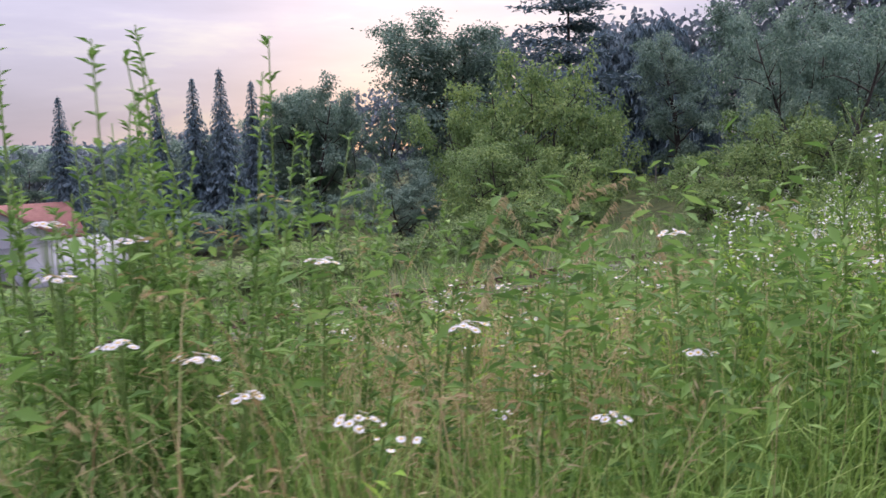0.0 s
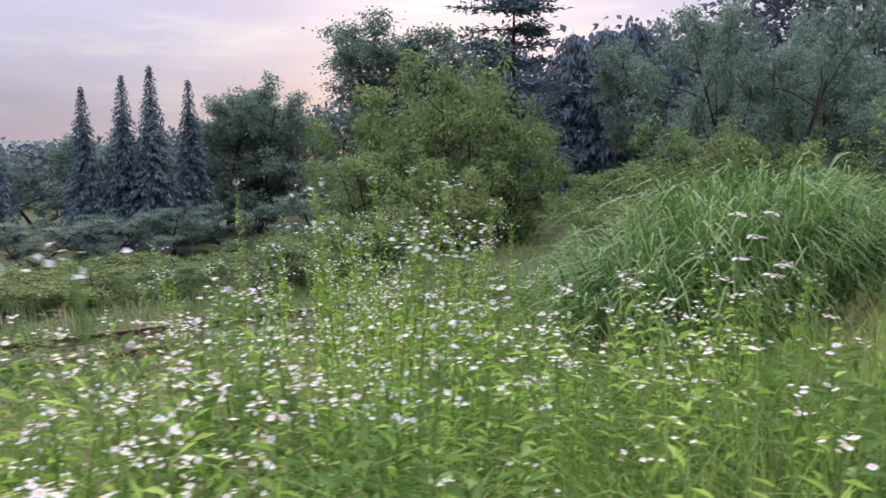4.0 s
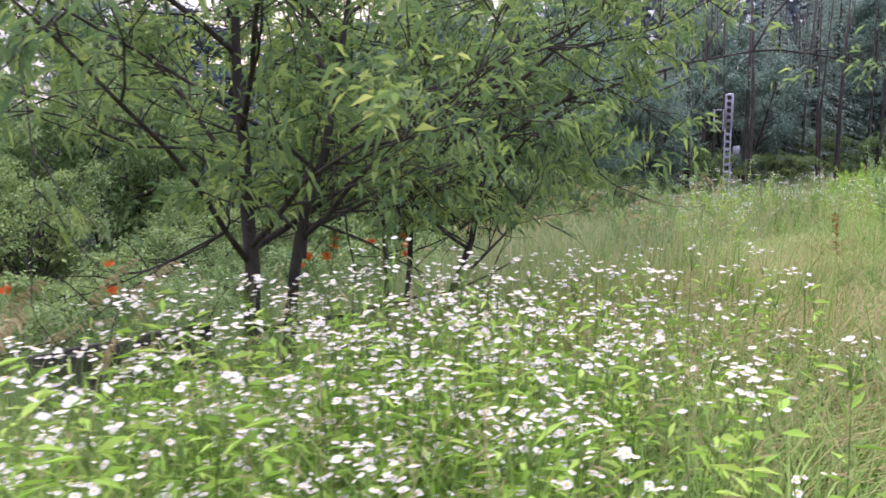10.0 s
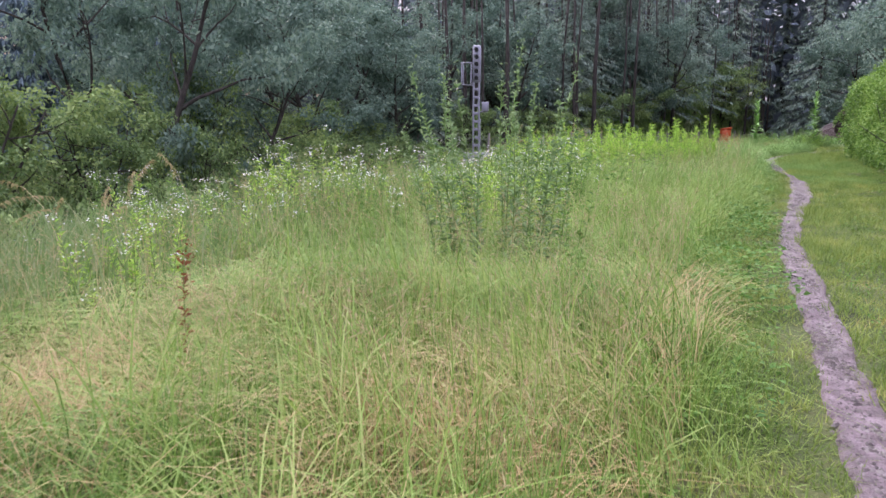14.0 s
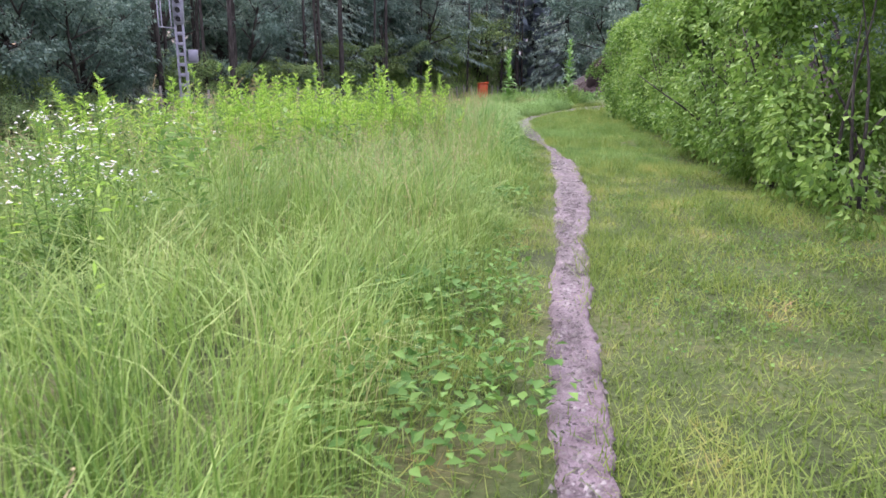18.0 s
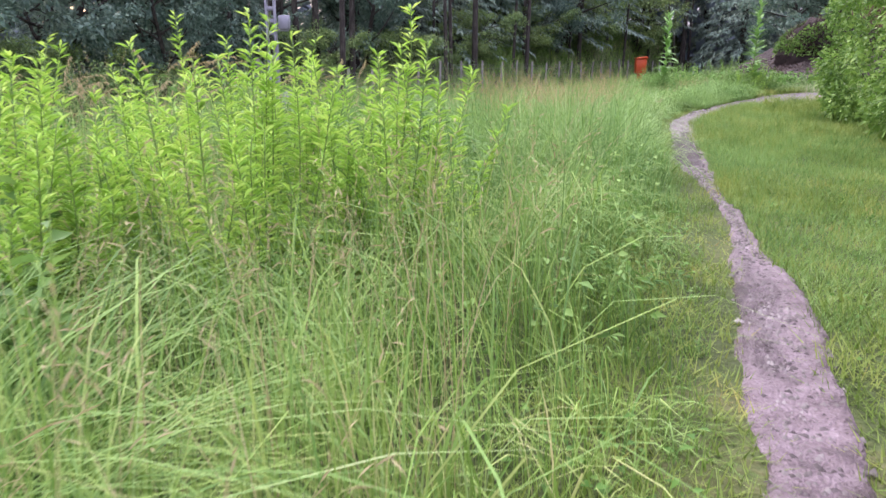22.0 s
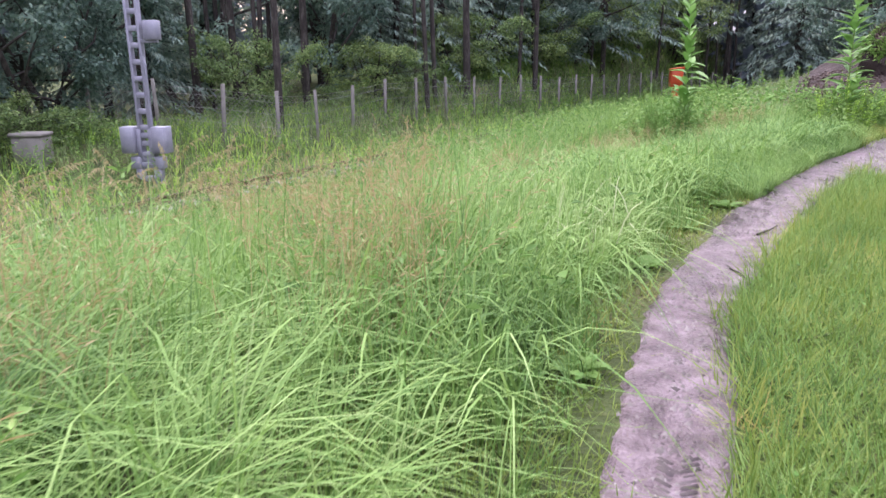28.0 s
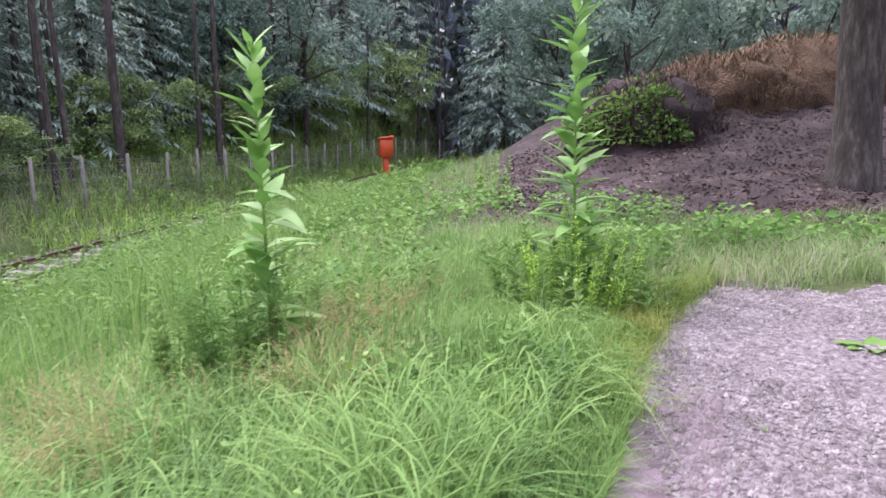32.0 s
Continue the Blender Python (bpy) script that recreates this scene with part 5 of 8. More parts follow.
def build_hedge():
    """A tall unclipped hedge along the right of the grass strip, of overlapping leafy clumps."""
    global rng
    rng = np.random.default_rng(41)
    for k, (y0, y1, x0, x1, h) in enumerate(((23.2, 28.6, 1.4, 3.5, 2.95), (28.2, 32.4, 1.5, 3.4, 2.75), (32.0, 36.4, 1.7, 3.5, 2.6), (36.0, 40.8, 1.72, 3.8, 2.5))):
        c, w, ln = ((x0 + x1) / 2, (y0 + y1) / 2), (x1 - x0) / 2, (y1 - y0) / 2
        top = thing("hedge_bush", "tall leafy green hedge bush beside the grass path", "hedge", (c[0], c[1], 0), "hedge along the path")
        wood = Geo()
        for _ in range(30):
            p = (rng.uniform(-0.3, 0.3), rng.uniform(-ln, ln) * 0.8, -0.1)
            lp = limb_points(p, (rng.normal(0, 0.2), rng.normal(0, 0.2), 1), h * rng.uniform(0.5, 0.8), 6, 0.10)
            tube(wood, lp, np.linspace(0.022, 0.006, 6), 5)
        part("branchwork", wood, M["bark"], top)
        sq = lambda v, p: np.sign(v) * np.abs(v) ** p
        m = 330
        u = unit(rng.normal(size=(m, 3)))
        core = np.stack([sq(u[:, 0], 0.6) * (w - 0.22), sq(u[:, 1], 0.5) * (ln - 0.1), h / 2 + sq(u[:, 2], 0.55) * (h / 2 - 0.16)], 1)
        core += rng.normal(0, 0.07, core.shape)
        rad = rng.uniform(0.16, 0.36, m)
        n = 26000
        pick = rng.choice(m, n, p=rad**2 / (rad**2).sum())
        out = unit(rng.normal(size=(n, 3)) + 0.7 * u[pick])
        P = core[pick] + out * (rad[pick] * rng.uniform(0.25, 1.0, n) ** 0.5)[:, None]
        P[:, 2] = np.abs(P[:, 2]) + 0.03
        way = out + rng.normal(0, 0.7, (n, 3)) - (0, 0, 0.15)
        face = out + rng.normal(0, 0.5, (n, 3)) + (0, 0, 0.5)
        g = Geo()
        leaves(g, P, way, rng.uniform(0.045, 0.10, n), rng.uniform(0.028, 0.06, n), up=np.cross(way, np.cross(face, way)))
        for _ in range(70):
            a = core[rng.integers(0, m)]
            if a[2] < 0.8:
                continue
            lp = limb_points(a, rng.normal(0, 0.4, 3) + u[rng.integers(0, m)] * 0.2 + (0, 0, 0.8), rng.uniform(0.35, 0.65), 5, 0.1)
            tube(wood, lp, 0.004, 3)
            q = 12
            f = rng.uniform(0.2, 1, q)
            B = np.stack([np.interp(f * 4, range(5), lp[:, e]) for e in range(3)], 1)
            leaves(g, B, rng.normal(size=(q, 3)) + (0, 0, 0.4), rng.uniform(0.05, 0.10, q), rng.uniform(0.03, 0.055, q))
        part("foliage", g, M["hedge_leaf"], top)


build_hedge()

# ---- tall weeds ----


def make_weed(name, label, at, stems, height, spread, mat, leaf_len, leaf_wid, per, category="weed", seed=0, top_mat=None, whorl=False, lean=0.14, narrow_top=0.5, group="", rise=0.0):
    """A clump of upright leafy stems."""
    global rng
    rng = np.random.default_rng(seed + 500)
    x, y = at
    top = thing(name, label, category, (x, y, float(land(x, y))), group)
    w, lv, hd = Geo(), Geo(), Geo()
    for s in range(stems):
        a, r = rng.uniform(0, 6.283), spread * math.sqrt(rng.uniform(0, 1)) if stems > 1 else 0.0
        h = height * rng.uniform(0.66, 1.1) if stems > 1 else height
        h *= 1.06 - 0.38 * (r / spread) ** 2 if stems > 12 else 1.0
        st = limb_points((r * math.cos(a), r * math.sin(a), -0.1), (lean * math.cos(a) * rng.uniform(0, 1.6), lean * math.sin(a) * rng.uniform(0, 1.6), 1), h, 8, 0.035)
        tube(w, st, np.linspace(0.0045, 0.0014, 8) * (1 + height * 0.3) * (2 if stems == 1 and height > 2 else 1), 5)
        f = np.sort(rng.uniform(0.12, 1.0, per)) if not whorl else np.repeat(np.linspace(0.12, 1.0, per // 2), 2) + rng.normal(0, 0.006, per // 2 * 2)
        f = np.clip(f, 0, 1)
        n = len(f)
        P = np.stack([np.interp(f * 7, range(8), st[:, c]) for c in range(3)], 1)
        if whorl:
            az = (np.arange(n) // 2) * 1.57 + (np.arange(n) % 2) * math.pi + rng.normal(0, 0.25, n)
        else:
            az = rng.uniform(0, 6.283, n)
        size = (1.0 - (1 - narrow_top) * f) * rng.uniform(0.7, 1.2, n)
        way = np.stack([np.cos(az), np.sin(az), rng.uniform(0.15, 0.9, n) + 0.4 * f + rise], 1)
        leaves(lv, P, way, leaf_len * size, leaf_wid * size, up=np.tile((0, 0, 1.0), (n, 1)) + rng.normal(0, 0.2, (n, 3)), droop=0.22)
        if top_mat is not None:
            if top_mat is M["white"]:
                m = 13
                q = st[-1] + rng.normal(0, 1, (m, 3)) * (0.045, 0.045, 0.02)
                leaves(hd, q, rng.normal(size=(m, 3)) * (1, 1, 0.5), 0.019, 0.016, up=rng.normal(0, 0.5, (m, 3)) + (0, 0, 1.0), droop=0)
                for c in q[::2]:
                    tube(w, [st[-2], st[-1] * 0.5 + c * 0.5 - (0, 0, 0.012), c], 0.001, 3)
            else:
                m = 30
                q = P[-1] + rng.normal(0, 1, (m, 3)) * (0.025, 0.025, 0.10 * height / 1.5)
                leaves(hd, q, rng.normal(size=(m, 3)) + (0, 0, 0.8), 0.03, 0.014)
    tagged(part("stalk", w, M["stem"], top), kind="" if stems == 1 else "stuff")
    tagged(part("foliage", lv, mat, top), kind="stuff")
    if top_mat is not None:
        tagged(part("blossom", hd, top_mat, top), kind="stuff")
    return top


make_weed("mugwort_clump", "tall grey-green mugwort clump with thin dark stems", (-2.98, 20.0), 24, 1.95, 0.58, M["grey_leaf"], 0.12, 0.036, 110, seed=1, top_mat=M["grey_leaf"])
make_weed("leafy_weed", "bright upright leafy weed beside the mugwort", (-2.35, 19.4), 6, 0.95, 0.16, M["weed"], 0.11, 0.028, 50, seed=2)
make_weed("mugwort_clump", "mugwort clump standing on the meadow's brow", (-5.6, 16.9), 12, 1.2, 0.35, M["grey_leaf"], 0.10, 0.032, 70, seed=3, top_mat=M["grey_leaf"])
for k, (x, y, n, h, sp) in enumerate(((-2.55, 29.9, 44, 1.42, 0.55), (-3.4, 28.8, 44, 1.4, 0.7), (-4.6, 27.6, 40, 1.3, 0.8), (-1.95, 30.4, 20, 1.5, 0.35), (-3.3, 30.9, 34, 1.4, 0.6), (-4.3, 29.8, 40, 1.45, 0.7))):
    make_weed("goldenrod_clump", "dense bright green goldenrod clump not yet in flower", (x, y), int(n * 1.25), h * 0.96, sp, M["bright"], 0.115, 0.019, 130, seed=10 + k, group="goldenrod clumps", narrow_top=0.65)
for k, (x, y, n, h, sp) in enumerate(((-3.5, 24.4, 16, 1.05, 0.6), (-4.6, 23.4, 16, 1.1, 0.7), (-5.4, 24.8, 18, 1.15, 0.8), (-6.6, 22.6, 16, 1.1, 0.8), (-7.8, 25.2, 16, 1.2, 0.9), (-6.2, 19.6, 14, 1.0, 0.8), (-4.7, 20.4, 16, 1.1, 0.6), (-5.6, 21.4, 18, 1.2, 0.7), (-7.2, 20.4, 16, 1.1, 0.8), (-5.2, 18.0, 10, 0.9, 0.5), (-7.9, 18.4, 12, 1.0, 0.7), (-3.7, 22.4, 14, 1.0, 0.5))):
    make_weed("fleabane_clump", "upright leafy fleabane with small white flower heads", (x, y), int(n * 1.5), h, sp, M["bright"] if k % 2 else M["weed"], 0.11, 0.028, 55, seed=20 + k, top_mat=M["white"], group="fleabane on the brow")

def make_tall_plant(at, height, seed):
    """A single upright plant with large pointed leaves in crossed pairs."""
    r = np.random.default_rng(seed)
    x, y = at
    top = thing("tall_leafy_plant", "tall upright leafy plant with pale pointed leaves", "plant", (x, y, float(land(x, y))), "pair of tall plants")
    f = np.linspace(0, 1, 10)
    bend = r.normal(0, 0.02, 2)
    st = np.stack([bend[0] * f**2, bend[1] * f**2, -0.1 + (height + 0.1) * f], 1)
    w = Geo()
    tube(w, st, np.linspace(0.016, 0.004, 10), 6)
    part("stalk", w, M["stem"], top)
    n = int(height / 0.040)
    for k in range(n):
        u = 0.05 + 0.95 * (k + 0.5) / n
        p = np.array([np.interp(u, f, st[:, c]) for c in range(3)])
        for side in (0, 1):
            if r.uniform() < 0.18:
                continue
            az = 1.57 * (k % 2) + math.pi * side + 0.4 * k + r.normal(0, 0.5)
            ln = (0.50 - 0.27 * u) * r.uniform(0.6, 1.2) * (0.75 if u < 0.12 else 1)
            wd = ln * r.uniform(0.28, 0.42)
            rise = r.uniform(0.0, 1.0) + 0.8 * u**4
            d = unit(np.array([math.cos(az), math.sin(az), rise]))
            sd = np.array([-math.sin(az), math.cos(az), 0.0])
            nor = np.cross(sd, d)
            sag = r.uniform(0.10, 0.55) * (1 - 0.6 * u)
            rows = []
            for a, b in ((0.0, 0.06), (0.12, 0.45), (0.32, 1.0), (0.58, 0.8), (0.82, 0.38), (1.0, 0.02)):
                c = p + d * ln * a - np.array([0, 0, 1]) * ln * sag * a * a
                lift = abs(nor[2]) * np.array([0, 0, 1]) * 0.18 * wd * b
                rows += [c - sd * wd * b / 2 + lift, c, c + sd * wd * b / 2 + lift]
            q = [(3 * a + b, 3 * a + b + 1, 3 * a + b + 4, 3 * a + b + 3) for a in range(5) for b in range(2)]
            part("leaf", Geo().add(rows, q=q), M["plant_leaf"], top, smooth=True)


make_tall_plant((-0.64, 46.65), 2.18, 40)
make_tall_plant((1.52, 47.26), 2.28, 41)
make_weed("leafy_weed", "low leafy weeds round the foot of a tall plant", (-0.62, 46.75), 60, 1.0, 0.75, M["lush"], 0.13, 0.042, 46, seed=42)
make_weed("leafy_weed", "low leafy weeds round the foot of a tall plant", (1.58, 47.36), 54, 0.85, 0.72, M["lush"], 0.13, 0.042, 44, seed=43)
make_weed("leafy_weed", "feathery pale green weed round a tall plant", (-0.74, 46.6), 44, 1.15, 0.4, M["plant_leaf"], 0.08, 0.022, 90, seed=44)
make_weed("leafy_weed", "feathery pale green weed round a tall plant", (1.5, 47.1), 30, 0.95, 0.35, M["bright"], 0.08, 0.022, 80, seed=45)
make_weed("dock_stalk", "single rusty dock stalk gone to seed in the grass", (-3.6, 16.9), 1, 0.85, 0.0, M["dock"], 0.05, 0.03, 60, seed=50, top_mat=M["dock"], narrow_top=1.0)
for k, (x, y) in enumerate(((-4.9, 15.8), (-4.3, 15.2))):
    make_weed("dock_stalk", "pale dry seed stalk in the grass", (x, y), 3, 0.85, 0.1, M["rust"], 0.04, 0.02, 30, seed=51 + k)
# young leafy shoots at the start of the walk
for k, (x, y, n, h) in enumerate(((-10.4, -4.9, 9, 1.35), (-9.9, -5.9, 10, 1.25), (-10.8, -3.9, 8, 1.2), (-9.2, -6.3, 8, 1.0), (-11.3, -5.6, 9, 1.35), (-8.7, -6.9, 12, 1.25), (-8.95, -6.3, 14, 1.3), (-8.5, -6.15, 10, 1.1), (-9.3, -6.9, 10, 1.3))):
    make_weed("willow_shoots", "thicket of upright leafy young shoots", (x, y), n + 4, h + 0.72, 0.5, M["weed"], 0.10, 0.034, 84, seed=60 + k, category="shrub", group="thicket of shoots", lean=0.1)
for k, (x, y, h) in enumerate(((-7.7, -3.2, 1.45), (-7.4, -2.6, 1.5), (-7.0, -3.9, 1.3), (-7.9, -2.2, 1.4), (-7.2, -1.7, 1.4), (-7.3, -0.2, 1.35), (-7.0, -1.1, 1.5), (-6.9, 0.9, 1.4), (-7.7, 0.6, 1.25), (-8.0, -0.9, 1.2), (-7.4, 2.0, 1.2), (-6.75, -3.2, 1.42), (-6.95, -2.8, 1.45), (-7.2, -3.5, 1.4), (-6.6, -2.4, 1.35), (-7.5, -4.2, 1.45), (-7.5, -3.0, 1.45), (-6.45, -1.8, 1.45), (-6.2, 0.2, 1.2))):
    make_weed("fleabane_clump", "tall flowering fleabane above the meadow", (x, y), 9, h * (0.70 if x < -7.1 else 1.0), 0.32, M["bright"] if k % 2 else M["weed"], 0.075, 0.017, 70, seed=70 + k, top_mat=M["white"], group="tall fleabane")
for k, (x, y, n, h, sp) in enumerate(((-9.3, 2.2, 12, 1.85, 0.4), (-9.0, 2.9, 12, 1.9, 0.4), (-8.8, 3.6, 9, 1.6, 0.35), (-9.9, 3.0, 10, 2.0, 0.4), (-8.3, 2.3, 9, 1.5, 0.35), (-10.2, 1.9, 10, 2.0, 0.4), (-6.5, 3.15, 5, 1.05, 0.14))):
    make_weed("fleabane_clump", "tall flowering fleabane above the meadow", (x, y), n * 2 + 4 if n > 5 else 5, h, sp, M["bright"], 0.09, 0.024, 90, seed=190 + k, top_mat=M["white"], group="tall fleabane")
make_weed("leafy_weed", "pair of thin yellowish leafy stalks before the reed grass", (-6.0, 6.3), 4, 1.0, 0.22, M["bright"], 0.12, 0.035, 30, seed=80)
make_weed("goldenrod_clump", "bright green goldenrod clump standing above the bank", (-6.3, 37.4), 22, 1.55, 0.5, M["bright"], 0.15, 0.026, 80, seed=97, group="goldenrod clumps", narrow_top=0.65)
make_weed("bank_shrub", "low leafy bush by the heap", (1.2, 54.0), 20, 1.0, 0.8, M["weed"], 0.16, 0.07, 26, seed=81, category="shrub", lean=0.4)
for k, (x, y) in enumerate(((-8.3, 24.5), (-9.2, 36.3), (-7.2, 37.0), (-10.5, 34.5), (-9.8, 43.0))):
    make_weed("leafy_weed", "rank green weeds on the bank", (x, y), 16, 1.0, 0.8, M["weed"], 0.12, 0.04, 26, seed=90 + k)

# ---- day lilies ----


def build_lilies():
    global rng
    rng = np.random.default_rng(55)
    for c, zf, n in (((-7.25, 10.3), 0.33, 5), ((-6.9, 10.9), 0.42, 2), ((-6.15, 12.5), 0.62, 4), ((-7.0, 13.9), 0.46, 2)):
        for k in range(n):
            x, y = c[0] + rng.normal(0, 0.22), c[1] + rng.normal(0, 0.22)
            top = thing("day_lily", "day lily with orange-red flowers on a thin stem", "flower", (x, y, float(land(x, y))), "day lilies")
            st = limb_points((0, 0, -0.05), (rng.normal(0, 0.12), rng.normal(0, 0.12), 1), zf - float(land(x, y)) + rng.uniform(-0.02, 0.12), 6, 0.05)
            w = Geo()
            tube(w, st, 0.006, 5)
            part("stem", w, M["stem"], top)
            for f in range(2):
                g = Geo()
                p = st[-1] + rng.normal(0, 0.05, 3) * (f > 0)
                az = np.arange(6) * 1.047 + rng.uniform(0, 1)
                face = unit(rng.normal(size=3) * 0.5 + (0.6, -0.5, 0.5))
                ra = unit(np.cross(face, (0, 0, 1)))
                ua = np.cross(ra, face)
                way = np.cos(az)[:, None] * ra + np.sin(az)[:, None] * ua + face * 0.8
                leaves(g, np.tile(p, (6, 1)), way, 0.06, 0.028, up=np.tile(face, (6, 1)), droop=0.12)
                part("flower", g, M["lily"], top)
            g = Geo()
            m = 26
            blades(g, np.stack([rng.normal(0, 0.06, m), rng.normal(0, 0.06, m), 0 * np.arange(m) - 0.05], 1), rng.uniform(0.45, 0.75, m), 0.02, rng.uniform(0.4, 0.9, m), rng.uniform(0, 6.283, m), rows=4)
            part("leaf_tuft", g, M["weed"], top)


build_lilies()

# ---- end of the walk: marker post, heaps, big tree ----


def build_end():
    global rng
    rng = np.random.default_rng(66)
    x, y = -2.65, 86.9
    top = thing("marker_post", "orange-red painted trackside post with a box head", "marker post", (x, y, float(land(x, y))), turn=15)
    part("post", box(Geo(), -0.20, -0.16, -0.5, 0.20, 0.16, 1.35, 0.03), M["red"], top)
    part("head", box(Geo(), -0.42, -0.30, 1.3, 0.42, 0.30, 2.42, 0.05), M["red"], top, "orange-red box head")
    lid = Geo()
    lid.add([(-0.46, -0.34, 2.42), (0.46, -0.34, 2.42), (0.46, 0.34, 2.42), (-0.46, 0.34, 2.42), (-0.46, -0.34, 2.48), (0.46, -0.34, 2.62), (0.46, 0.34, 2.62), (-0.46, 0.34, 2.48)], q=[(0, 3, 2, 1), (4, 5, 6, 7), (0, 1, 5, 4), (1, 2, 6, 5), (2, 3, 7, 6), (3, 0, 4, 7)])
    part("lid", lid, M["red"], top, "sloping lid")
    part("collar", box(Geo(), -0.25, -0.2, 1.22, 0.25, 0.2, 1.32, 0.02), M["red"], top)
    for nm, lb, c, r, mt, sd in (("compost_heap", "large heap of dry brown compost and cuttings", (10.9, 62.5), (2.9, 2.6, 1.75), M["heap"], 3), ("compost_heap", "brown heap of old straw and cuttings", (7.7, 60.6), (2.0, 1.8, 1.2), M["heap"], 4), ("brush_pile", "dark pile of brushwood overgrown with creepers", (5.3, 58.6), (1.7, 1.6, 1.35), M["dirt"], 5)):
        z = float(mulch_z(c[0], c[1])) - 0.15
        g = Geo()
        blob(g, (0, 0, 0), r, sd, 15, 30, 0.16)
        top = thing(nm, lb, "heap", (c[0], c[1], z))
        part("mound", g, mt, top, smooth=True)
        n = 5200
        u = unit(rng.normal(size=(n, 3)))
        u[:, 2] = np.abs(u[:, 2])
        P = u * r * (0.98 + 0.10 * np.sin(4 * u[:, :1] + 3) * np.sin(5 * u[:, 1:2] + sd) + rng.uniform(-0.06, 0.06, (n, 1)))
        g = Geo()
        blades(g, P, rng.uniform(0.12, 0.55, n) * (0.5 + rng.uniform(0, 1, n) ** 2), 0.02, rng.uniform(0.4, 2.0, n), rng.uniform(0, 6.28, n), rows=2)
        tagged(part("thatch", g, M["chip"] if mt is M["dirt"] else M["thatch"], top), kind="stuff")
        if mt is M["dirt"]:
            g = Geo()
            sel = (u[:, 0] < 0.3) & (np.sin(7 * u[:, 1]) + np.sin(6 * u[:, 2]) > -0.3)
            leaves(g, P[sel] * 1.03, u[sel] + rng.normal(0, 0.5, (sel.sum(), 3)), 0.14, 0.09)
            part("creeper", g, M["weed"], top, "green creeper over the pile")
    n = 26000
    x, y = rng.uniform(0.4, 12, n), 50.4 + 12.6 * rng.uniform(0, 1, n) ** 1.3
    k = (y - 50.6 - 0.4 * np.sin(1.7 * x) > 0.3) & (x - 0.6 - 0.12 * (y - 50) > 0.4)
    x, y = x[k], y[k]
    g = Geo()
    leaves(g, np.stack([x, y, mulch_z(x, y) + 0.03 + rng.uniform(-0.02, 0.02, len(x))], 1), rng.normal(size=(len(x), 3)) * (1, 1, 0.3) + (0, 0, 0.1), 0.03 + 0.11 * rng.uniform(0, 1, len(x)) ** 2, rng.uniform(0.02, 0.06, len(x)), droop=0.0)
    tagged(part("bark_chips", g, M["chip"]), "scattered bark chips and dead leaves on dark earth", "mulch", kind="stuff")
    # the big tree
    x, y = 7.55, 54.1
    top = thing("old_tree", "old tree with a thick dark trunk beside the heaps", "tree", (x, y, float(mulch_z(x, y)) - 0.1))
    w = Geo()
    tube(w, [(0, 0, -0.4), (0.02, 0, 0.25), (0.05, 0.05, 1.0), (0.0, 0.1, 3.0), (0.1, 0.2, 6.0)], [0.62, 0.44, 0.37, 0.34, 0.28], 14)
    tips = []
    for i in range(12):
        a = rng.uniform(0, 6.28)
        lp = limb_points((0, 0.1, rng.uniform(3.2, 6)), (math.cos(a), math.sin(a), 0.35), 4.2, 7, 0.14)
        tube(w, lp, np.linspace(0.12, 0.02, 7), 6)
        tips += list(lp[3:])
    part("trunk", w, M["bark"], top)
    tips = np.array(tips)
    n = 6500
    g = Geo()
    leaves(g, tips[rng.integers(0, len(tips), n)] + rng.normal(0, 0.6, (n, 3)), rng.normal(size=(n, 3)) - (0, 0, 0.4), rng.uniform(0.14, 0.26, n), rng.uniform(0.08, 0.14, n))
    part("crown", g, M["dark_leaf"], top)
    plant(broad_b, [(7.6, 70.0, 0.75), (10.5, 73.5, 0.8), (14.5, 66, 0.8), (9.0, 79, 0.8), (17, 58, 0.8)], "trees round the heaps")


build_end()



# ---- meadow, lawn and flowers (what nobody could count) ----
rng = np.random.default_rng(77)


def wave(x, y, k, p=0.0):
    return 0.5 + 0.25 * np.sin(k * x + 1.3 * k * y + p) + 0.25 * np.sin(0.7 * k * x - k * y + 2.1 * p + 1)


def meadow_points(n, y0, y1, d0, d1, power=1.0):
    """Places on the meadow: along y, and d metres to the left of the path's middle."""
    y = rng.uniform(y0, y1, n)
    d = d0 + (d1 - d0) * rng.uniform(0, 1, n) ** power
    x = path_x(y) - d
    return x, y, d


def clear_of(x, y, *spots):
    k = np.ones(len(x), bool)
    for cx, cy, rx, ry in spots:
        k &= ((x - cx) / rx) ** 2 + ((y - cy) / ry) ** 2 > 1
    return k


def tall(x, y, d):
    """How high the meadow stands."""
    h = 0.50 + 0.22 * wave(x, y, 0.9) + 0.12 * wave(x, y, 2.7, 2)
    e = 0.16 * (1 - smooth(31, 34.5, y))
    h = h * (0.16 + 0.84 * smooth(0.18 + e, 0.85 + e, d))
    h = h * (1 + 0.12 * smooth(24, 30, y)) * (1 - 0.42 * smooth(37, 42, y))
    return h


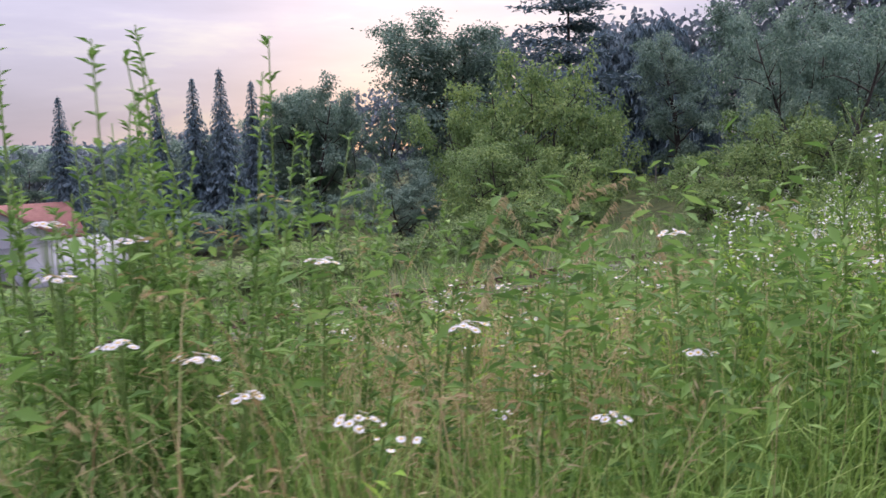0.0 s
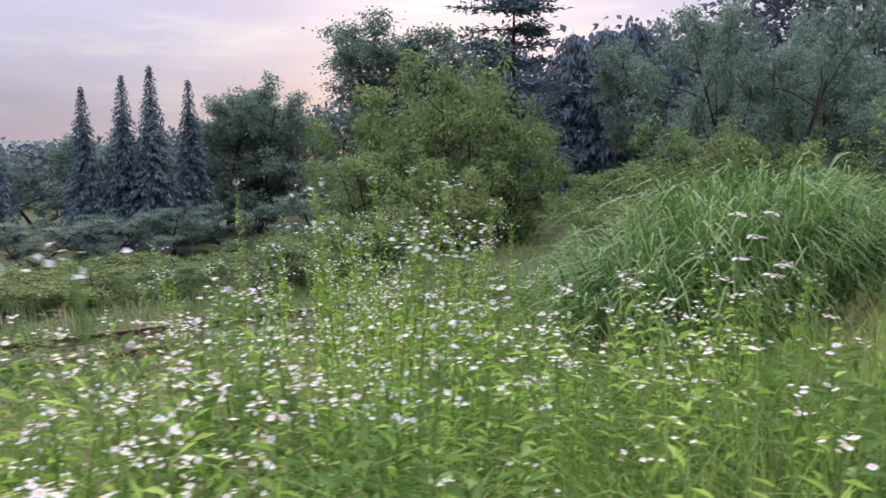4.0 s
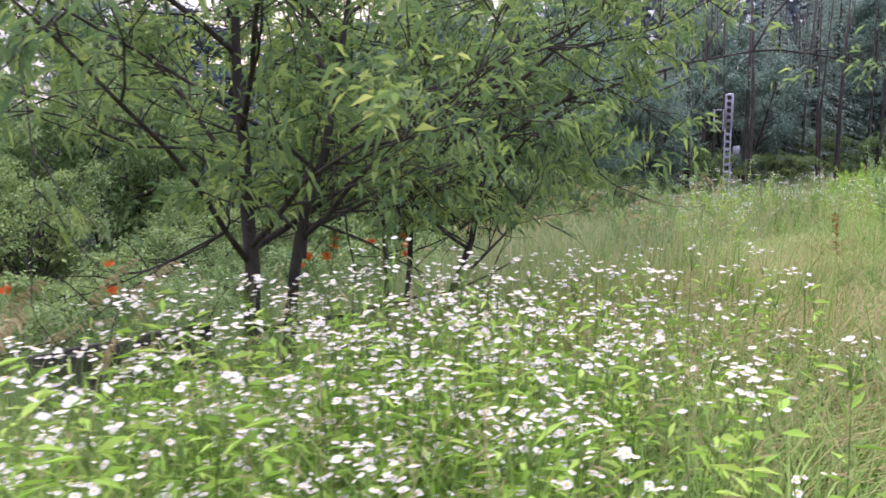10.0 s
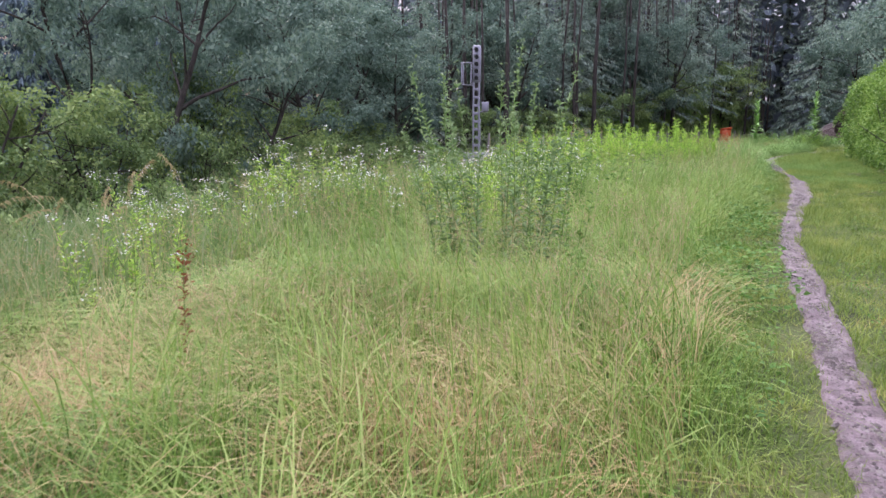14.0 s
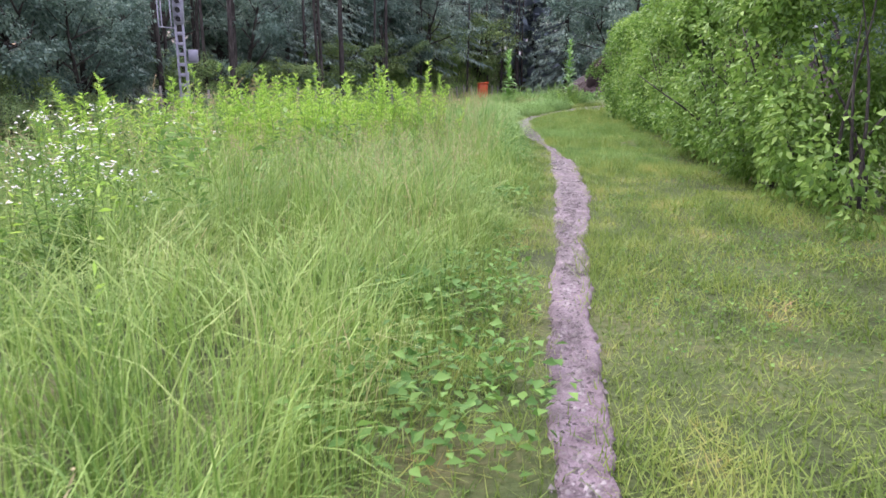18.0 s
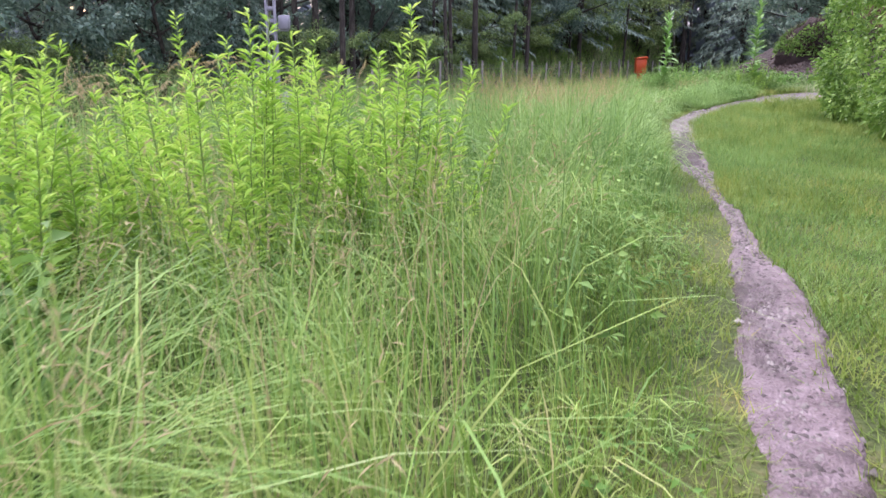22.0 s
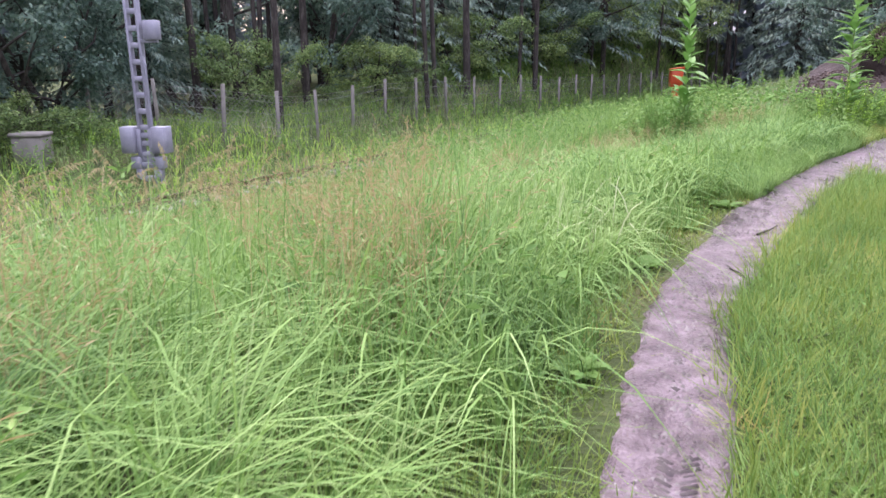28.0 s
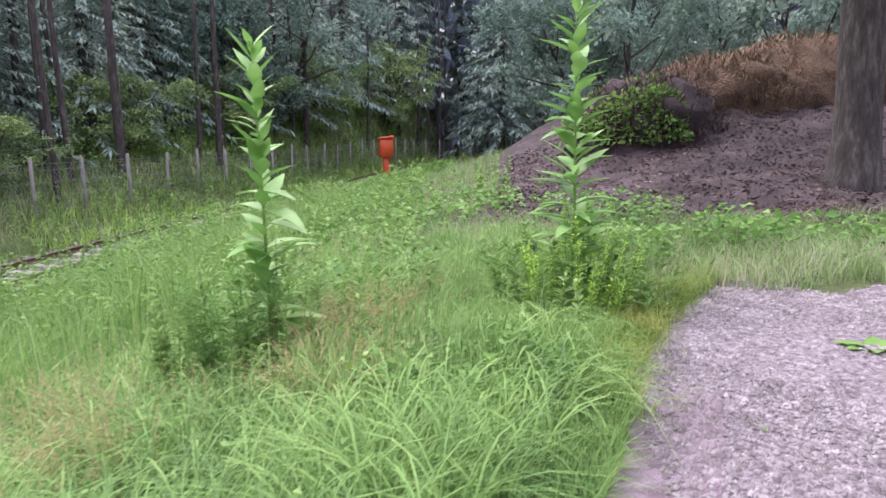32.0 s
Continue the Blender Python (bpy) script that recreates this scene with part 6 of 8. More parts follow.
def sow_meadow():
    g = Geo()
    tx, ty, td = meadow_points(24000, -9, 50.5, 0.30, 5.2, 1.15)
    flow = 2.2 + 2.0 * np.sin(0.8 * tx + 0.5 * ty) + 1.1 * np.sin(2.3 * tx - 1.9 * ty) + rng.normal(0, 0.7, len(tx))
    lie = rng.uniform(0, 1, len(tx)) ** 2 * 0.5 + 1.1 * smooth(0.42, 0.66, wave(tx, ty, 0.95, 4.0)) * smooth(9.5, 12.5, ty) * (1 - smooth(19, 22, ty)) + 0.25 * smooth(0.5, 0.8, wave(tx, ty, 1.1, 2.0))
    grown = rng.uniform(0.55, 1.25, len(tx)) * (0.8 + 0.4 * wave(tx, ty, 5.3, 1.2))
    i = np.repeat(np.arange(len(tx)), 10)
    x, y = tx[i] + rng.normal(0, 0.055, len(i)), ty[i] + rng.normal(0, 0.055, len(i))
    d = path_x(y) - x
    k = clear_of(x, y, (-7.85, 5.75, 0.9, 1.9)) & (d > path_half(y) + 0.10) & ~in_yard(x, y)
    x, y, d, i = x[k], y[k], d[k], i[k]
    h = tall(x, y, d) * grown[i] * rng.uniform(0.6, 1.25, len(x))
    lean = lie[i] + rng.uniform(0.05, 1.0, len(x)) ** 1.5
    az = flow[i] + rng.normal(0, 1.0, len(x)) * (1.25 - 0.7 * np.minimum(lie[i], 1.2))
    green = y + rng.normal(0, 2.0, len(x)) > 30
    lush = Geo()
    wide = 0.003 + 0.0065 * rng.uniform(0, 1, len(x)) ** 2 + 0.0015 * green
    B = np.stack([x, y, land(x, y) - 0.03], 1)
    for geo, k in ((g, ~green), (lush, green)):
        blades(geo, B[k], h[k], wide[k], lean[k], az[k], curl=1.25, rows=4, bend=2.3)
    for cx, cy, n, r, hh in ((-4.75, 8.3, 700, 0.45, 1.0), (-4.3, 7.9, 400, 0.35, 0.8), (-2.3, 36.4, 500, 0.5, 0.75), (-2.9, 35.6, 600, 0.6, 0.8), (-1.8, 35.4, 400, 0.4, 0.7), (-2.2, 27.6, 500, 0.6, 0.9), (-1.7, 26.4, 400, 0.4, 0.8), (-1.6, 44.2, 500, 0.5, 0.6), (-0.6, 44.0, 500, 0.5, 0.55), (0.3, 44.4, 400, 0.4, 0.55)):
        a, q = rng.uniform(0, 6.283, n), r * np.sqrt(rng.uniform(0, 1, n))
        x, y = cx + q * np.cos(a), cy + q * np.sin(a)
        blades(lush if cy > 20 else g, np.stack([x, y, land(x, y) - 0.03], 1), hh * rng.uniform(0.6, 1.2, n), rng.uniform(0.005, 0.010, n), rng.uniform(0.4, 1.3, n), a + rng.normal(0, 0.8, n), rows=5)
    # broad arching blades
    n = 11000
    y = rng.uniform(32.5, 46.5, n)
    x = path_x(y) - path_half(y) - 0.25 - 4.3 * rng.uniform(0, 1, n) ** 1.3
    k = (wave(x, y, 1.4, 2.7) > 0.34) & ~in_yard(x, y, 0.1)
    x, y = x[k], y[k]
    n = len(x)
    blades(lush, np.stack([x, y, land(x, y) - 0.03], 1), rng.uniform(0.4, 0.85, n), rng.uniform(0.007, 0.014, n), rng.uniform(0.5, 1.1, n), 2.0 * np.sin(0.9 * x + 1.3 * y) + rng.normal(0, 1.0, n), curl=2.0, rows=6, bend=2.0)
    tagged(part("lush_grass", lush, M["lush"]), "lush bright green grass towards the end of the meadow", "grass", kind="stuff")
    tagged(part("meadow_grass", g, M["grass"]), "tall unmown meadow grass bending in all directions", "grass", kind="stuff")
    g = Geo()
    x, y, d = meadow_points(120000, -12, 60, 4.3, 15.5)
    k = clear_of(x, y, (-7.85, 5.75, 0.9, 1.9)) & (x > rail_x(y) + 0.25) & ~((y > 50) & (d < 2.5))
    x, y, d = x[k], y[k], d[k]
    h = (0.42 + 0.34 * wave(x, y, 0.8, 1) + 0.30 * smooth(3, 9, y) + 0.18 * smooth(28, 34, y)) * rng.uniform(0.5, 1.3, len(x)) * (1 + 0.8 * smooth(4, 9, y) * (1 - smooth(36, 42, y)) * (1 - smooth(1.5, 4.5, x - rail_x(y))))
    B, wide, lean, az = np.stack([x, y, land(x, y) - 0.03], 1), rng.uniform(0.009, 0.018, len(x)), rng.uniform(0.15, 0.8, len(x)), rng.uniform(0, 6.283, len(x))
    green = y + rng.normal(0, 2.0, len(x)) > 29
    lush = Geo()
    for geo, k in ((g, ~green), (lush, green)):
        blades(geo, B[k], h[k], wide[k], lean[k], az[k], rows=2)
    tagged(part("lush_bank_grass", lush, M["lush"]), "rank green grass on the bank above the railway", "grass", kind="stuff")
    tagged(part("bank_grass", g, M["grass_far"]), "rough grass on the railway bank", "grass", kind="stuff")
    g = Geo()
    n = 46000
    y = rng.uniform(-14, 112, n)
    x = rail_x(y) - 3.0 - rng.uniform(0, 8, n)
    h = rng.uniform(0.25, 0.7, n) * (1 + 0.5 * smooth(50, 60, y))
    blades(g, np.stack([x, y, land(x, y) - 0.03], 1), h, rng.uniform(0.014, 0.03, n) * (1 + 0.6 * smooth(60, 80, y)), rng.uniform(0.2, 0.9, n), rng.uniform(0, 6.283, n), rows=2)
    n = 16000
    x, y = rng.uniform(-9, 4.5, n), rng.uniform(49, 84, n)
    k = (x > rail_x(y) + 1.6) & (x < 0.8 + 0.12 * (y - 50))
    x, y = x[k], y[k]
    blades(g, np.stack([x, y, land(x, y) - 0.03], 1), rng.uniform(0.2, 0.6, len(x)), rng.uniform(0.012, 0.022, len(x)), rng.uniform(0.2, 0.9, len(x)), rng.uniform(0, 6.283, len(x)), rows=2)
    n = 26000
    x, y = rng.uniform(0.4, 9.5, n), rng.uniform(47.6, 51.6, n)
    k = ~(in_yard(x, y) & (y < 47.75 + 0.1 * np.sin(5 * x)))
    x, y = x[k], y[k]
    blades(g, np.stack([x, y, land(x, y) - 0.03], 1), rng.uniform(0.12, 0.4, len(x)), rng.uniform(0.006, 0.014, len(x)), rng.uniform(0.2, 0.9, len(x)), rng.uniform(0, 6.283, len(x)), rows=2)
    n = 10000
    y = rng.uniform(45, 80, n)
    x = rail_x(y) + rng.uniform(1.6, 4.8, n)
    blades(g, np.stack([x, y, land(x, y) - 0.03], 1), rng.uniform(0.7, 1.35, n) * smooth(49, 56, y) * (1 - 0.45 * smooth(64, 72, y)), rng.uniform(0.010, 0.020, n), rng.uniform(0.2, 0.9, n), rng.uniform(0, 6.283, n), rows=3)
    tagged(part("wayside_grass", g, M["grass_far"]), "green grass beyond the rails and along the wood", "grass", kind="stuff")


def sow_lawn():
    g = Geo()
    n = 270000
    y = rng.uniform(9, 44.4, n)
    d = -0.03 - 3.7 * rng.uniform(0, 1, n) ** 1.25
    x = path_x(y) - d
    edge = path_half(y) + 0.05 * np.sin(6 * y) * np.sin(2.3 * y) + rng.uniform(-0.07, 0.04, n)
    bare = smooth(0.74, 0.9, wave(x, y, 2.3, 0.7))
    k = (-d > edge) & ~in_yard(x, y, -0.08) & ~((x > 2.5) & (y > 24.5) & (y < 40.5)) & (rng.uniform(0, 1, n) > 0.4 * bare)
    x, y = x[k], y[k]
    h = (0.06 + 0.10 * wave(x, y, 1.7, 3) ** 1.5 + 0.08 * smooth(34, 38, y)) * rng.uniform(0.4, 1.4, len(x))
    blades(g, np.stack([x, y, land(x, y) - 0.01], 1), h, rng.uniform(0.005, 0.011, len(x)), rng.uniform(0.2, 1.5, len(x)), rng.uniform(0, 6.283, len(x)), rows=1)
    # the trodden verge on the left of the path
    n = 120000
    y = rng.uniform(-9, 44.2, n)
    d = 0.02 + 0.95 * rng.uniform(0, 1, n)
    x = path_x(y) - d
    k = (d > path_half(y) + 0.05 * np.sin(5 * y + 1) * np.sin(1.9 * y) + rng.uniform(-0.07, 0.04, n)) & ~in_yard(x, y, -0.08) & (rng.uniform(0, 1, n) > 0.7 * smooth(0.66, 0.85, wave(x, y, 3.1, 1.9)))
    x, y, d = x[k], y[k], d[k]
    blades(g, np.stack([x, y, land(x, y) - 0.01], 1), rng.uniform(0.04, 0.15, len(x)) * (0.6 + 0.9 * d), rng.uniform(0.005, 0.010, len(x)), rng.uniform(0.2, 1.5, len(x)), rng.uniform(0, 6.283, len(x)), rows=1)
    n = 7000
    x, y = rng.uniform(1.3, 4.5, n), rng.uniform(41.0, 42.95, n)
    blades(g, np.stack([x, y, land(x, y) - 0.01], 1), rng.uniform(0.15, 0.42, n), rng.uniform(0.005, 0.010, n), rng.uniform(0.2, 1.0, n), rng.uniform(0, 6.283, n), rows=2)
    # tufts that lean over the edge of the gravel
    n = 4500
    y = rng.uniform(45.2, 48.3, n)
    x = yard_edge(y) - 0.16 + rng.normal(0, 0.10, n)
    blades(g, np.stack([x, y, land(x, y) - 0.01], 1), rng.uniform(0.08, 0.3, n), rng.uniform(0.005, 0.010, n), rng.uniform(0.2, 1.3, n), rng.uniform(0, 6.283, n), rows=2)
    soft = Geo()
    n = 70000
    y = rng.uniform(30, 43.2, n)
    d = path_half(y) + rng.uniform(-0.03, 0.06, n) + 1.9 * rng.uniform(0, 1, n) ** 1.2
    x = path_x(y) + d
    k = ~in_yard(x, y, -0.05)
    x, y = x[k], y[k]
    blades(soft, np.stack([x, y, land(x, y) - 0.01], 1), rng.uniform(0.05, 0.16, len(x)) * (0.7 + 0.5 * smooth(33, 36, y)), rng.uniform(0.004, 0.009, len(x)), rng.uniform(0.2, 1.2, len(x)), rng.uniform(0, 6.283, len(x)), rows=1)
    n = 16000
    y = rng.uniform(41.5, 48.4, n)
    x = np.minimum(yard_edge(y), path_x(y) - path_half(y)) - 0.9 * rng.uniform(0, 1, n) ** 1.5 + 0.02
    blades(soft, np.stack([x, y, land(x, y) - 0.01], 1), rng.uniform(0.08, 0.32, n), rng.uniform(0.005, 0.009, n), rng.uniform(0.2, 1.2, n), rng.uniform(0, 6.283, n), rows=2)
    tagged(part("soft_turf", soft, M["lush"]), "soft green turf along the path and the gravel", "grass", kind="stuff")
    tagged(part("lawn_grass", g, M["lawn"]), "short trodden grass beside the path", "grass", kind="stuff")


def sow_seed_heads():
    """Flowering grass stems with feathery heads, pale over most of the meadow and reddish in drifts."""
    for name, mat, lab, n, pick in (("seed_grass", M["seed"], "pale flowering grass stems standing above the meadow", 6500, None), ("reddish_seed_grass", M["rust"], "drifts of reddish feathery seed grass", 2800, "rust")):
        x, y, d = meadow_points(n * 2, -9, 50, 0.9, 7.0, 1.2)
        w = wave(x, y, 0.62, 1.7 if pick else 0.3)
        k = (w > (0.72 if pick else 0.35)) & clear_of(x, y, (-7.85, 5.75, 1.0, 2.0))
        if pick:
            k &= (y > 14) & (y < 22) & (rng.uniform(0, 1, len(x)) < 0.5)
        else:
            k &= (y < 30) | (rng.uniform(0, 1, len(x)) < 0.16)
        x, y, d = x[k][:n], y[k][:n], d[k][:n]
        if pick:
            c = np.array([(-2.5, 35.3), (-2.2, 36.0), (-1.55, 35.7), (-1.45, 37.8), (-1.6, 38.3), (-1.8, 46.0), (-1.25, 45.0), (-0.05, 46.5), (-2.75, 39.3), (-2.0, 42.0), (-2.3, 37.0)])
            i = rng.integers(0, len(c), 1500)
            x, y = np.r_[x, c[i, 0] + rng.normal(0, 0.22, 1500)], np.r_[y, c[i, 1] + rng.normal(0, 0.22, 1500)]
            d = path_x(y) - x
            k = ~in_yard(x, y, 0.1) & (d > 0.8)
            x, y, d = x[k], y[k], d[k]
        else:
            yn = rng.uniform(31, 46, 700)
            dn = rng.uniform(4.2, 8.0, 700)
            x, y, d = np.r_[x, path_x(yn) - dn], np.r_[y, yn], np.r_[d, dn]
        m = len(x)
        h = tall(x, y, d) * rng.uniform(1.0, 1.45, m)
        if not pick:
            h[-700:] = rng.uniform(0.8, 1.2, 700) + 0.16 * np.clip(d[-700:] - 4.2, 0, 4)
        az, lean = rng.uniform(0, 6.283, m), rng.uniform(0.1, 0.5, m)
        z = land(x, y)
        g = Geo()
        B = np.stack([x, y, z - 0.02], 1)
        blades(g, B, h, 0.0035 + 0.002 * (d > 4.2), lean, az, rows=3)
        tip = B + np.stack([np.cos(az) * lean * h, np.sin(az) * lean * h, h * (1 - 0.42 * lean)], 1)
        dirn = unit(np.stack([np.cos(az) * lean * 1.4, np.sin(az) * lean * 1.4, 1 - 1.2 * lean], 1))
        r = 7
        f = np.tile(np.linspace(0, 1, r), m)
        P = np.repeat(tip, r, 0) - np.repeat(dirn, r, 0) * (0.16 * f)[:, None]
        way = np.repeat(dirn, r, 0) + rng.normal(0, 0.55, (m * r, 3))
        leaves(g, P, way, 0.025 + 0.03 * f, 0.0045, droop=0.1)
        tagged(part(name, g, mat), lab, "grass", kind="stuff")


def sow_straw():
    """Tufts of dead grass and lodged straw."""
    g = Geo()
    for cx, cy, n, r, h in ((-6.6, 6.9, 1100, 0.55, 0.75), (-6.0, 7.7, 700, 0.4, 0.8), (-6.9, 3.3, 700, 0.7, 0.4), (-8.7, -3.0, 500, 0.7, 0.75), (-8.0, -3.7, 250, 0.6, 0.6), (-9.4, -1.9, 900, 0.6, 0.6), (-4.7, 8.3, 500, 0.5, 0.7), (-5.9, 8.9, 500, 0.35, 0.85), (-4.1, 7.2, 500, 0.5, 0.5), (-2.6, 15.2, 500, 0.5, 0.35), (-1.5, 18.6, 220, 0.4, 0.3), (-2.1, 14.2, 500, 0.5, 0.35), (-9.6, 47.0, 700, 1.0, 0.5), (-9.0, 49.5, 600, 1.0, 0.5), (-8.6, -4.9, 260, 0.4, 0.95), (-9.3, -4.5, 420, 0.5, 1.1), (-8.9, -5.7, 260, 0.4, 0.9), (-3.0, 14.6, 450, 0.7, 0.45), (-2.0, 16.2, 450, 0.5, 0.45), (-2.7, 45.3, 350, 0.5, 0.4), (-0.1, 45.9, 250, 0.35, 0.4), (-1.7, 19.6, 240, 0.4, 0.4), (-5.5, 4.3, 420, 0.6, 0.5), (-4.9, 5.2, 380, 0.6, 0.5), (-6.2, 4.9, 600, 0.6, 0.55), (-6.0, 6.0, 420, 0.5, 0.6), (-5.4, 3.2, 320, 0.5, 0.4), (-4.6, 6.3, 320, 0.6, 0.5), (-2.5, 35.4, 200, 0.3, 0.35), (-1.55, 38.1, 220, 0.3, 0.35)):
        a, q = rng.uniform(0, 6.283, n), r * np.sqrt(rng.uniform(0, 1, n))
        x, y = cx + q * np.cos(a), cy + q * np.sin(a)
        blades(g, np.stack([x, y, land(x, y) - 0.02], 1), h * rng.uniform(0.6, 1.25, n), rng.uniform(0.004, 0.008, n), rng.uniform(0.3, 1.4, n), a + rng.normal(0, 0.9, n), rows=3)
    x, y, d = meadow_points(8000, -9, 46, 0.8, 6.0)
    k = (wave(x, y, 1.1, 5) > 0.66) & (y < 31)
    x, y = x[k], y[k]
    blades(g, np.stack([x, y, land(x, y)], 1), rng.uniform(0.3, 0.6, len(x)), 0.005, rng.uniform(0.5, 1.5, len(x)), rng.uniform(0, 6.28, len(x)), rows=3)
    x, y, d = meadow_points(13000, 11.0, 19, 0.7, 5.5)
    k = wave(x, y, 0.75, 4.0) + rng.normal(0, 0.12, len(x)) > 0.46
    x, y = x[k], y[k]
    m = len(x)
    blades(g, np.stack([x, y, land(x, y) + 0.03], 1), rng.uniform(0.35, 0.7, m), 0.0045, rng.uniform(0.6, 1.7, m), 2.2 + 2.2 * np.sin(0.9 * x + 0.6 * y) + rng.normal(0, 0.6, m), rows=3)
    tagged(part("dry_grass", g, M["straw"]), "tufts of straw-coloured dead grass", "dry grass", kind="stuff")


def sow_flowers():
    """Fleabane: branching stems with clusters of small white daisies."""
    spots = []
    for cx, cy, n, rx, ry in ((-7.2, -3.2, 240, 1.6, 2.0), (-6.6, -0.3, 420, 1.5, 1.8), (-6.9, 2.2, 130, 1.2, 1.0), (-7.9, 1.0, 160, 1.5, 1.4), (-5.6, 4.6, 70, 0.8, 0.8), (-6.0, 7.0, 130, 0.5, 0.7), (-4.95, 5.7, 50, 0.3, 0.4), (-6.9, 9.2, 60, 0.7, 0.6), (-4.0, 10.4, 460, 0.9, 1.0), (-4.6, 12.0, 120, 0.8, 0.7), (-4.3, 9.3, 110, 0.7, 0.6), (-3.6, 12.1, 110, 0.6, 0.5), (-5.6, 8.2, 60, 0.5, 0.5), (-5.0, 23.6, 150, 1.8, 1.6), (-6.6, 21.6, 130, 1.6, 1.4), (-4.2, 25.7, 90, 1.0, 0.9), (-9.0, -5.2, 90, 1.0, 1.0), (-3.7, 10.4, 320, 0.7, 0.7), (-4.6, 10.4, 120, 0.7, 0.9), (-6.3, -3.4, 200, 0.7, 0.9)):
        for _ in range(n):
            spots.append((cx + rx * rng.normal() * 0.55, cy + ry * rng.normal() * 0.55))
    S = np.array(spots)
    S = S[rng.uniform(0, 1, len(S)) < 0.60]
    d = path_x(S[:, 1]) - S[:, 0]
    S = S[(d > 0.75) & ((S[:, 1] < 13.0) | (S[:, 1] > 17)) & clear_of(S[:, 0], S[:, 1], (-7.85, 5.75, 0.9, 1.9))]
    m = len(S)
    z = land(S[:, 0], S[:, 1])
    d = path_x(S[:, 1]) - S[:, 0]
    h = rng.uniform(0.5, 1.02, m) * (0.85 + 0.2 * smooth(1, 2.5, d))
    az, lean = rng.uniform(0, 6.283, m), rng.uniform(0.03, 0.25, m)
    B = np.stack([S[:, 0], S[:, 1], z - 0.02], 1)
    st, lf, pet, eye = Geo(), Geo(), Geo(), Geo()
    blades(st, B, h, 0.006, lean, az, rows=3)
    tip = B + np.stack([np.cos(az) * lean * h, np.sin(az) * lean * h, h * (1 - 0.42 * lean)], 1)
    k = 15
    f = np.tile(np.linspace(0.1, 0.9, k), m)
    P = np.repeat(B, k, 0) + (np.repeat(tip - B, k, 0)) * f[:, None]
    leaves(lf, P, np.concatenate([rng.normal(size=(m * k, 2)), rng.uniform(0.1, 0.9, (m * k, 1))], 1), rng.uniform(0.05, 0.10, m * k), rng.uniform(0.012, 0.022, m * k))
    k = 6
    T = np.repeat(tip, k, 0)
    C = T + rng.normal(0, 1, (m * k, 3)) * (0.030, 0.030, 0.009) + np.repeat(rng.normal(0, 0.02, (m * k // 3, 3)), 3, 0) * (1, 1, 0.4)
    W = C - (T - (0, 0, 0.12))
    blades(st, T - (0, 0, 0.12), np.linalg.norm(W, axis=1), 0.004, np.clip(np.hypot(W[:, 0], W[:, 1]) / np.linalg.norm(W, axis=1), 0, 1), np.arctan2(W[:, 1], W[:, 0]), curl=0.0, rows=1)
    n = len(C)
    up = unit(rng.normal(0, 0.28, (n, 3)) + (0, 0, 1))
    a = unit(np.cross(up, rng.normal(size=(n, 3))))
    b = np.cross(up, a)
    R = rng.uniform(0.007, 0.0135, n)
    s = 8
    ang = np.arange(s) * 2 * np.pi / s
    ring = C[:, None] + R[:, None, None] * (a[:, None] * np.cos(ang)[None, :, None] + b[:, None] * np.sin(ang)[None, :, None]) * np.where(np.arange(s) % 2, 1.0, 0.82)[None, :, None] + up[:, None] * 0.001
    v = np.concatenate([(C - up * 0.002)[:, None], ring], 1)
    q = (s + 1) * np.arange(n)[:, None, None]
    t = q + np.array([(0, 1 + i, 1 + (i + 1) % s) for i in range(s)])[None]
    pet.add(v.reshape(-1, 3), t=t.reshape(-1, 3))
    ring = C[:, None] + 0.36 * R[:, None, None] * (a[:, None] * np.cos(ang[::2])[None, :, None] + b[:, None] * np.sin(ang[::2])[None, :, None]) + up[:, None] * 0.003
    v = np.concatenate([(C + up * 0.005)[:, None], ring], 1)
    t = 5 * np.arange(n)[:, None, None] + np.array([(0, 1 + i, 1 + (i + 1) % 4) for i in range(4)])[None]
    eye.add(v.reshape(-1, 3), t=t.reshape(-1, 3))
    tagged(part("fleabane_stems", st, M["stem"]), "thin green stems of wild fleabane", "flowers", kind="stuff")
    tagged(part("fleabane_leaves", lf, M["bright"]), "small narrow leaves of wild fleabane", "flowers", kind="stuff")
    tagged(part("fleabane_flowers", pet, M["white"]), "thousands of small white and lilac daisy flowers", "flowers", kind="stuff")
    tagged(part("fleabane_discs", eye, M["yellow"]), "yellow centres of small daisies", "flowers", kind="stuff")


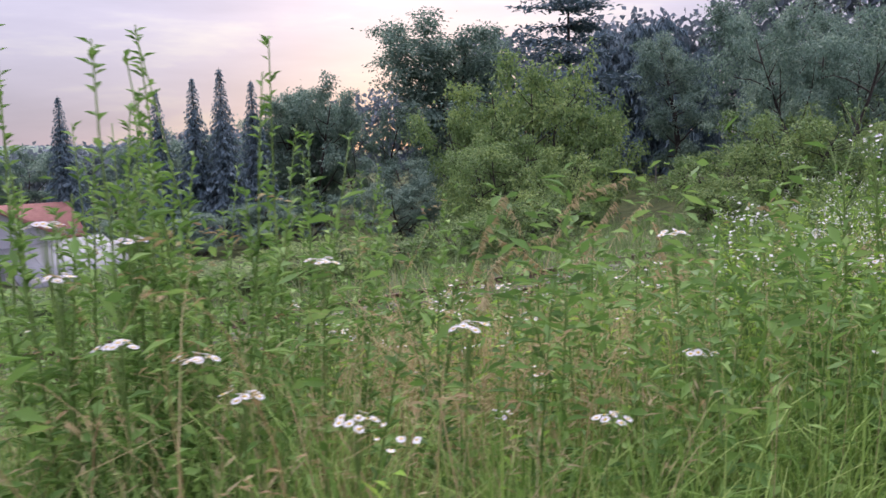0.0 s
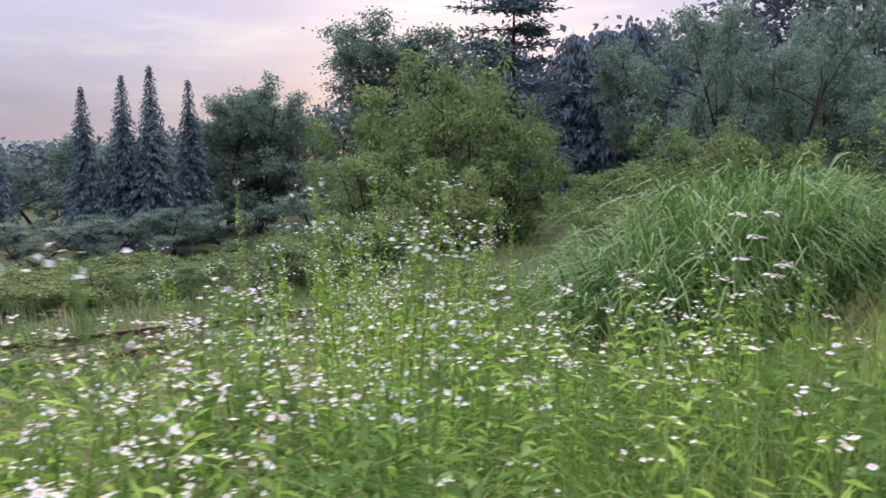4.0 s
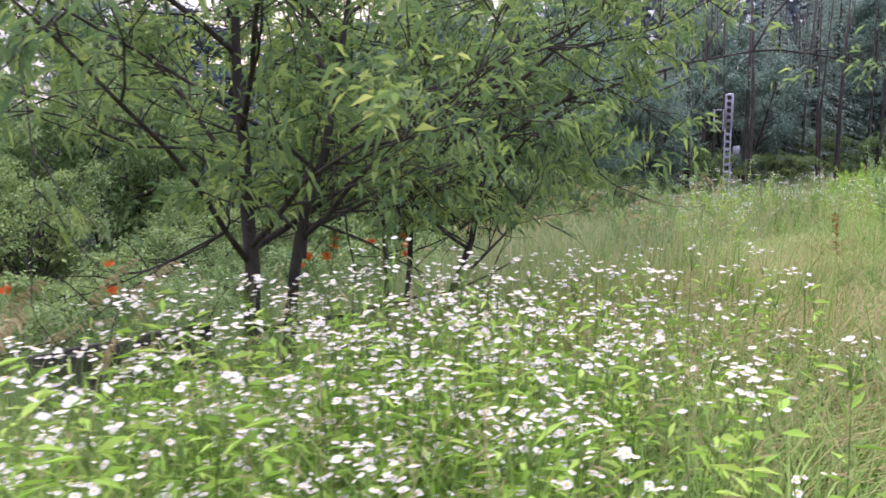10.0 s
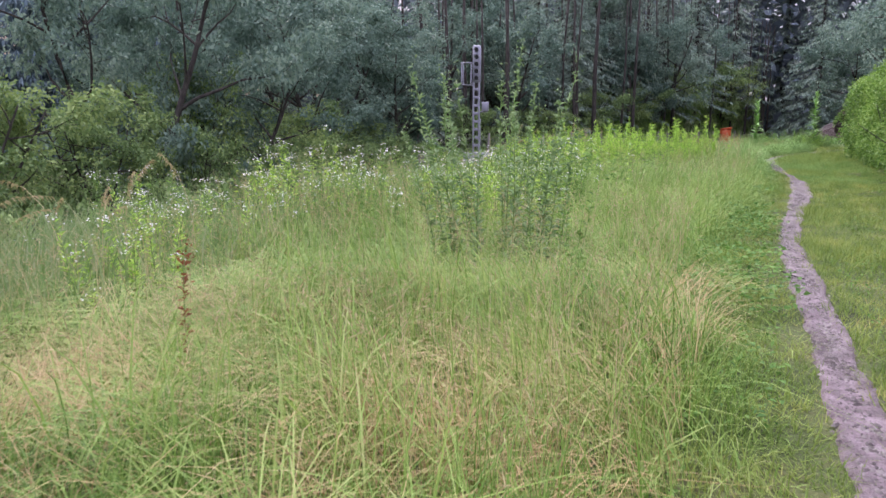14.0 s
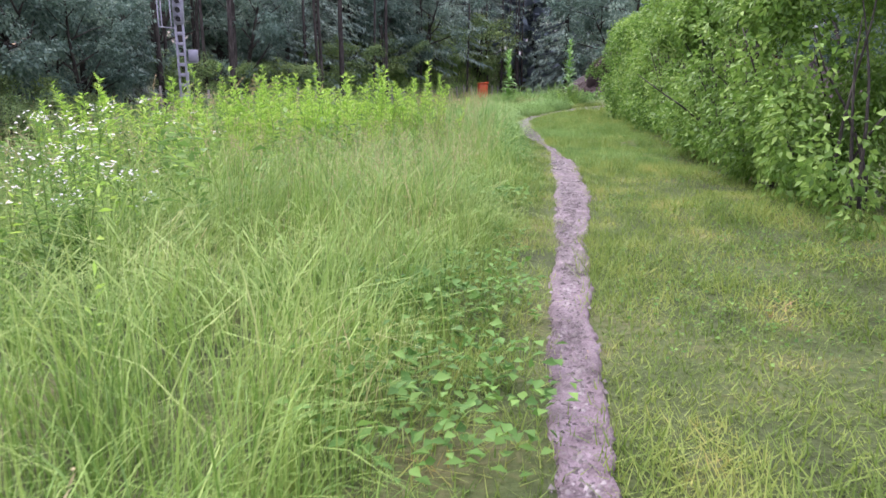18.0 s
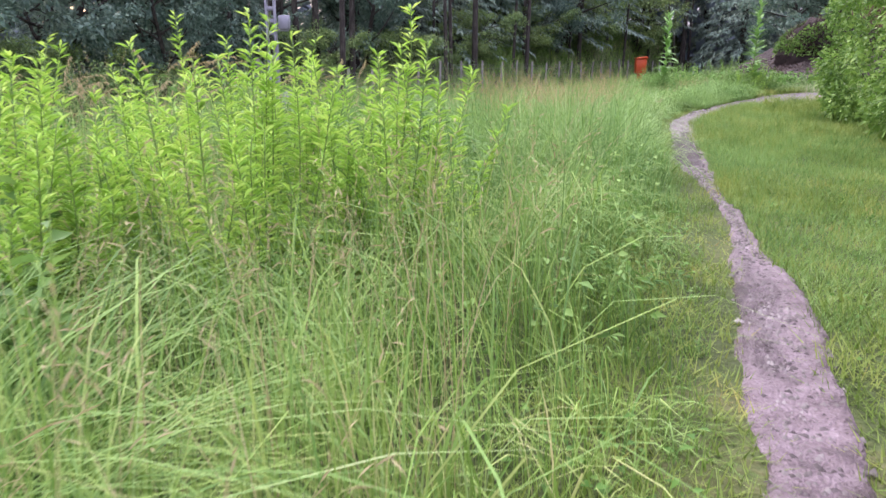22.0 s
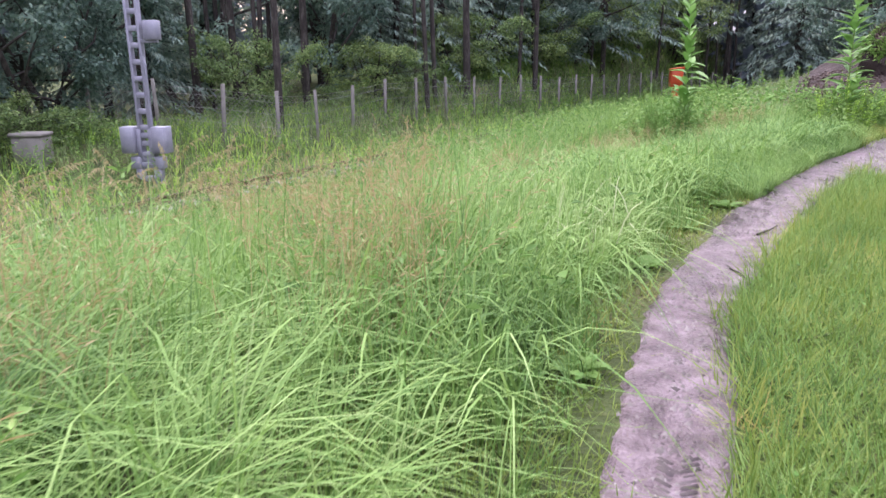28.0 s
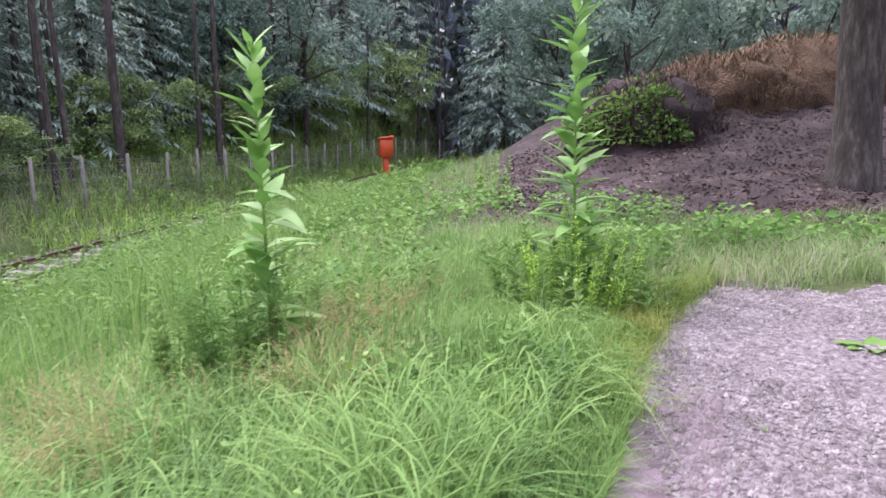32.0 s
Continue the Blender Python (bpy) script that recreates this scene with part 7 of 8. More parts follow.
def sow_broad_leaves():
    """Clover, bramble and dock leaves low in the meadow and along the path."""
    g = Geo()
    for cx, cy, n, r, sz in ((-1.15, 19.6, 300, 0.5, 0.055), (-1.2, 20.8, 300, 0.5, 0.055), (-1.1, 22.9, 380, 0.5, 0.055), (-1.1, 24.1, 300, 0.45, 0.055), (-1.0, 27.0, 220, 0.4, 0.06), (-1.0, 31.3, 160, 0.3, 0.06), (-1.0, 33.0, 220, 0.35, 0.07), (-2.6, 32.6, 700, 0.8, 0.10), (-3.6, 33.6, 800, 0.9, 0.10), (-3.0, 35.0, 500, 0.8, 0.10), (-2.3, 40.5, 300, 0.8, 0.08), (-1.6, 42.6, 300, 0.8, 0.08), (-3.6, 43.6, 400, 1.2, 0.09), (-1.3, 38.5, 250, 0.6, 0.07), (-7.9, 8.4, 400, 0.6, 0.06), (0.2, 52.5, 700, 1.6, 0.12), (-2.0, 57.0, 900, 2.2, 0.13), (2.8, 51.5, 500, 1.0, 0.10), (2.4, 48.9, 260, 0.5, 0.11), (3.8, 49.5, 240, 0.6, 0.12), (5.2, 49.3, 260, 0.8, 0.12), (6.4, 49.8, 220, 0.8, 0.12), (-1.6, 45.0, 500, 0.9, 0.08), (-2.6, 46.6, 500, 1.0, 0.08), (0.6, 45.6, 400, 0.6, 0.07), (-0.4, 48.2, 500, 1.0, 0.09), (-5.2, 46.0, 500, 1.4, 0.09), (-6.6, 41.0, 500, 1.4, 0.09), (-4.6, 38.0, 500, 1.2, 0.09)):
        a, q = rng.uniform(0, 6.283, n), r * np.sqrt(rng.uniform(0, 1, n))
        x, y = cx + q * np.cos(a), cy + q * np.sin(a)
        z = land(x, y) + rng.uniform(0.05, 0.42, n) * (0.6 if sz < 0.085 else 1.0)
        leaves(g, np.stack([x, y, z], 1), np.concatenate([rng.normal(size=(n, 2)), rng.uniform(-0.1, 0.6, (n, 1))], 1), sz * rng.uniform(0.6, 1.3, n), 0.75 * sz * rng.uniform(0.6, 1.2, n), up=np.tile((0, 0, 1.0), (n, 1)) + rng.normal(0, 0.35, (n, 3)))
    n = 9000
    y = rng.uniform(-9, 42.5, n)
    d = rng.uniform(0.3, 1.2, n)
    x = path_x(y) - d
    k = wave(x, y, 1.9, 2) > 0.45
    x, y = x[k], y[k]
    leaves(g, np.stack([x, y, land(x, y) + rng.uniform(0.01, 0.10, len(x))], 1), np.concatenate([rng.normal(size=(len(x), 2)), rng.uniform(0, 0.5, (len(x), 1))], 1), rng.uniform(0.025, 0.06, len(x)), rng.uniform(0.015, 0.04, len(x)), up=np.tile((0, 0, 1.0), (len(x), 1)))
    n = 18000
    y = rng.uniform(12, 46, n)
    x = path_x(y) + rng.uniform(0.25, 3.2, n)
    k = (wave(x, y, 1.6, 1) > 0.4) & ~in_yard(x, y, 0.1)
    x, y = x[k], y[k]
    leaves(g, np.stack([x, y, land(x, y) + rng.uniform(0.01, 0.07, len(x))], 1), np.concatenate([rng.normal(size=(len(x), 2)), rng.uniform(0, 0.5, (len(x), 1))], 1), rng.uniform(0.015, 0.035, len(x)), rng.uniform(0.012, 0.026, len(x)), up=np.tile((0, 0, 1.0), (len(x), 1)) + rng.normal(0, 0.4, (len(x), 3)))
    tagged(part("low_leaves", g, M["clover"]), "clover, bramble and other low broad leaves", "weeds", kind="stuff")


def build_umbels():
    """Single flat flower heads standing near the path, each on its own stem."""
    spots = [(-8.74, -6.9, 1.03), (-8.67, -6.69, 0.97), (-8.1, -6.76, 0.72), (-8.27, -6.89, 0.75), (-8.31, -6.23, 0.88), (-8.03, -6.68, 0.62), (-7.78, -6.52, 0.57), (-7.78, -6.12, 0.73), (-7.64, -5.24, 0.91), (-7.4, -5.52, 0.59), (-7.44, -5.94, 0.5), (-8.53, -6.94, 0.9)]
    spots += [(-6.63, 3.11, 0.94), (-6.51, 3.07, 0.83), (-6.55, 3.0, 0.72), (-6.55, 3.33, 0.94), (-6.39, 3.01, 0.65), (-6.44, 3.24, 0.67)]
    asters = [(-5.28, 5.16, 0.62), (-5.17, 5.46, 0.55), (-4.65, 5.66, 0.42)]
    for k, (x, y, z) in enumerate(spots + asters):
        r = np.random.default_rng(1200 + k)
        lilac = k >= len(spots)
        z0 = float(land(x, y))
        top = thing("fleabane_plant", "single lilac fleabane with a loose head" if lilac else "single white fleabane with a flat cluster of heads", "flower", (x, y, z0), "fleabanes beside the path")
        h = z - z0
        bend = r.normal(0, 0.05, 2)
        f = np.linspace(0, 1, 7)
        st = np.stack([bend[0] * (f - 1), bend[1] * (f - 1), -0.03 + (h + 0.03) * f - 0.05 * f], 1)
        w = Geo()
        tube(w, st, np.linspace(0.004, 0.0025, 7), 5)
        heads, eyes = Geo(), Geo()
        n = 5 if lilac else 9
        for i in range(n):
            a, q = 2.4 * i + r.uniform(0, 0.5), 0.05 * math.sqrt((i + 0.4) / n)
            c = st[-1] + np.array([q * math.cos(a), q * math.sin(a), 0.05 + r.uniform(-0.008, 0.008)])
            tube(w, [st[-2], st[-1] * 0.6 + c * 0.4 - (0, 0, 0.01), c], 0.0012, 3)
            up = unit(np.array([0.4 * math.cos(a), 0.4 * math.sin(a), 1.0]) + r.normal(0, 0.15, 3))
            e1 = unit(np.cross(up, (1, 0.2, 0)))
            e2 = np.cross(up, e1)
            m = 18
            t = np.arange(m) * 2 * np.pi / m
            way = np.cos(t)[:, None] * e1 + np.sin(t)[:, None] * e2 + up * 0.12
            leaves(heads, np.tile(c, (m, 1)) + way * 0.004, way, 0.022 if lilac else 0.012, 0.006 if lilac else 0.0045, up=np.tile(up, (m, 1)), droop=0.05)
            ring = [c + 0.0048 * (math.cos(v) * e1 + math.sin(v) * e2) + up * 0.001 for v in np.linspace(0, 6.283, 9)[:-1]]
            eyes.add(ring + [c + up * 0.004], t=[(i2, (i2 + 1) % 8, 8) for i2 in range(8)])
        part("stem", w, M["stem"], top)
        g = Geo()
        m = 14
        u = r.uniform(0.08, 0.9, m)
        P = np.stack([np.interp(u, f, st[:, c]) for c in range(3)], 1)
        leaves(g, P, np.concatenate([r.normal(size=(m, 2)), r.uniform(0.3, 1.1, (m, 1))], 1), r.uniform(0.05, 0.09, m), r.uniform(0.012, 0.02, m))
        tagged(part("foliage", g, M["weed"], top), kind="stuff")
        part("petals", heads, M["lilac"] if lilac else M["white"], top)
        part("disc", eyes, M["yellow"], top, "yellow centres")


def build_tall_fleabanes():
    """Two tall leafy fleabanes close to the path, branched at the top with small nodding buds."""
    for k, (x, y, ztop, n) in enumerate(((-7.46, -4.08, 1.36, 8), (-7.40, -3.75, 1.44, 12))):
        r = np.random.default_rng(1300 + k)
        z0 = float(land(x, y))
        top = thing("tall_fleabane", "tall leafy fleabane branching into nodding buds", "flower", (x, y, z0), "tall fleabanes by the path")
        h = ztop - z0
        f = np.linspace(0, 1, 9)
        st = np.stack([0.03 * np.sin(3 * f + k), 0.02 * np.sin(4 * f), -0.05 + (0.8 * h + 0.05) * f], 1)
        w, lv, bud = Geo(), Geo(), Geo()
        tube(w, st, np.linspace(0.007, 0.004, 9), 6)
        for i in range(n):
            u = 0.62 + 0.38 * i / n
            p = np.array([np.interp(u, f, st[:, c]) for c in range(3)])
            a = 2.4 * i
            b = limb_points(p, (0.55 * math.cos(a), 0.55 * math.sin(a), 1), h * (1.02 - 0.8 * u) * r.uniform(0.7, 1.1), 6, 0.10)
            tube(w, b, np.linspace(0.0035, 0.0015, 6), 4)
            for _ in range(4):
                c = b[-1] + r.normal(0, 0.022, 3)
                tube(w, [b[-2], c], 0.001, 3)
                blob(bud, c, (0.008, 0.008, 0.007), 5, 5, 7, 0.1)
                leaves(bud, np.tile(c, (6, 1)), r.normal(size=(6, 3)) + (0, 0, 0.5), 0.012, 0.005)
            leaves(lv, [b[1], b[3]], r.normal(size=(2, 3)) + (0, 0, 0.6), 0.05, 0.014)
        m = 40
        u = np.linspace(0.05, 0.97, m)
        P = np.stack([np.interp(u, f, st[:, c]) for c in range(3)], 1)
        az = 2.4 * np.arange(m)
        leaves(lv, P, np.stack([np.cos(az), np.sin(az), r.uniform(0.4, 1.3, m)], 1), (0.14 - 0.07 * u) * r.uniform(0.8, 1.2, m), 0.032 - 0.014 * u, up=np.tile((0, 0, 1.0), (m, 1)), droop=0.3)
        part("stem", w, M["stem"], top)
        tagged(part("foliage", lv, M["weed"], top), kind="stuff")
        tagged(part("bud_cluster", bud, M["grey_leaf"], top), kind="stuff")


def build_docks():
    """Broad-leaved rosettes along the path and round the gravel."""
    for k, (x, y, s) in enumerate(((-0.72, 34.9, 0.9), (-0.80, 35.9, 1.0), (-0.72, 36.8, 0.8), (-0.66, 37.9, 0.8), (-0.55, 39.3, 0.9), (-0.40, 40.3, 0.9), (-0.15, 41.1, 1.0), (0.15, 41.9, 1.1), (0.05, 42.7, 1.0), (-0.9, 30.4, 0.7), (-0.95, 27.6, 0.7), (1.9, 48.9, 1.3), (2.5, 49.1, 1.4), (3.1, 48.9, 1.3), (3.7, 49.2, 1.5), (4.4, 49.0, 1.4), (5.1, 49.2, 1.5), (2.9, 49.8, 1.4), (4.0, 50.0, 1.5), (5.3, 50.0, 1.4), (3.2, 46.2, 1.25), (2.4, 43.9, 1.0), (2.0, 45.1, 0.5), (2.05, 49.6, 1.2))):
        r = np.random.default_rng(900 + k)
        n = 13 if s > 0.6 else 5
        s = s * (0.8 if y < 43 else 0.85)
        top = thing("broad_leaved_weed", "rosette of broad green dock leaves beside the path" if y < 43 else "broad green leaves at the edge of the gravel", "weed", (x, y, float(land(x, y))), "broad-leaved weeds")
        az = np.arange(n) * 2.4 + r.normal(0, 0.2, n)
        ln = s * r.uniform(0.14, 0.26, n)
        rise = r.uniform(0.25, 1.1, n)
        d = unit(np.stack([np.cos(az), np.sin(az), rise], 1))
        sd = np.stack([-np.sin(az), np.cos(az), 0 * az], 1)
        wd = ln * 0.42
        rows = []
        for f, w in ((0.0, 0.10), (0.22, 0.75), (0.5, 1.0), (0.78, 0.7), (1.0, 0.05)):
            c = d * (ln * f)[:, None] - np.array([0, 0, 1]) * (ln * 0.45 * f * f * rise)[:, None]
            lift = np.array([0, 0, 1]) * (0.12 * wd * w)[:, None]
            rows += [c - sd * (wd * w / 2)[:, None] + lift, c, c + sd * (wd * w / 2)[:, None] + lift]
        v = np.stack(rows, 1)
        q = [(3 * a + b, 3 * a + b + 1, 3 * a + b + 4, 3 * a + b + 3) for a in range(4) for b in range(2)]
        for one in v:
            part("leaf", Geo().add(one, q=q), M["weed"], top, smooth=True)


def build_path_detail():
    g = Geo()
    n = 9000
    y = rng.uniform(12, 44.3, n)
    x = path_x(y) + np.clip(rng.normal(0, 0.45, n), -0.95, 0.95) * path_half(y)
    z = np.full(n, 0.016)
    n2 = 30000
    a, r = rng.uniform(0, 6.283, n2), np.sqrt(rng.uniform(0, 1, n2))
    yy = rng.uniform(42.9, 48.2, n2)
    x = np.r_[x, yard_edge(yy) + rng.uniform(0, 1, n2) ** 1.2 * 4.0]
    y = np.r_[y, yy]
    z = np.r_[z, np.full(n2, 0.024)]
    n = len(x)
    s = 0.004 + 0.016 * rng.uniform(0, 1, n) ** 2
    tet = np.array([(1, 0, -0.2), (-0.5, 0.87, -0.2), (-0.5, -0.87, -0.2), (0.1, 0.1, 0.75)])
    tw = rng.uniform(0, 6.283, n)
    c, sn = np.cos(tw)[:, None], np.sin(tw)[:, None]
    v = np.stack([x[:, None] + s[:, None] * (tet[:, 0] * c - tet[:, 1] * sn), y[:, None] + s[:, None] * (tet[:, 0] * sn + tet[:, 1] * c), z[:, None] + s[:, None] * tet[:, 2]], -1)
    t = (4 * np.arange(n))[:, None, None] + np.array([(0, 1, 3), (1, 2, 3), (2, 0, 3)])[None]
    g.add(v.reshape(-1, 3), t=t.reshape(-1, 3))
    tagged(part("loose_gravel", g, M["pebble"]), "small loose pebbles on the path and gravel", "gravel", kind="stuff")
    # lumps of churned mud
    g = Geo()
    n = 5200
    y = np.r_[35.5 + 0.75 * rng.normal(size=n - 2600), rng.uniform(16, 34, 2600)]
    x = path_x(y) + rng.uniform(-0.85, 0.55, n) * path_half(y)
    s = (0.005 + 0.018 * rng.uniform(0, 1, n) ** 2) * (1 + 0.9 * (np.abs(y - 35.5) < 1.2))
    tw = rng.uniform(0, 6.283, n)
    c, sn = np.cos(tw)[:, None], np.sin(tw)[:, None]
    v = np.stack([x[:, None] + s[:, None] * (tet[:, 0] * c * 1.5 - tet[:, 1] * sn * 0.8), y[:, None] + s[:, None] * (tet[:, 0] * sn + tet[:, 1] * c), 0.016 + s[:, None] * tet[:, 2] * 0.7], -1)
    t = (4 * np.arange(n))[:, None, None] + np.array([(0, 1, 3), (1, 2, 3), (2, 0, 3)])[None]
    g.add(v.reshape(-1, 3), t=t.reshape(-1, 3))
    tagged(part("churned_mud", g, M["mud"]), "dark churned lumps of mud with tyre marks on the path", "mud", kind="stuff")
    g = Geo()
    for y0, y1, off, wd in ((34.8, 37.4, 0.02, 0.055),):
        for k, y in enumerate(np.arange(y0, y1, 0.028)):
            for sd in (-1, 1):
                c = np.array([float(path_x(y)) + off + sd * wd * 0.6, y + 0.012 * sd, 0.0])
                c[2] = float(path_z(c[0], c[1])) + 0.001
                d = np.array([sd * 0.8, 0.55, 0.0]) * wd * rng.uniform(0.4, 0.6)
                n = np.array([-d[1], d[0], 0.0]) / np.hypot(d[0], d[1]) * 0.006
                up = np.array([0, 0, rng.uniform(0.004, 0.010)])
                g.add([c - d - n, c + d - n, c + d + n, c - d + n, c - d * 0.8 + up, c + d * 0.8 + up], q=[(0, 1, 5, 4), (3, 4, 5, 2)], t=[(0, 4, 3), (1, 2, 5)])
    tagged(part("tyre_marks", g, M["mud"]), "ridges of bicycle tyre tread pressed into the mud", "tyre marks", kind="stuff")
    for k, (cx, cy, rx, ry) in enumerate(((-0.20, 35.15, 0.06, 0.22), (-0.17, 35.85, 0.018, 0.40), (-0.14, 36.9, 0.015, 0.35))):
        a = np.linspace(0, 2 * np.pi, 28, endpoint=False)
        rr = 1 + 0.14 * np.sin(3 * a + k) + 0.10 * np.sin(5 * a + 2 * k) + 0.05 * np.sin(9 * a + k)
        py = cy + ry * rr * np.sin(a)
        v = np.stack([cx + rx * rr * np.cos(a) + (path_x(py) - path_x(cy)), py, np.full(28, 0.0225)], 1)
        v = np.vstack([[(cx, cy, 0.0225)], v])
        top = part("puddle", Geo().add(v, t=[(0, 1 + i, 1 + (i + 1) % 28) for i in range(28)]), M["water"])
        tagged(top, "shallow rain puddle on the muddy path", "puddle", "puddles on the path")
    for k, (x, y, a, l) in enumerate(((-0.67, 16.74, 8, 0.2), (-0.74, 20.95, -80, 0.45), (0.05, 40.2, 70, 0.3), (-0.05, 39.2, 110, 0.25), (0.35, 40.9, 50, 0.3), (0.1, 38.4, 20, 0.2))):
        g = Geo()
        tube(g, limb_points((0, 0, 0), (math.cos(radians(a)), math.sin(radians(a)), 0.02), l, 5, 0.12) * (1, 1, 0.3), np.linspace(0.008, 0.004, 5), 5)
        top = part("fallen_twig", g, M["bark"])
        top.matrix_world = pose(x, y, 0.026)
        tagged(top, "thin dark twig lying on the path", "twig", "twigs on the path")


def build_seed_stalks():
    """Single tall grass stalks with nodding feathery heads."""
    for k, (x, y, h) in enumerate(((-7.6, -2.4, 1.25), (-7.4, -1.9, 1.2), (-7.9, -2.9, 1.2), (-8.3, -1.6, 1.3), (-5.3, 8.7, 1.3), (-5.5, 9.0, 1.4), (-5.1, 9.2, 1.35), (-5.7, 8.6, 1.2), (-6.5, 8.6, 1.1), (-6.8, 8.0, 1.2), (-5.2, 8.2, 1.0), (-4.9, 7.5, 1.0), (-8.4, 34.8, 1.3), (-8.0, 34.0, 1.4), (-8.9, 36.2, 1.3), (-7.4, 38.2, 1.2), (-9.3, 33.6, 1.5), (-10.2, 37.5, 1.5), (-8.8, 40.6, 1.2), (-6.2, 41.5, 1.6), (-6.0, 42.0, 1.5), (-5.6, 41.2, 1.5), (-5.2, 42.6, 1.4), (-6.6, 40.8, 1.5), (-7.0, 41.6, 1.5), (-8.6, -4.2, 1.3), (-8.9, -4.0, 1.35), (-8.3, -3.9, 1.3))):
        r = np.random.default_rng(700 + k)
        top = thing("grass_stalk", "tall dry grass stalk with a nodding feathery head", "grass stalk", (x, y, float(land(x, y))), "tall grass stalks")
        az = r.uniform(0, 6.283)
        f = np.linspace(0, 1, 9)
        lean = r.uniform(0.25, 0.5)
        pts = np.stack([np.cos(az) * lean * h * f**2.2, np.sin(az) * lean * h * f**2.2, -0.05 + h * (f - 0.16 * f**4)], 1)
        w = Geo()
        tube(w, pts, np.linspace(0.005, 0.002, 9), 4)
        part("stalk", w, M["straw"], top)
        n = 60
        u = r.uniform(0.74, 1.0, n)
        P = np.stack([np.interp(u, f, pts[:, c]) for c in range(3)], 1)
        g = Geo()
        leaves(g, P, np.stack([np.cos(az) + r.normal(0, 0.7, n), np.sin(az) + r.normal(0, 0.7, n), r.uniform(-0.6, 0.5, n)], 1), r.uniform(0.02, 0.05, n), 0.007, droop=0.4)
        part("seed_head", g, M["rust"] if k % 2 else M["seed"], top)



def sow_rank_weeds():
    """Waist-high leafy weeds along the brow and down the bank at the end of the walk."""
    st, lf = Geo(), Geo()
    n = 2600
    y = rng.uniform(26, 60, n)
    d = rng.uniform(4.8, 11.0, n)
    x = path_x(np.minimum(y, 43)) - d
    k = (x > rail_x(y) + 2.2) & (wave(x, y, 1.3, 2.2) > 0.36)
    x, y = np.r_[x[k], rng.uniform(-7, 0.3, 700)], np.r_[y[k], rng.uniform(48.5, 62, 700)]
    yb = rng.uniform(44, 108, 1500)
    x, y = np.r_[x, rail_x(yb) - 3.2 - rng.uniform(0, 5.5, 1500)], np.r_[y, yb]
    yb = rng.uniform(52, 80, 420)
    x, y = np.r_[x, rail_x(yb) + rng.uniform(2.4, 4.2, 420)], np.r_[y, yb]
    yn = rng.uniform(24, 35, 900)
    xn = path_x(yn) - rng.uniform(2.2, 5.0, 900)
    k = wave(xn, yn, 1.5, 0.6) > 0.55
    x, y = np.r_[x, xn[k]], np.r_[y, yn[k]]
    yr = rng.uniform(32, 86, 3400)
    xr = rail_x(yr) + rng.uniform(1.5, 3.9, 3400)
    k = wave(xr, yr, 0.8, 3.1) > 0.26
    x, y = np.r_[x, xr[k]], np.r_[y, yr[k]]
    k = (x > rail_x(y) + 1.5) | (x < rail_x(y) - 2.9)
    x, y = x[k], y[k]
    m = len(x)
    h = rng.uniform(0.45, 0.95, m) * (1 + 0.4 * smooth(45, 48, y) * (x < -3) + 0.45 * smooth(31, 34, y) * (1 - smooth(40, 43, y)) * (x < -4.6))
    h = np.where((x > rail_x(y)) & (x < rail_x(y) + 4.0), h * 1.25, h)
    B = np.stack([x, y, land(x, y) - 0.03], 1)
    az, lean = rng.uniform(0, 6.283, m), rng.uniform(0.05, 0.35, m)
    blades(st, B, h, 0.008, lean, az, rows=3)
    q = 16
    f = np.tile(np.linspace(0.15, 1.0, q), m)
    P = np.repeat(B, q, 0) + np.stack([np.repeat(np.cos(az) * lean * h, q) * f**2, np.repeat(np.sin(az) * lean * h, q) * f**2, np.repeat(h, q) * f * 0.93], 1)
    big = np.repeat(1 + 0.7 * smooth(55, 75, y), q)
    leaves(lf, P, np.concatenate([rng.normal(size=(m * q, 2)), rng.uniform(0.0, 0.9, (m * q, 1))], 1), rng.uniform(0.07, 0.15, m * q) * big, rng.uniform(0.022, 0.055, m * q) * big)
    # pale herbs and grass on the far bank
    hb = Geo()
    n = 9000
    y = rng.uniform(36, 104, n)
    x = rail_x(y) - 2.9 - 7.5 * rng.uniform(0, 1, n) ** 1.3
    k = wave(x, y, 0.7, 1.1) > 0.28
    x, y = x[k], y[k]
    n = len(x)
    blades(hb, np.stack([x, y, land(x, y) - 0.03], 1), rng.uniform(0.35, 0.85, n), rng.uniform(0.02, 0.045, n), rng.uniform(0.2, 0.9, n), rng.uniform(0, 6.283, n), rows=3)
    tagged(part("bank_grass", hb, M["bright"]), "bright tufts of grass and herbs on the far bank", "grass", kind="stuff")
    # leaves of clover, vetch and bedstraw woven through the grass
    n = 15000
    y = rng.uniform(29, 48, n)
    x = path_x(np.minimum(y, 43)) - rng.uniform(0.5, 5.0, n)
    k = (wave(x, y, 2.1, 0.4) > 0.38) & ~in_yard(x, y, 0.15)
    x, y = x[k], y[k]
    n = len(x)
    P = np.stack([x, y, land(x, y) + rng.uniform(0.08, 0.46, n) * (1 - 0.3 * smooth(38, 42, y))], 1)
    leaves(lf, P, np.concatenate([rng.normal(size=(n, 2)), rng.uniform(0.0, 0.8, (n, 1))], 1), rng.uniform(0.03, 0.085, n), rng.uniform(0.012, 0.035, n))
    tagged(part("weed_stalks", st, M["stem"]), "green stalks of rank weeds on the bank", "weeds", kind="stuff")
    tagged(part("weed_foliage", lf, M["weed"]), "leafy rank weeds along the brow and the bank", "weeds", kind="stuff")


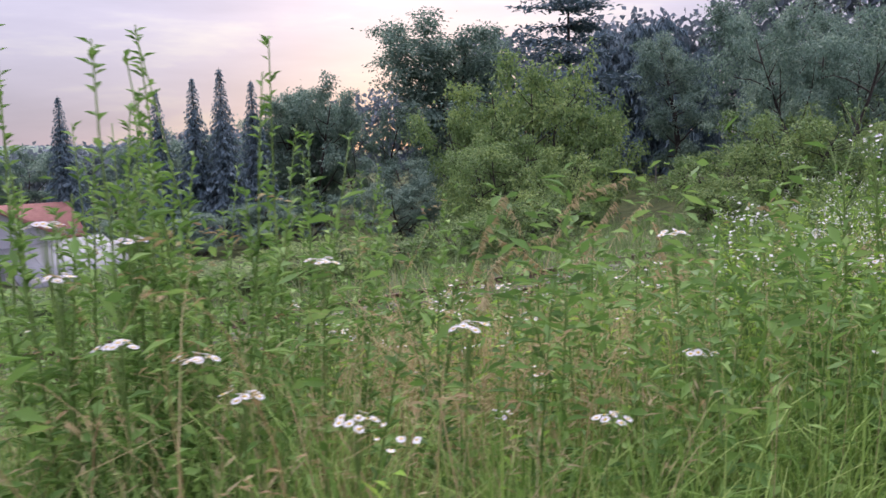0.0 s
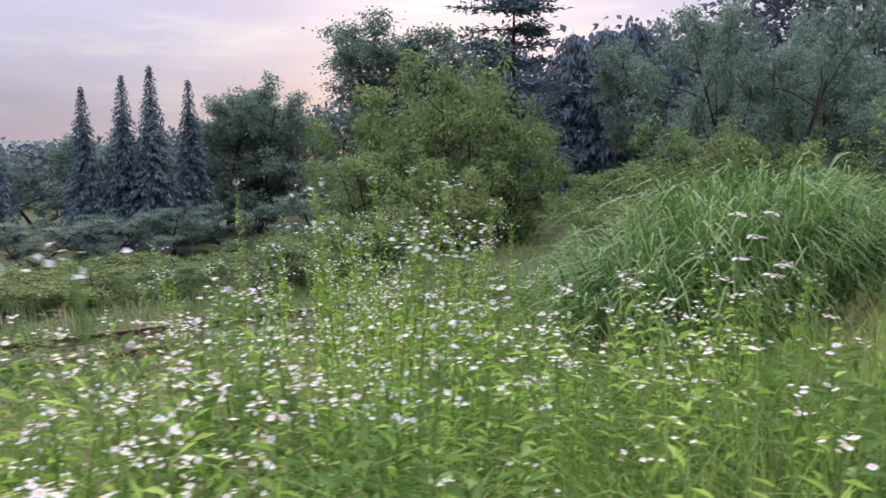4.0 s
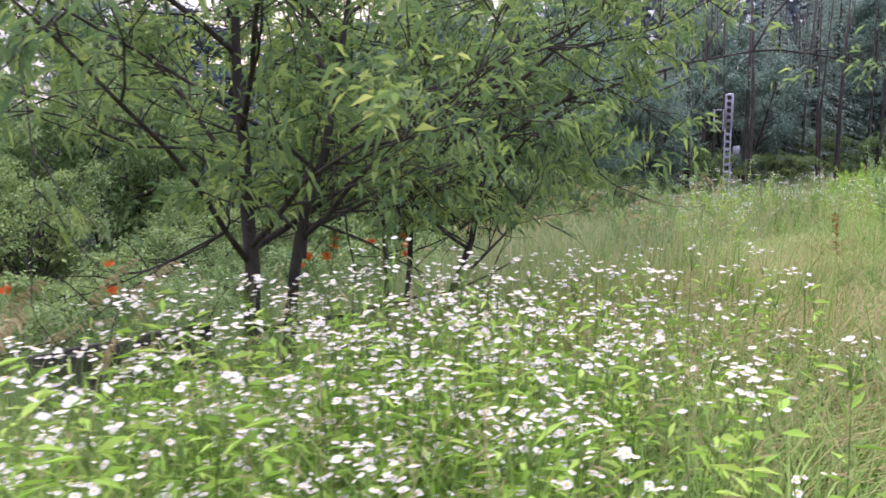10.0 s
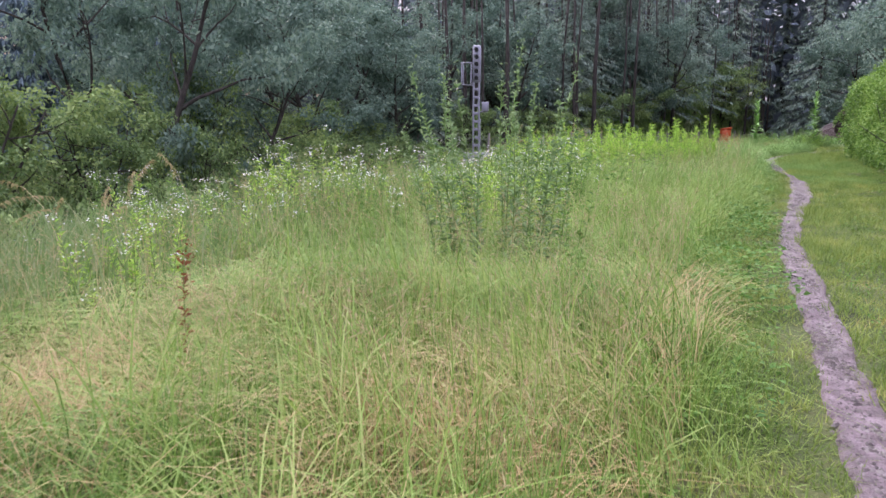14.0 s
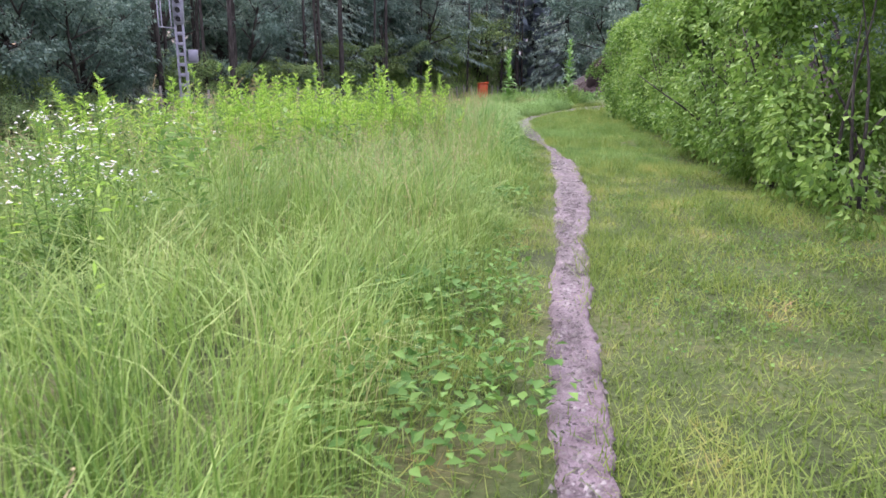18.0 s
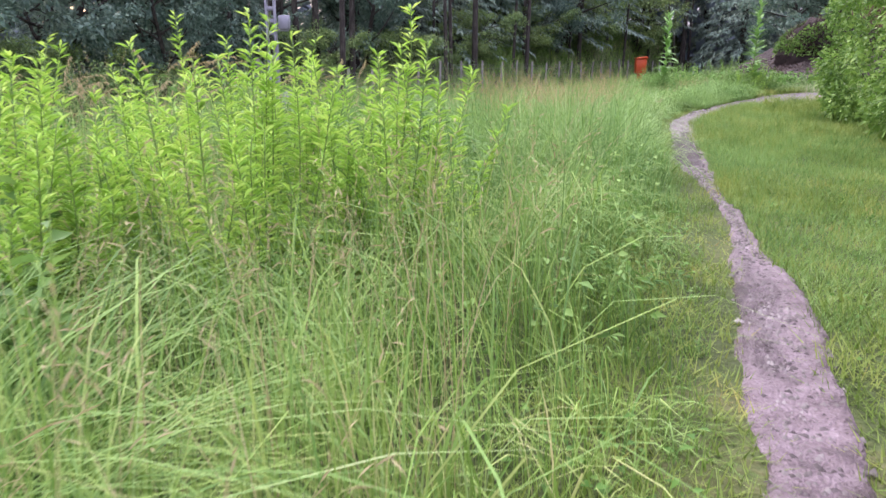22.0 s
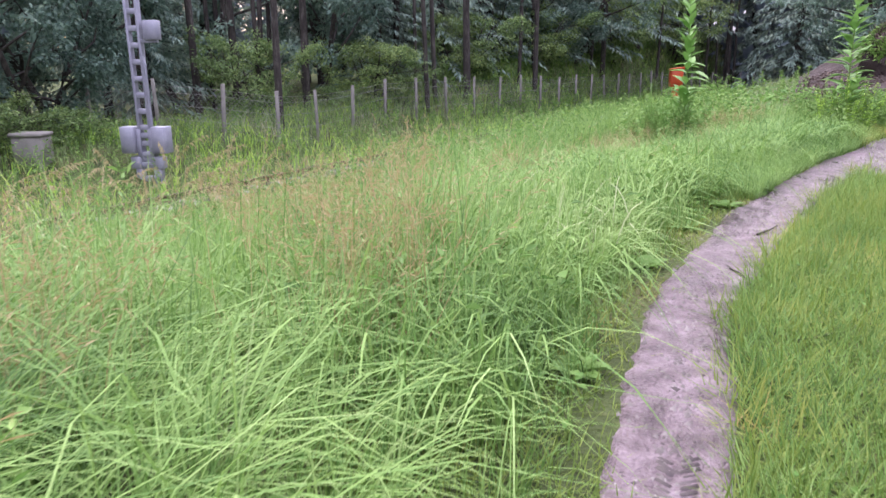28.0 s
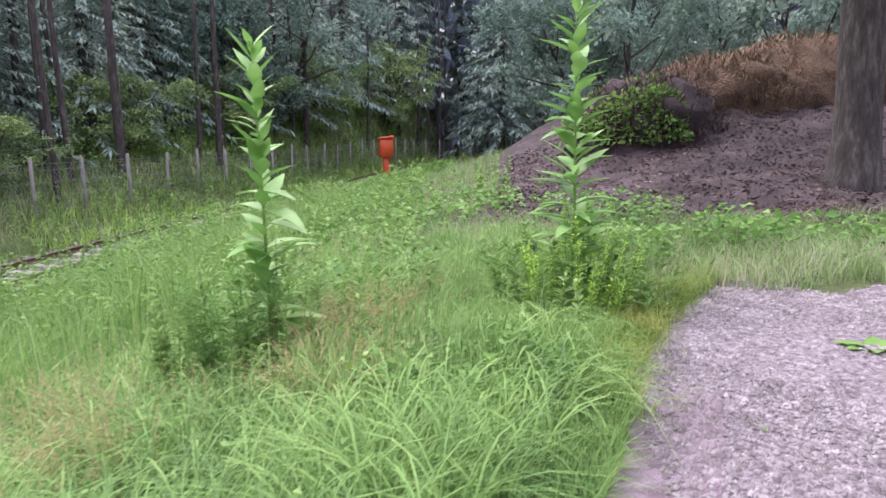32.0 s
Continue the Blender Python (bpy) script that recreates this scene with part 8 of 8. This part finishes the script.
def sow_thicket():
    """Leafy stems and old stalks that stand thick on the bank at the start of the walk."""
    st, lf, dry = Geo(), Geo(), Geo()
    n = 2900
    x, y = rng.uniform(-15.2, -7.6, n), rng.uniform(-8.5, 6.5, n)
    k = (path_x(y) - x > 1.4) & clear_of(x, y, (-7.85, 5.75, 1.2, 2.2)) & (wave(x, y, 1.4, 0.9) > 0.30)
    xn, yn = rng.uniform(-7.8, -5.2, 1500), rng.uniform(-6.0, 2.5, 1500)
    yr = rng.uniform(-8, 13, 1300)
    xr = rail_x(yr) + rng.uniform(1.4, 3.2, 1300)
    kr = wave(xr, yr, 0.9, 2.2) > 0.36
    kn = (path_x(yn) - xn > 0.9) & (wave(xn, yn, 1.8, 0.5) > 0.3)
    x, y = np.r_[x[k], xn[kn], xr[kr]], np.r_[y[k], yn[kn], yr[kr]]
    m = len(x)
    z = land(x, y)
    h = np.where(x > -7.6, 0.72, 1.0) * rng.uniform(0.5, 1.0, m) * (1 + 0.55 * (1 - smooth(-5, -2.5, y)))
    h = np.where(x < rail_x(y) + 3.3, h * 1.55, h)
    az, lean = rng.uniform(0, 6.283, m), rng.uniform(0.03, 0.28, m)
    B = np.stack([x, y, z - 0.03], 1)
    blades(st, B, h, 0.007, lean, az, rows=3)
    q = 22
    f = np.tile(np.linspace(0.12, 1.0, q), m)
    P = np.repeat(B, q, 0) + np.stack([np.repeat(np.cos(az) * lean * h, q) * f**2, np.repeat(np.sin(az) * lean * h, q) * f**2, np.repeat(h * (1 - 0.42 * lean), q) * f], 1)
    leaves(lf, P, np.concatenate([rng.normal(size=(m * q, 2)), rng.uniform(0.0, 1.0, (m * q, 1))], 1), rng.uniform(0.05, 0.11, m * q), rng.uniform(0.014, 0.034, m * q))
    n = 2000
    x, y = rng.uniform(-13.5, -7.6, n), rng.uniform(-9, 4, n)
    k = (path_x(y) - x > 0.9) & (wave(x, y, 0.9, 2.5) > 0.42)
    x, y = x[k], y[k]
    h = rng.uniform(0.5, 1.15, len(x)) * (1 + 0.25 * (1 - smooth(-5, -2.5, y)))
    az, lean = rng.uniform(0, 6.283, len(x)), rng.uniform(0.15, 0.7, len(x))
    B = np.stack([x, y, land(x, y) - 0.03], 1)
    blades(dry, B, h, rng.uniform(0.004, 0.007, len(x)), lean, az, rows=4, bend=2.6)
    tip = B + np.stack([np.cos(az) * lean * h, np.sin(az) * lean * h, h * (1 - 0.42 * lean)], 1)
    q = 8
    T = np.repeat(tip, q, 0) - np.stack([np.repeat(np.cos(az), q), np.repeat(np.sin(az), q), np.full(len(x) * q, 0.25)], 1) * rng.uniform(0, 0.16, (len(x) * q, 1))
    leaves(dry, T, np.stack([np.repeat(np.cos(az), q), np.repeat(np.sin(az), q), np.zeros(len(x) * q)], 1) + rng.normal(0, 0.5, (len(x) * q, 3)), rng.uniform(0.02, 0.045, len(x) * q), 0.007)
    tagged(part("thicket_stalks", st, M["stem"]), "green stalks of weeds on the railway bank", "weeds", kind="stuff")
    tagged(part("thicket_leaves", lf, M["weed"]), "leafy weeds standing thick on the railway bank", "weeds", kind="stuff")
    tagged(part("old_stalks", dry, M["rust"]), "brownish old grass stalks with loose seed heads", "grass", kind="stuff")


def sow_brome():
    """Tall pale grass with nodding plumes along the brow above the railway."""
    g = Geo()
    x, y = [], []
    for x0, x1, y0, y1, n in ((-9.5, -5.0, 31.5, 42, 420), (-6.4, -4.2, 39, 46, 120), (-7.4, -4.8, 7.4, 10.2, 130), (-9.0, -6.6, 7.8, 10.0, 90), (-8.6, -5.2, 15.5, 19.0, 60), (-9.8, -8.6, -5.4, -4.2, 90)):
        x, y = np.r_[x, rng.uniform(x0, x1, n)], np.r_[y, rng.uniform(y0, y1, n)]
    k = (wave(x, y, 1.7, 0.3) > 0.36) & (x > rail_x(y) + 1.5)
    x, y = x[k], y[k]
    m = len(x)
    h = rng.uniform(0.95, 1.5, m) * np.where(y > 30, 1.12, np.where(y < 0, 1.2, 0.95))
    az, lean = 0.6 + rng.normal(0, 1.1, m), rng.uniform(0.15, 0.5, m)
    B = np.stack([x, y, land(x, y) - 0.03], 1)
    blades(g, B, h, rng.uniform(0.005, 0.008, m), lean, az, curl=1.3, rows=6, bend=3.2)
    q = 26
    f = np.tile(np.linspace(0.80, 1.0, q), m)
    H, Ln, A = np.repeat(h, q), np.repeat(lean, q), np.repeat(az, q)
    P = np.repeat(B, q, 0) + np.stack([np.cos(A) * Ln * H * f**3.2, np.sin(A) * Ln * H * f**3.2, H * (f - 1.3 * 0.42 * Ln * f**4.2)], 1)
    leaves(g, P, np.stack([np.cos(A), np.sin(A), 0.2 - 0.6 * f], 1) + rng.normal(0, 0.45, (m * q, 3)), rng.uniform(0.025, 0.055, m * q), rng.uniform(0.006, 0.011, m * q), droop=0.5)
    tagged(part("plume_grass", g, M["seed"]), "tall pale grass with nodding plumes above the bank", "grass", kind="stuff")


def build_stub():
    x, y = -16.6, 49.2
    top = thing("concrete_stub", "weathered brown concrete stub post in the weeds", "post", (x, y, float(land(x, y))), turn=20)
    part("block", box(Geo(), -0.38, -0.3, -0.3, 0.38, 0.3, 0.62, 0.04), M["concrete"], top)
    part("cap", box(Geo(), -0.42, -0.34, 0.62, 0.42, 0.34, 0.72, 0.03), M["concrete"], top, "chipped cap slab")


build_stub()
sow_meadow()
sow_thicket()
sow_brome()
sow_rank_weeds()
sow_lawn()
sow_seed_heads()
sow_straw()
sow_flowers()
sow_broad_leaves()
build_umbels()
build_tall_fleabanes()
build_docks()
build_path_detail()
build_seed_stalks()
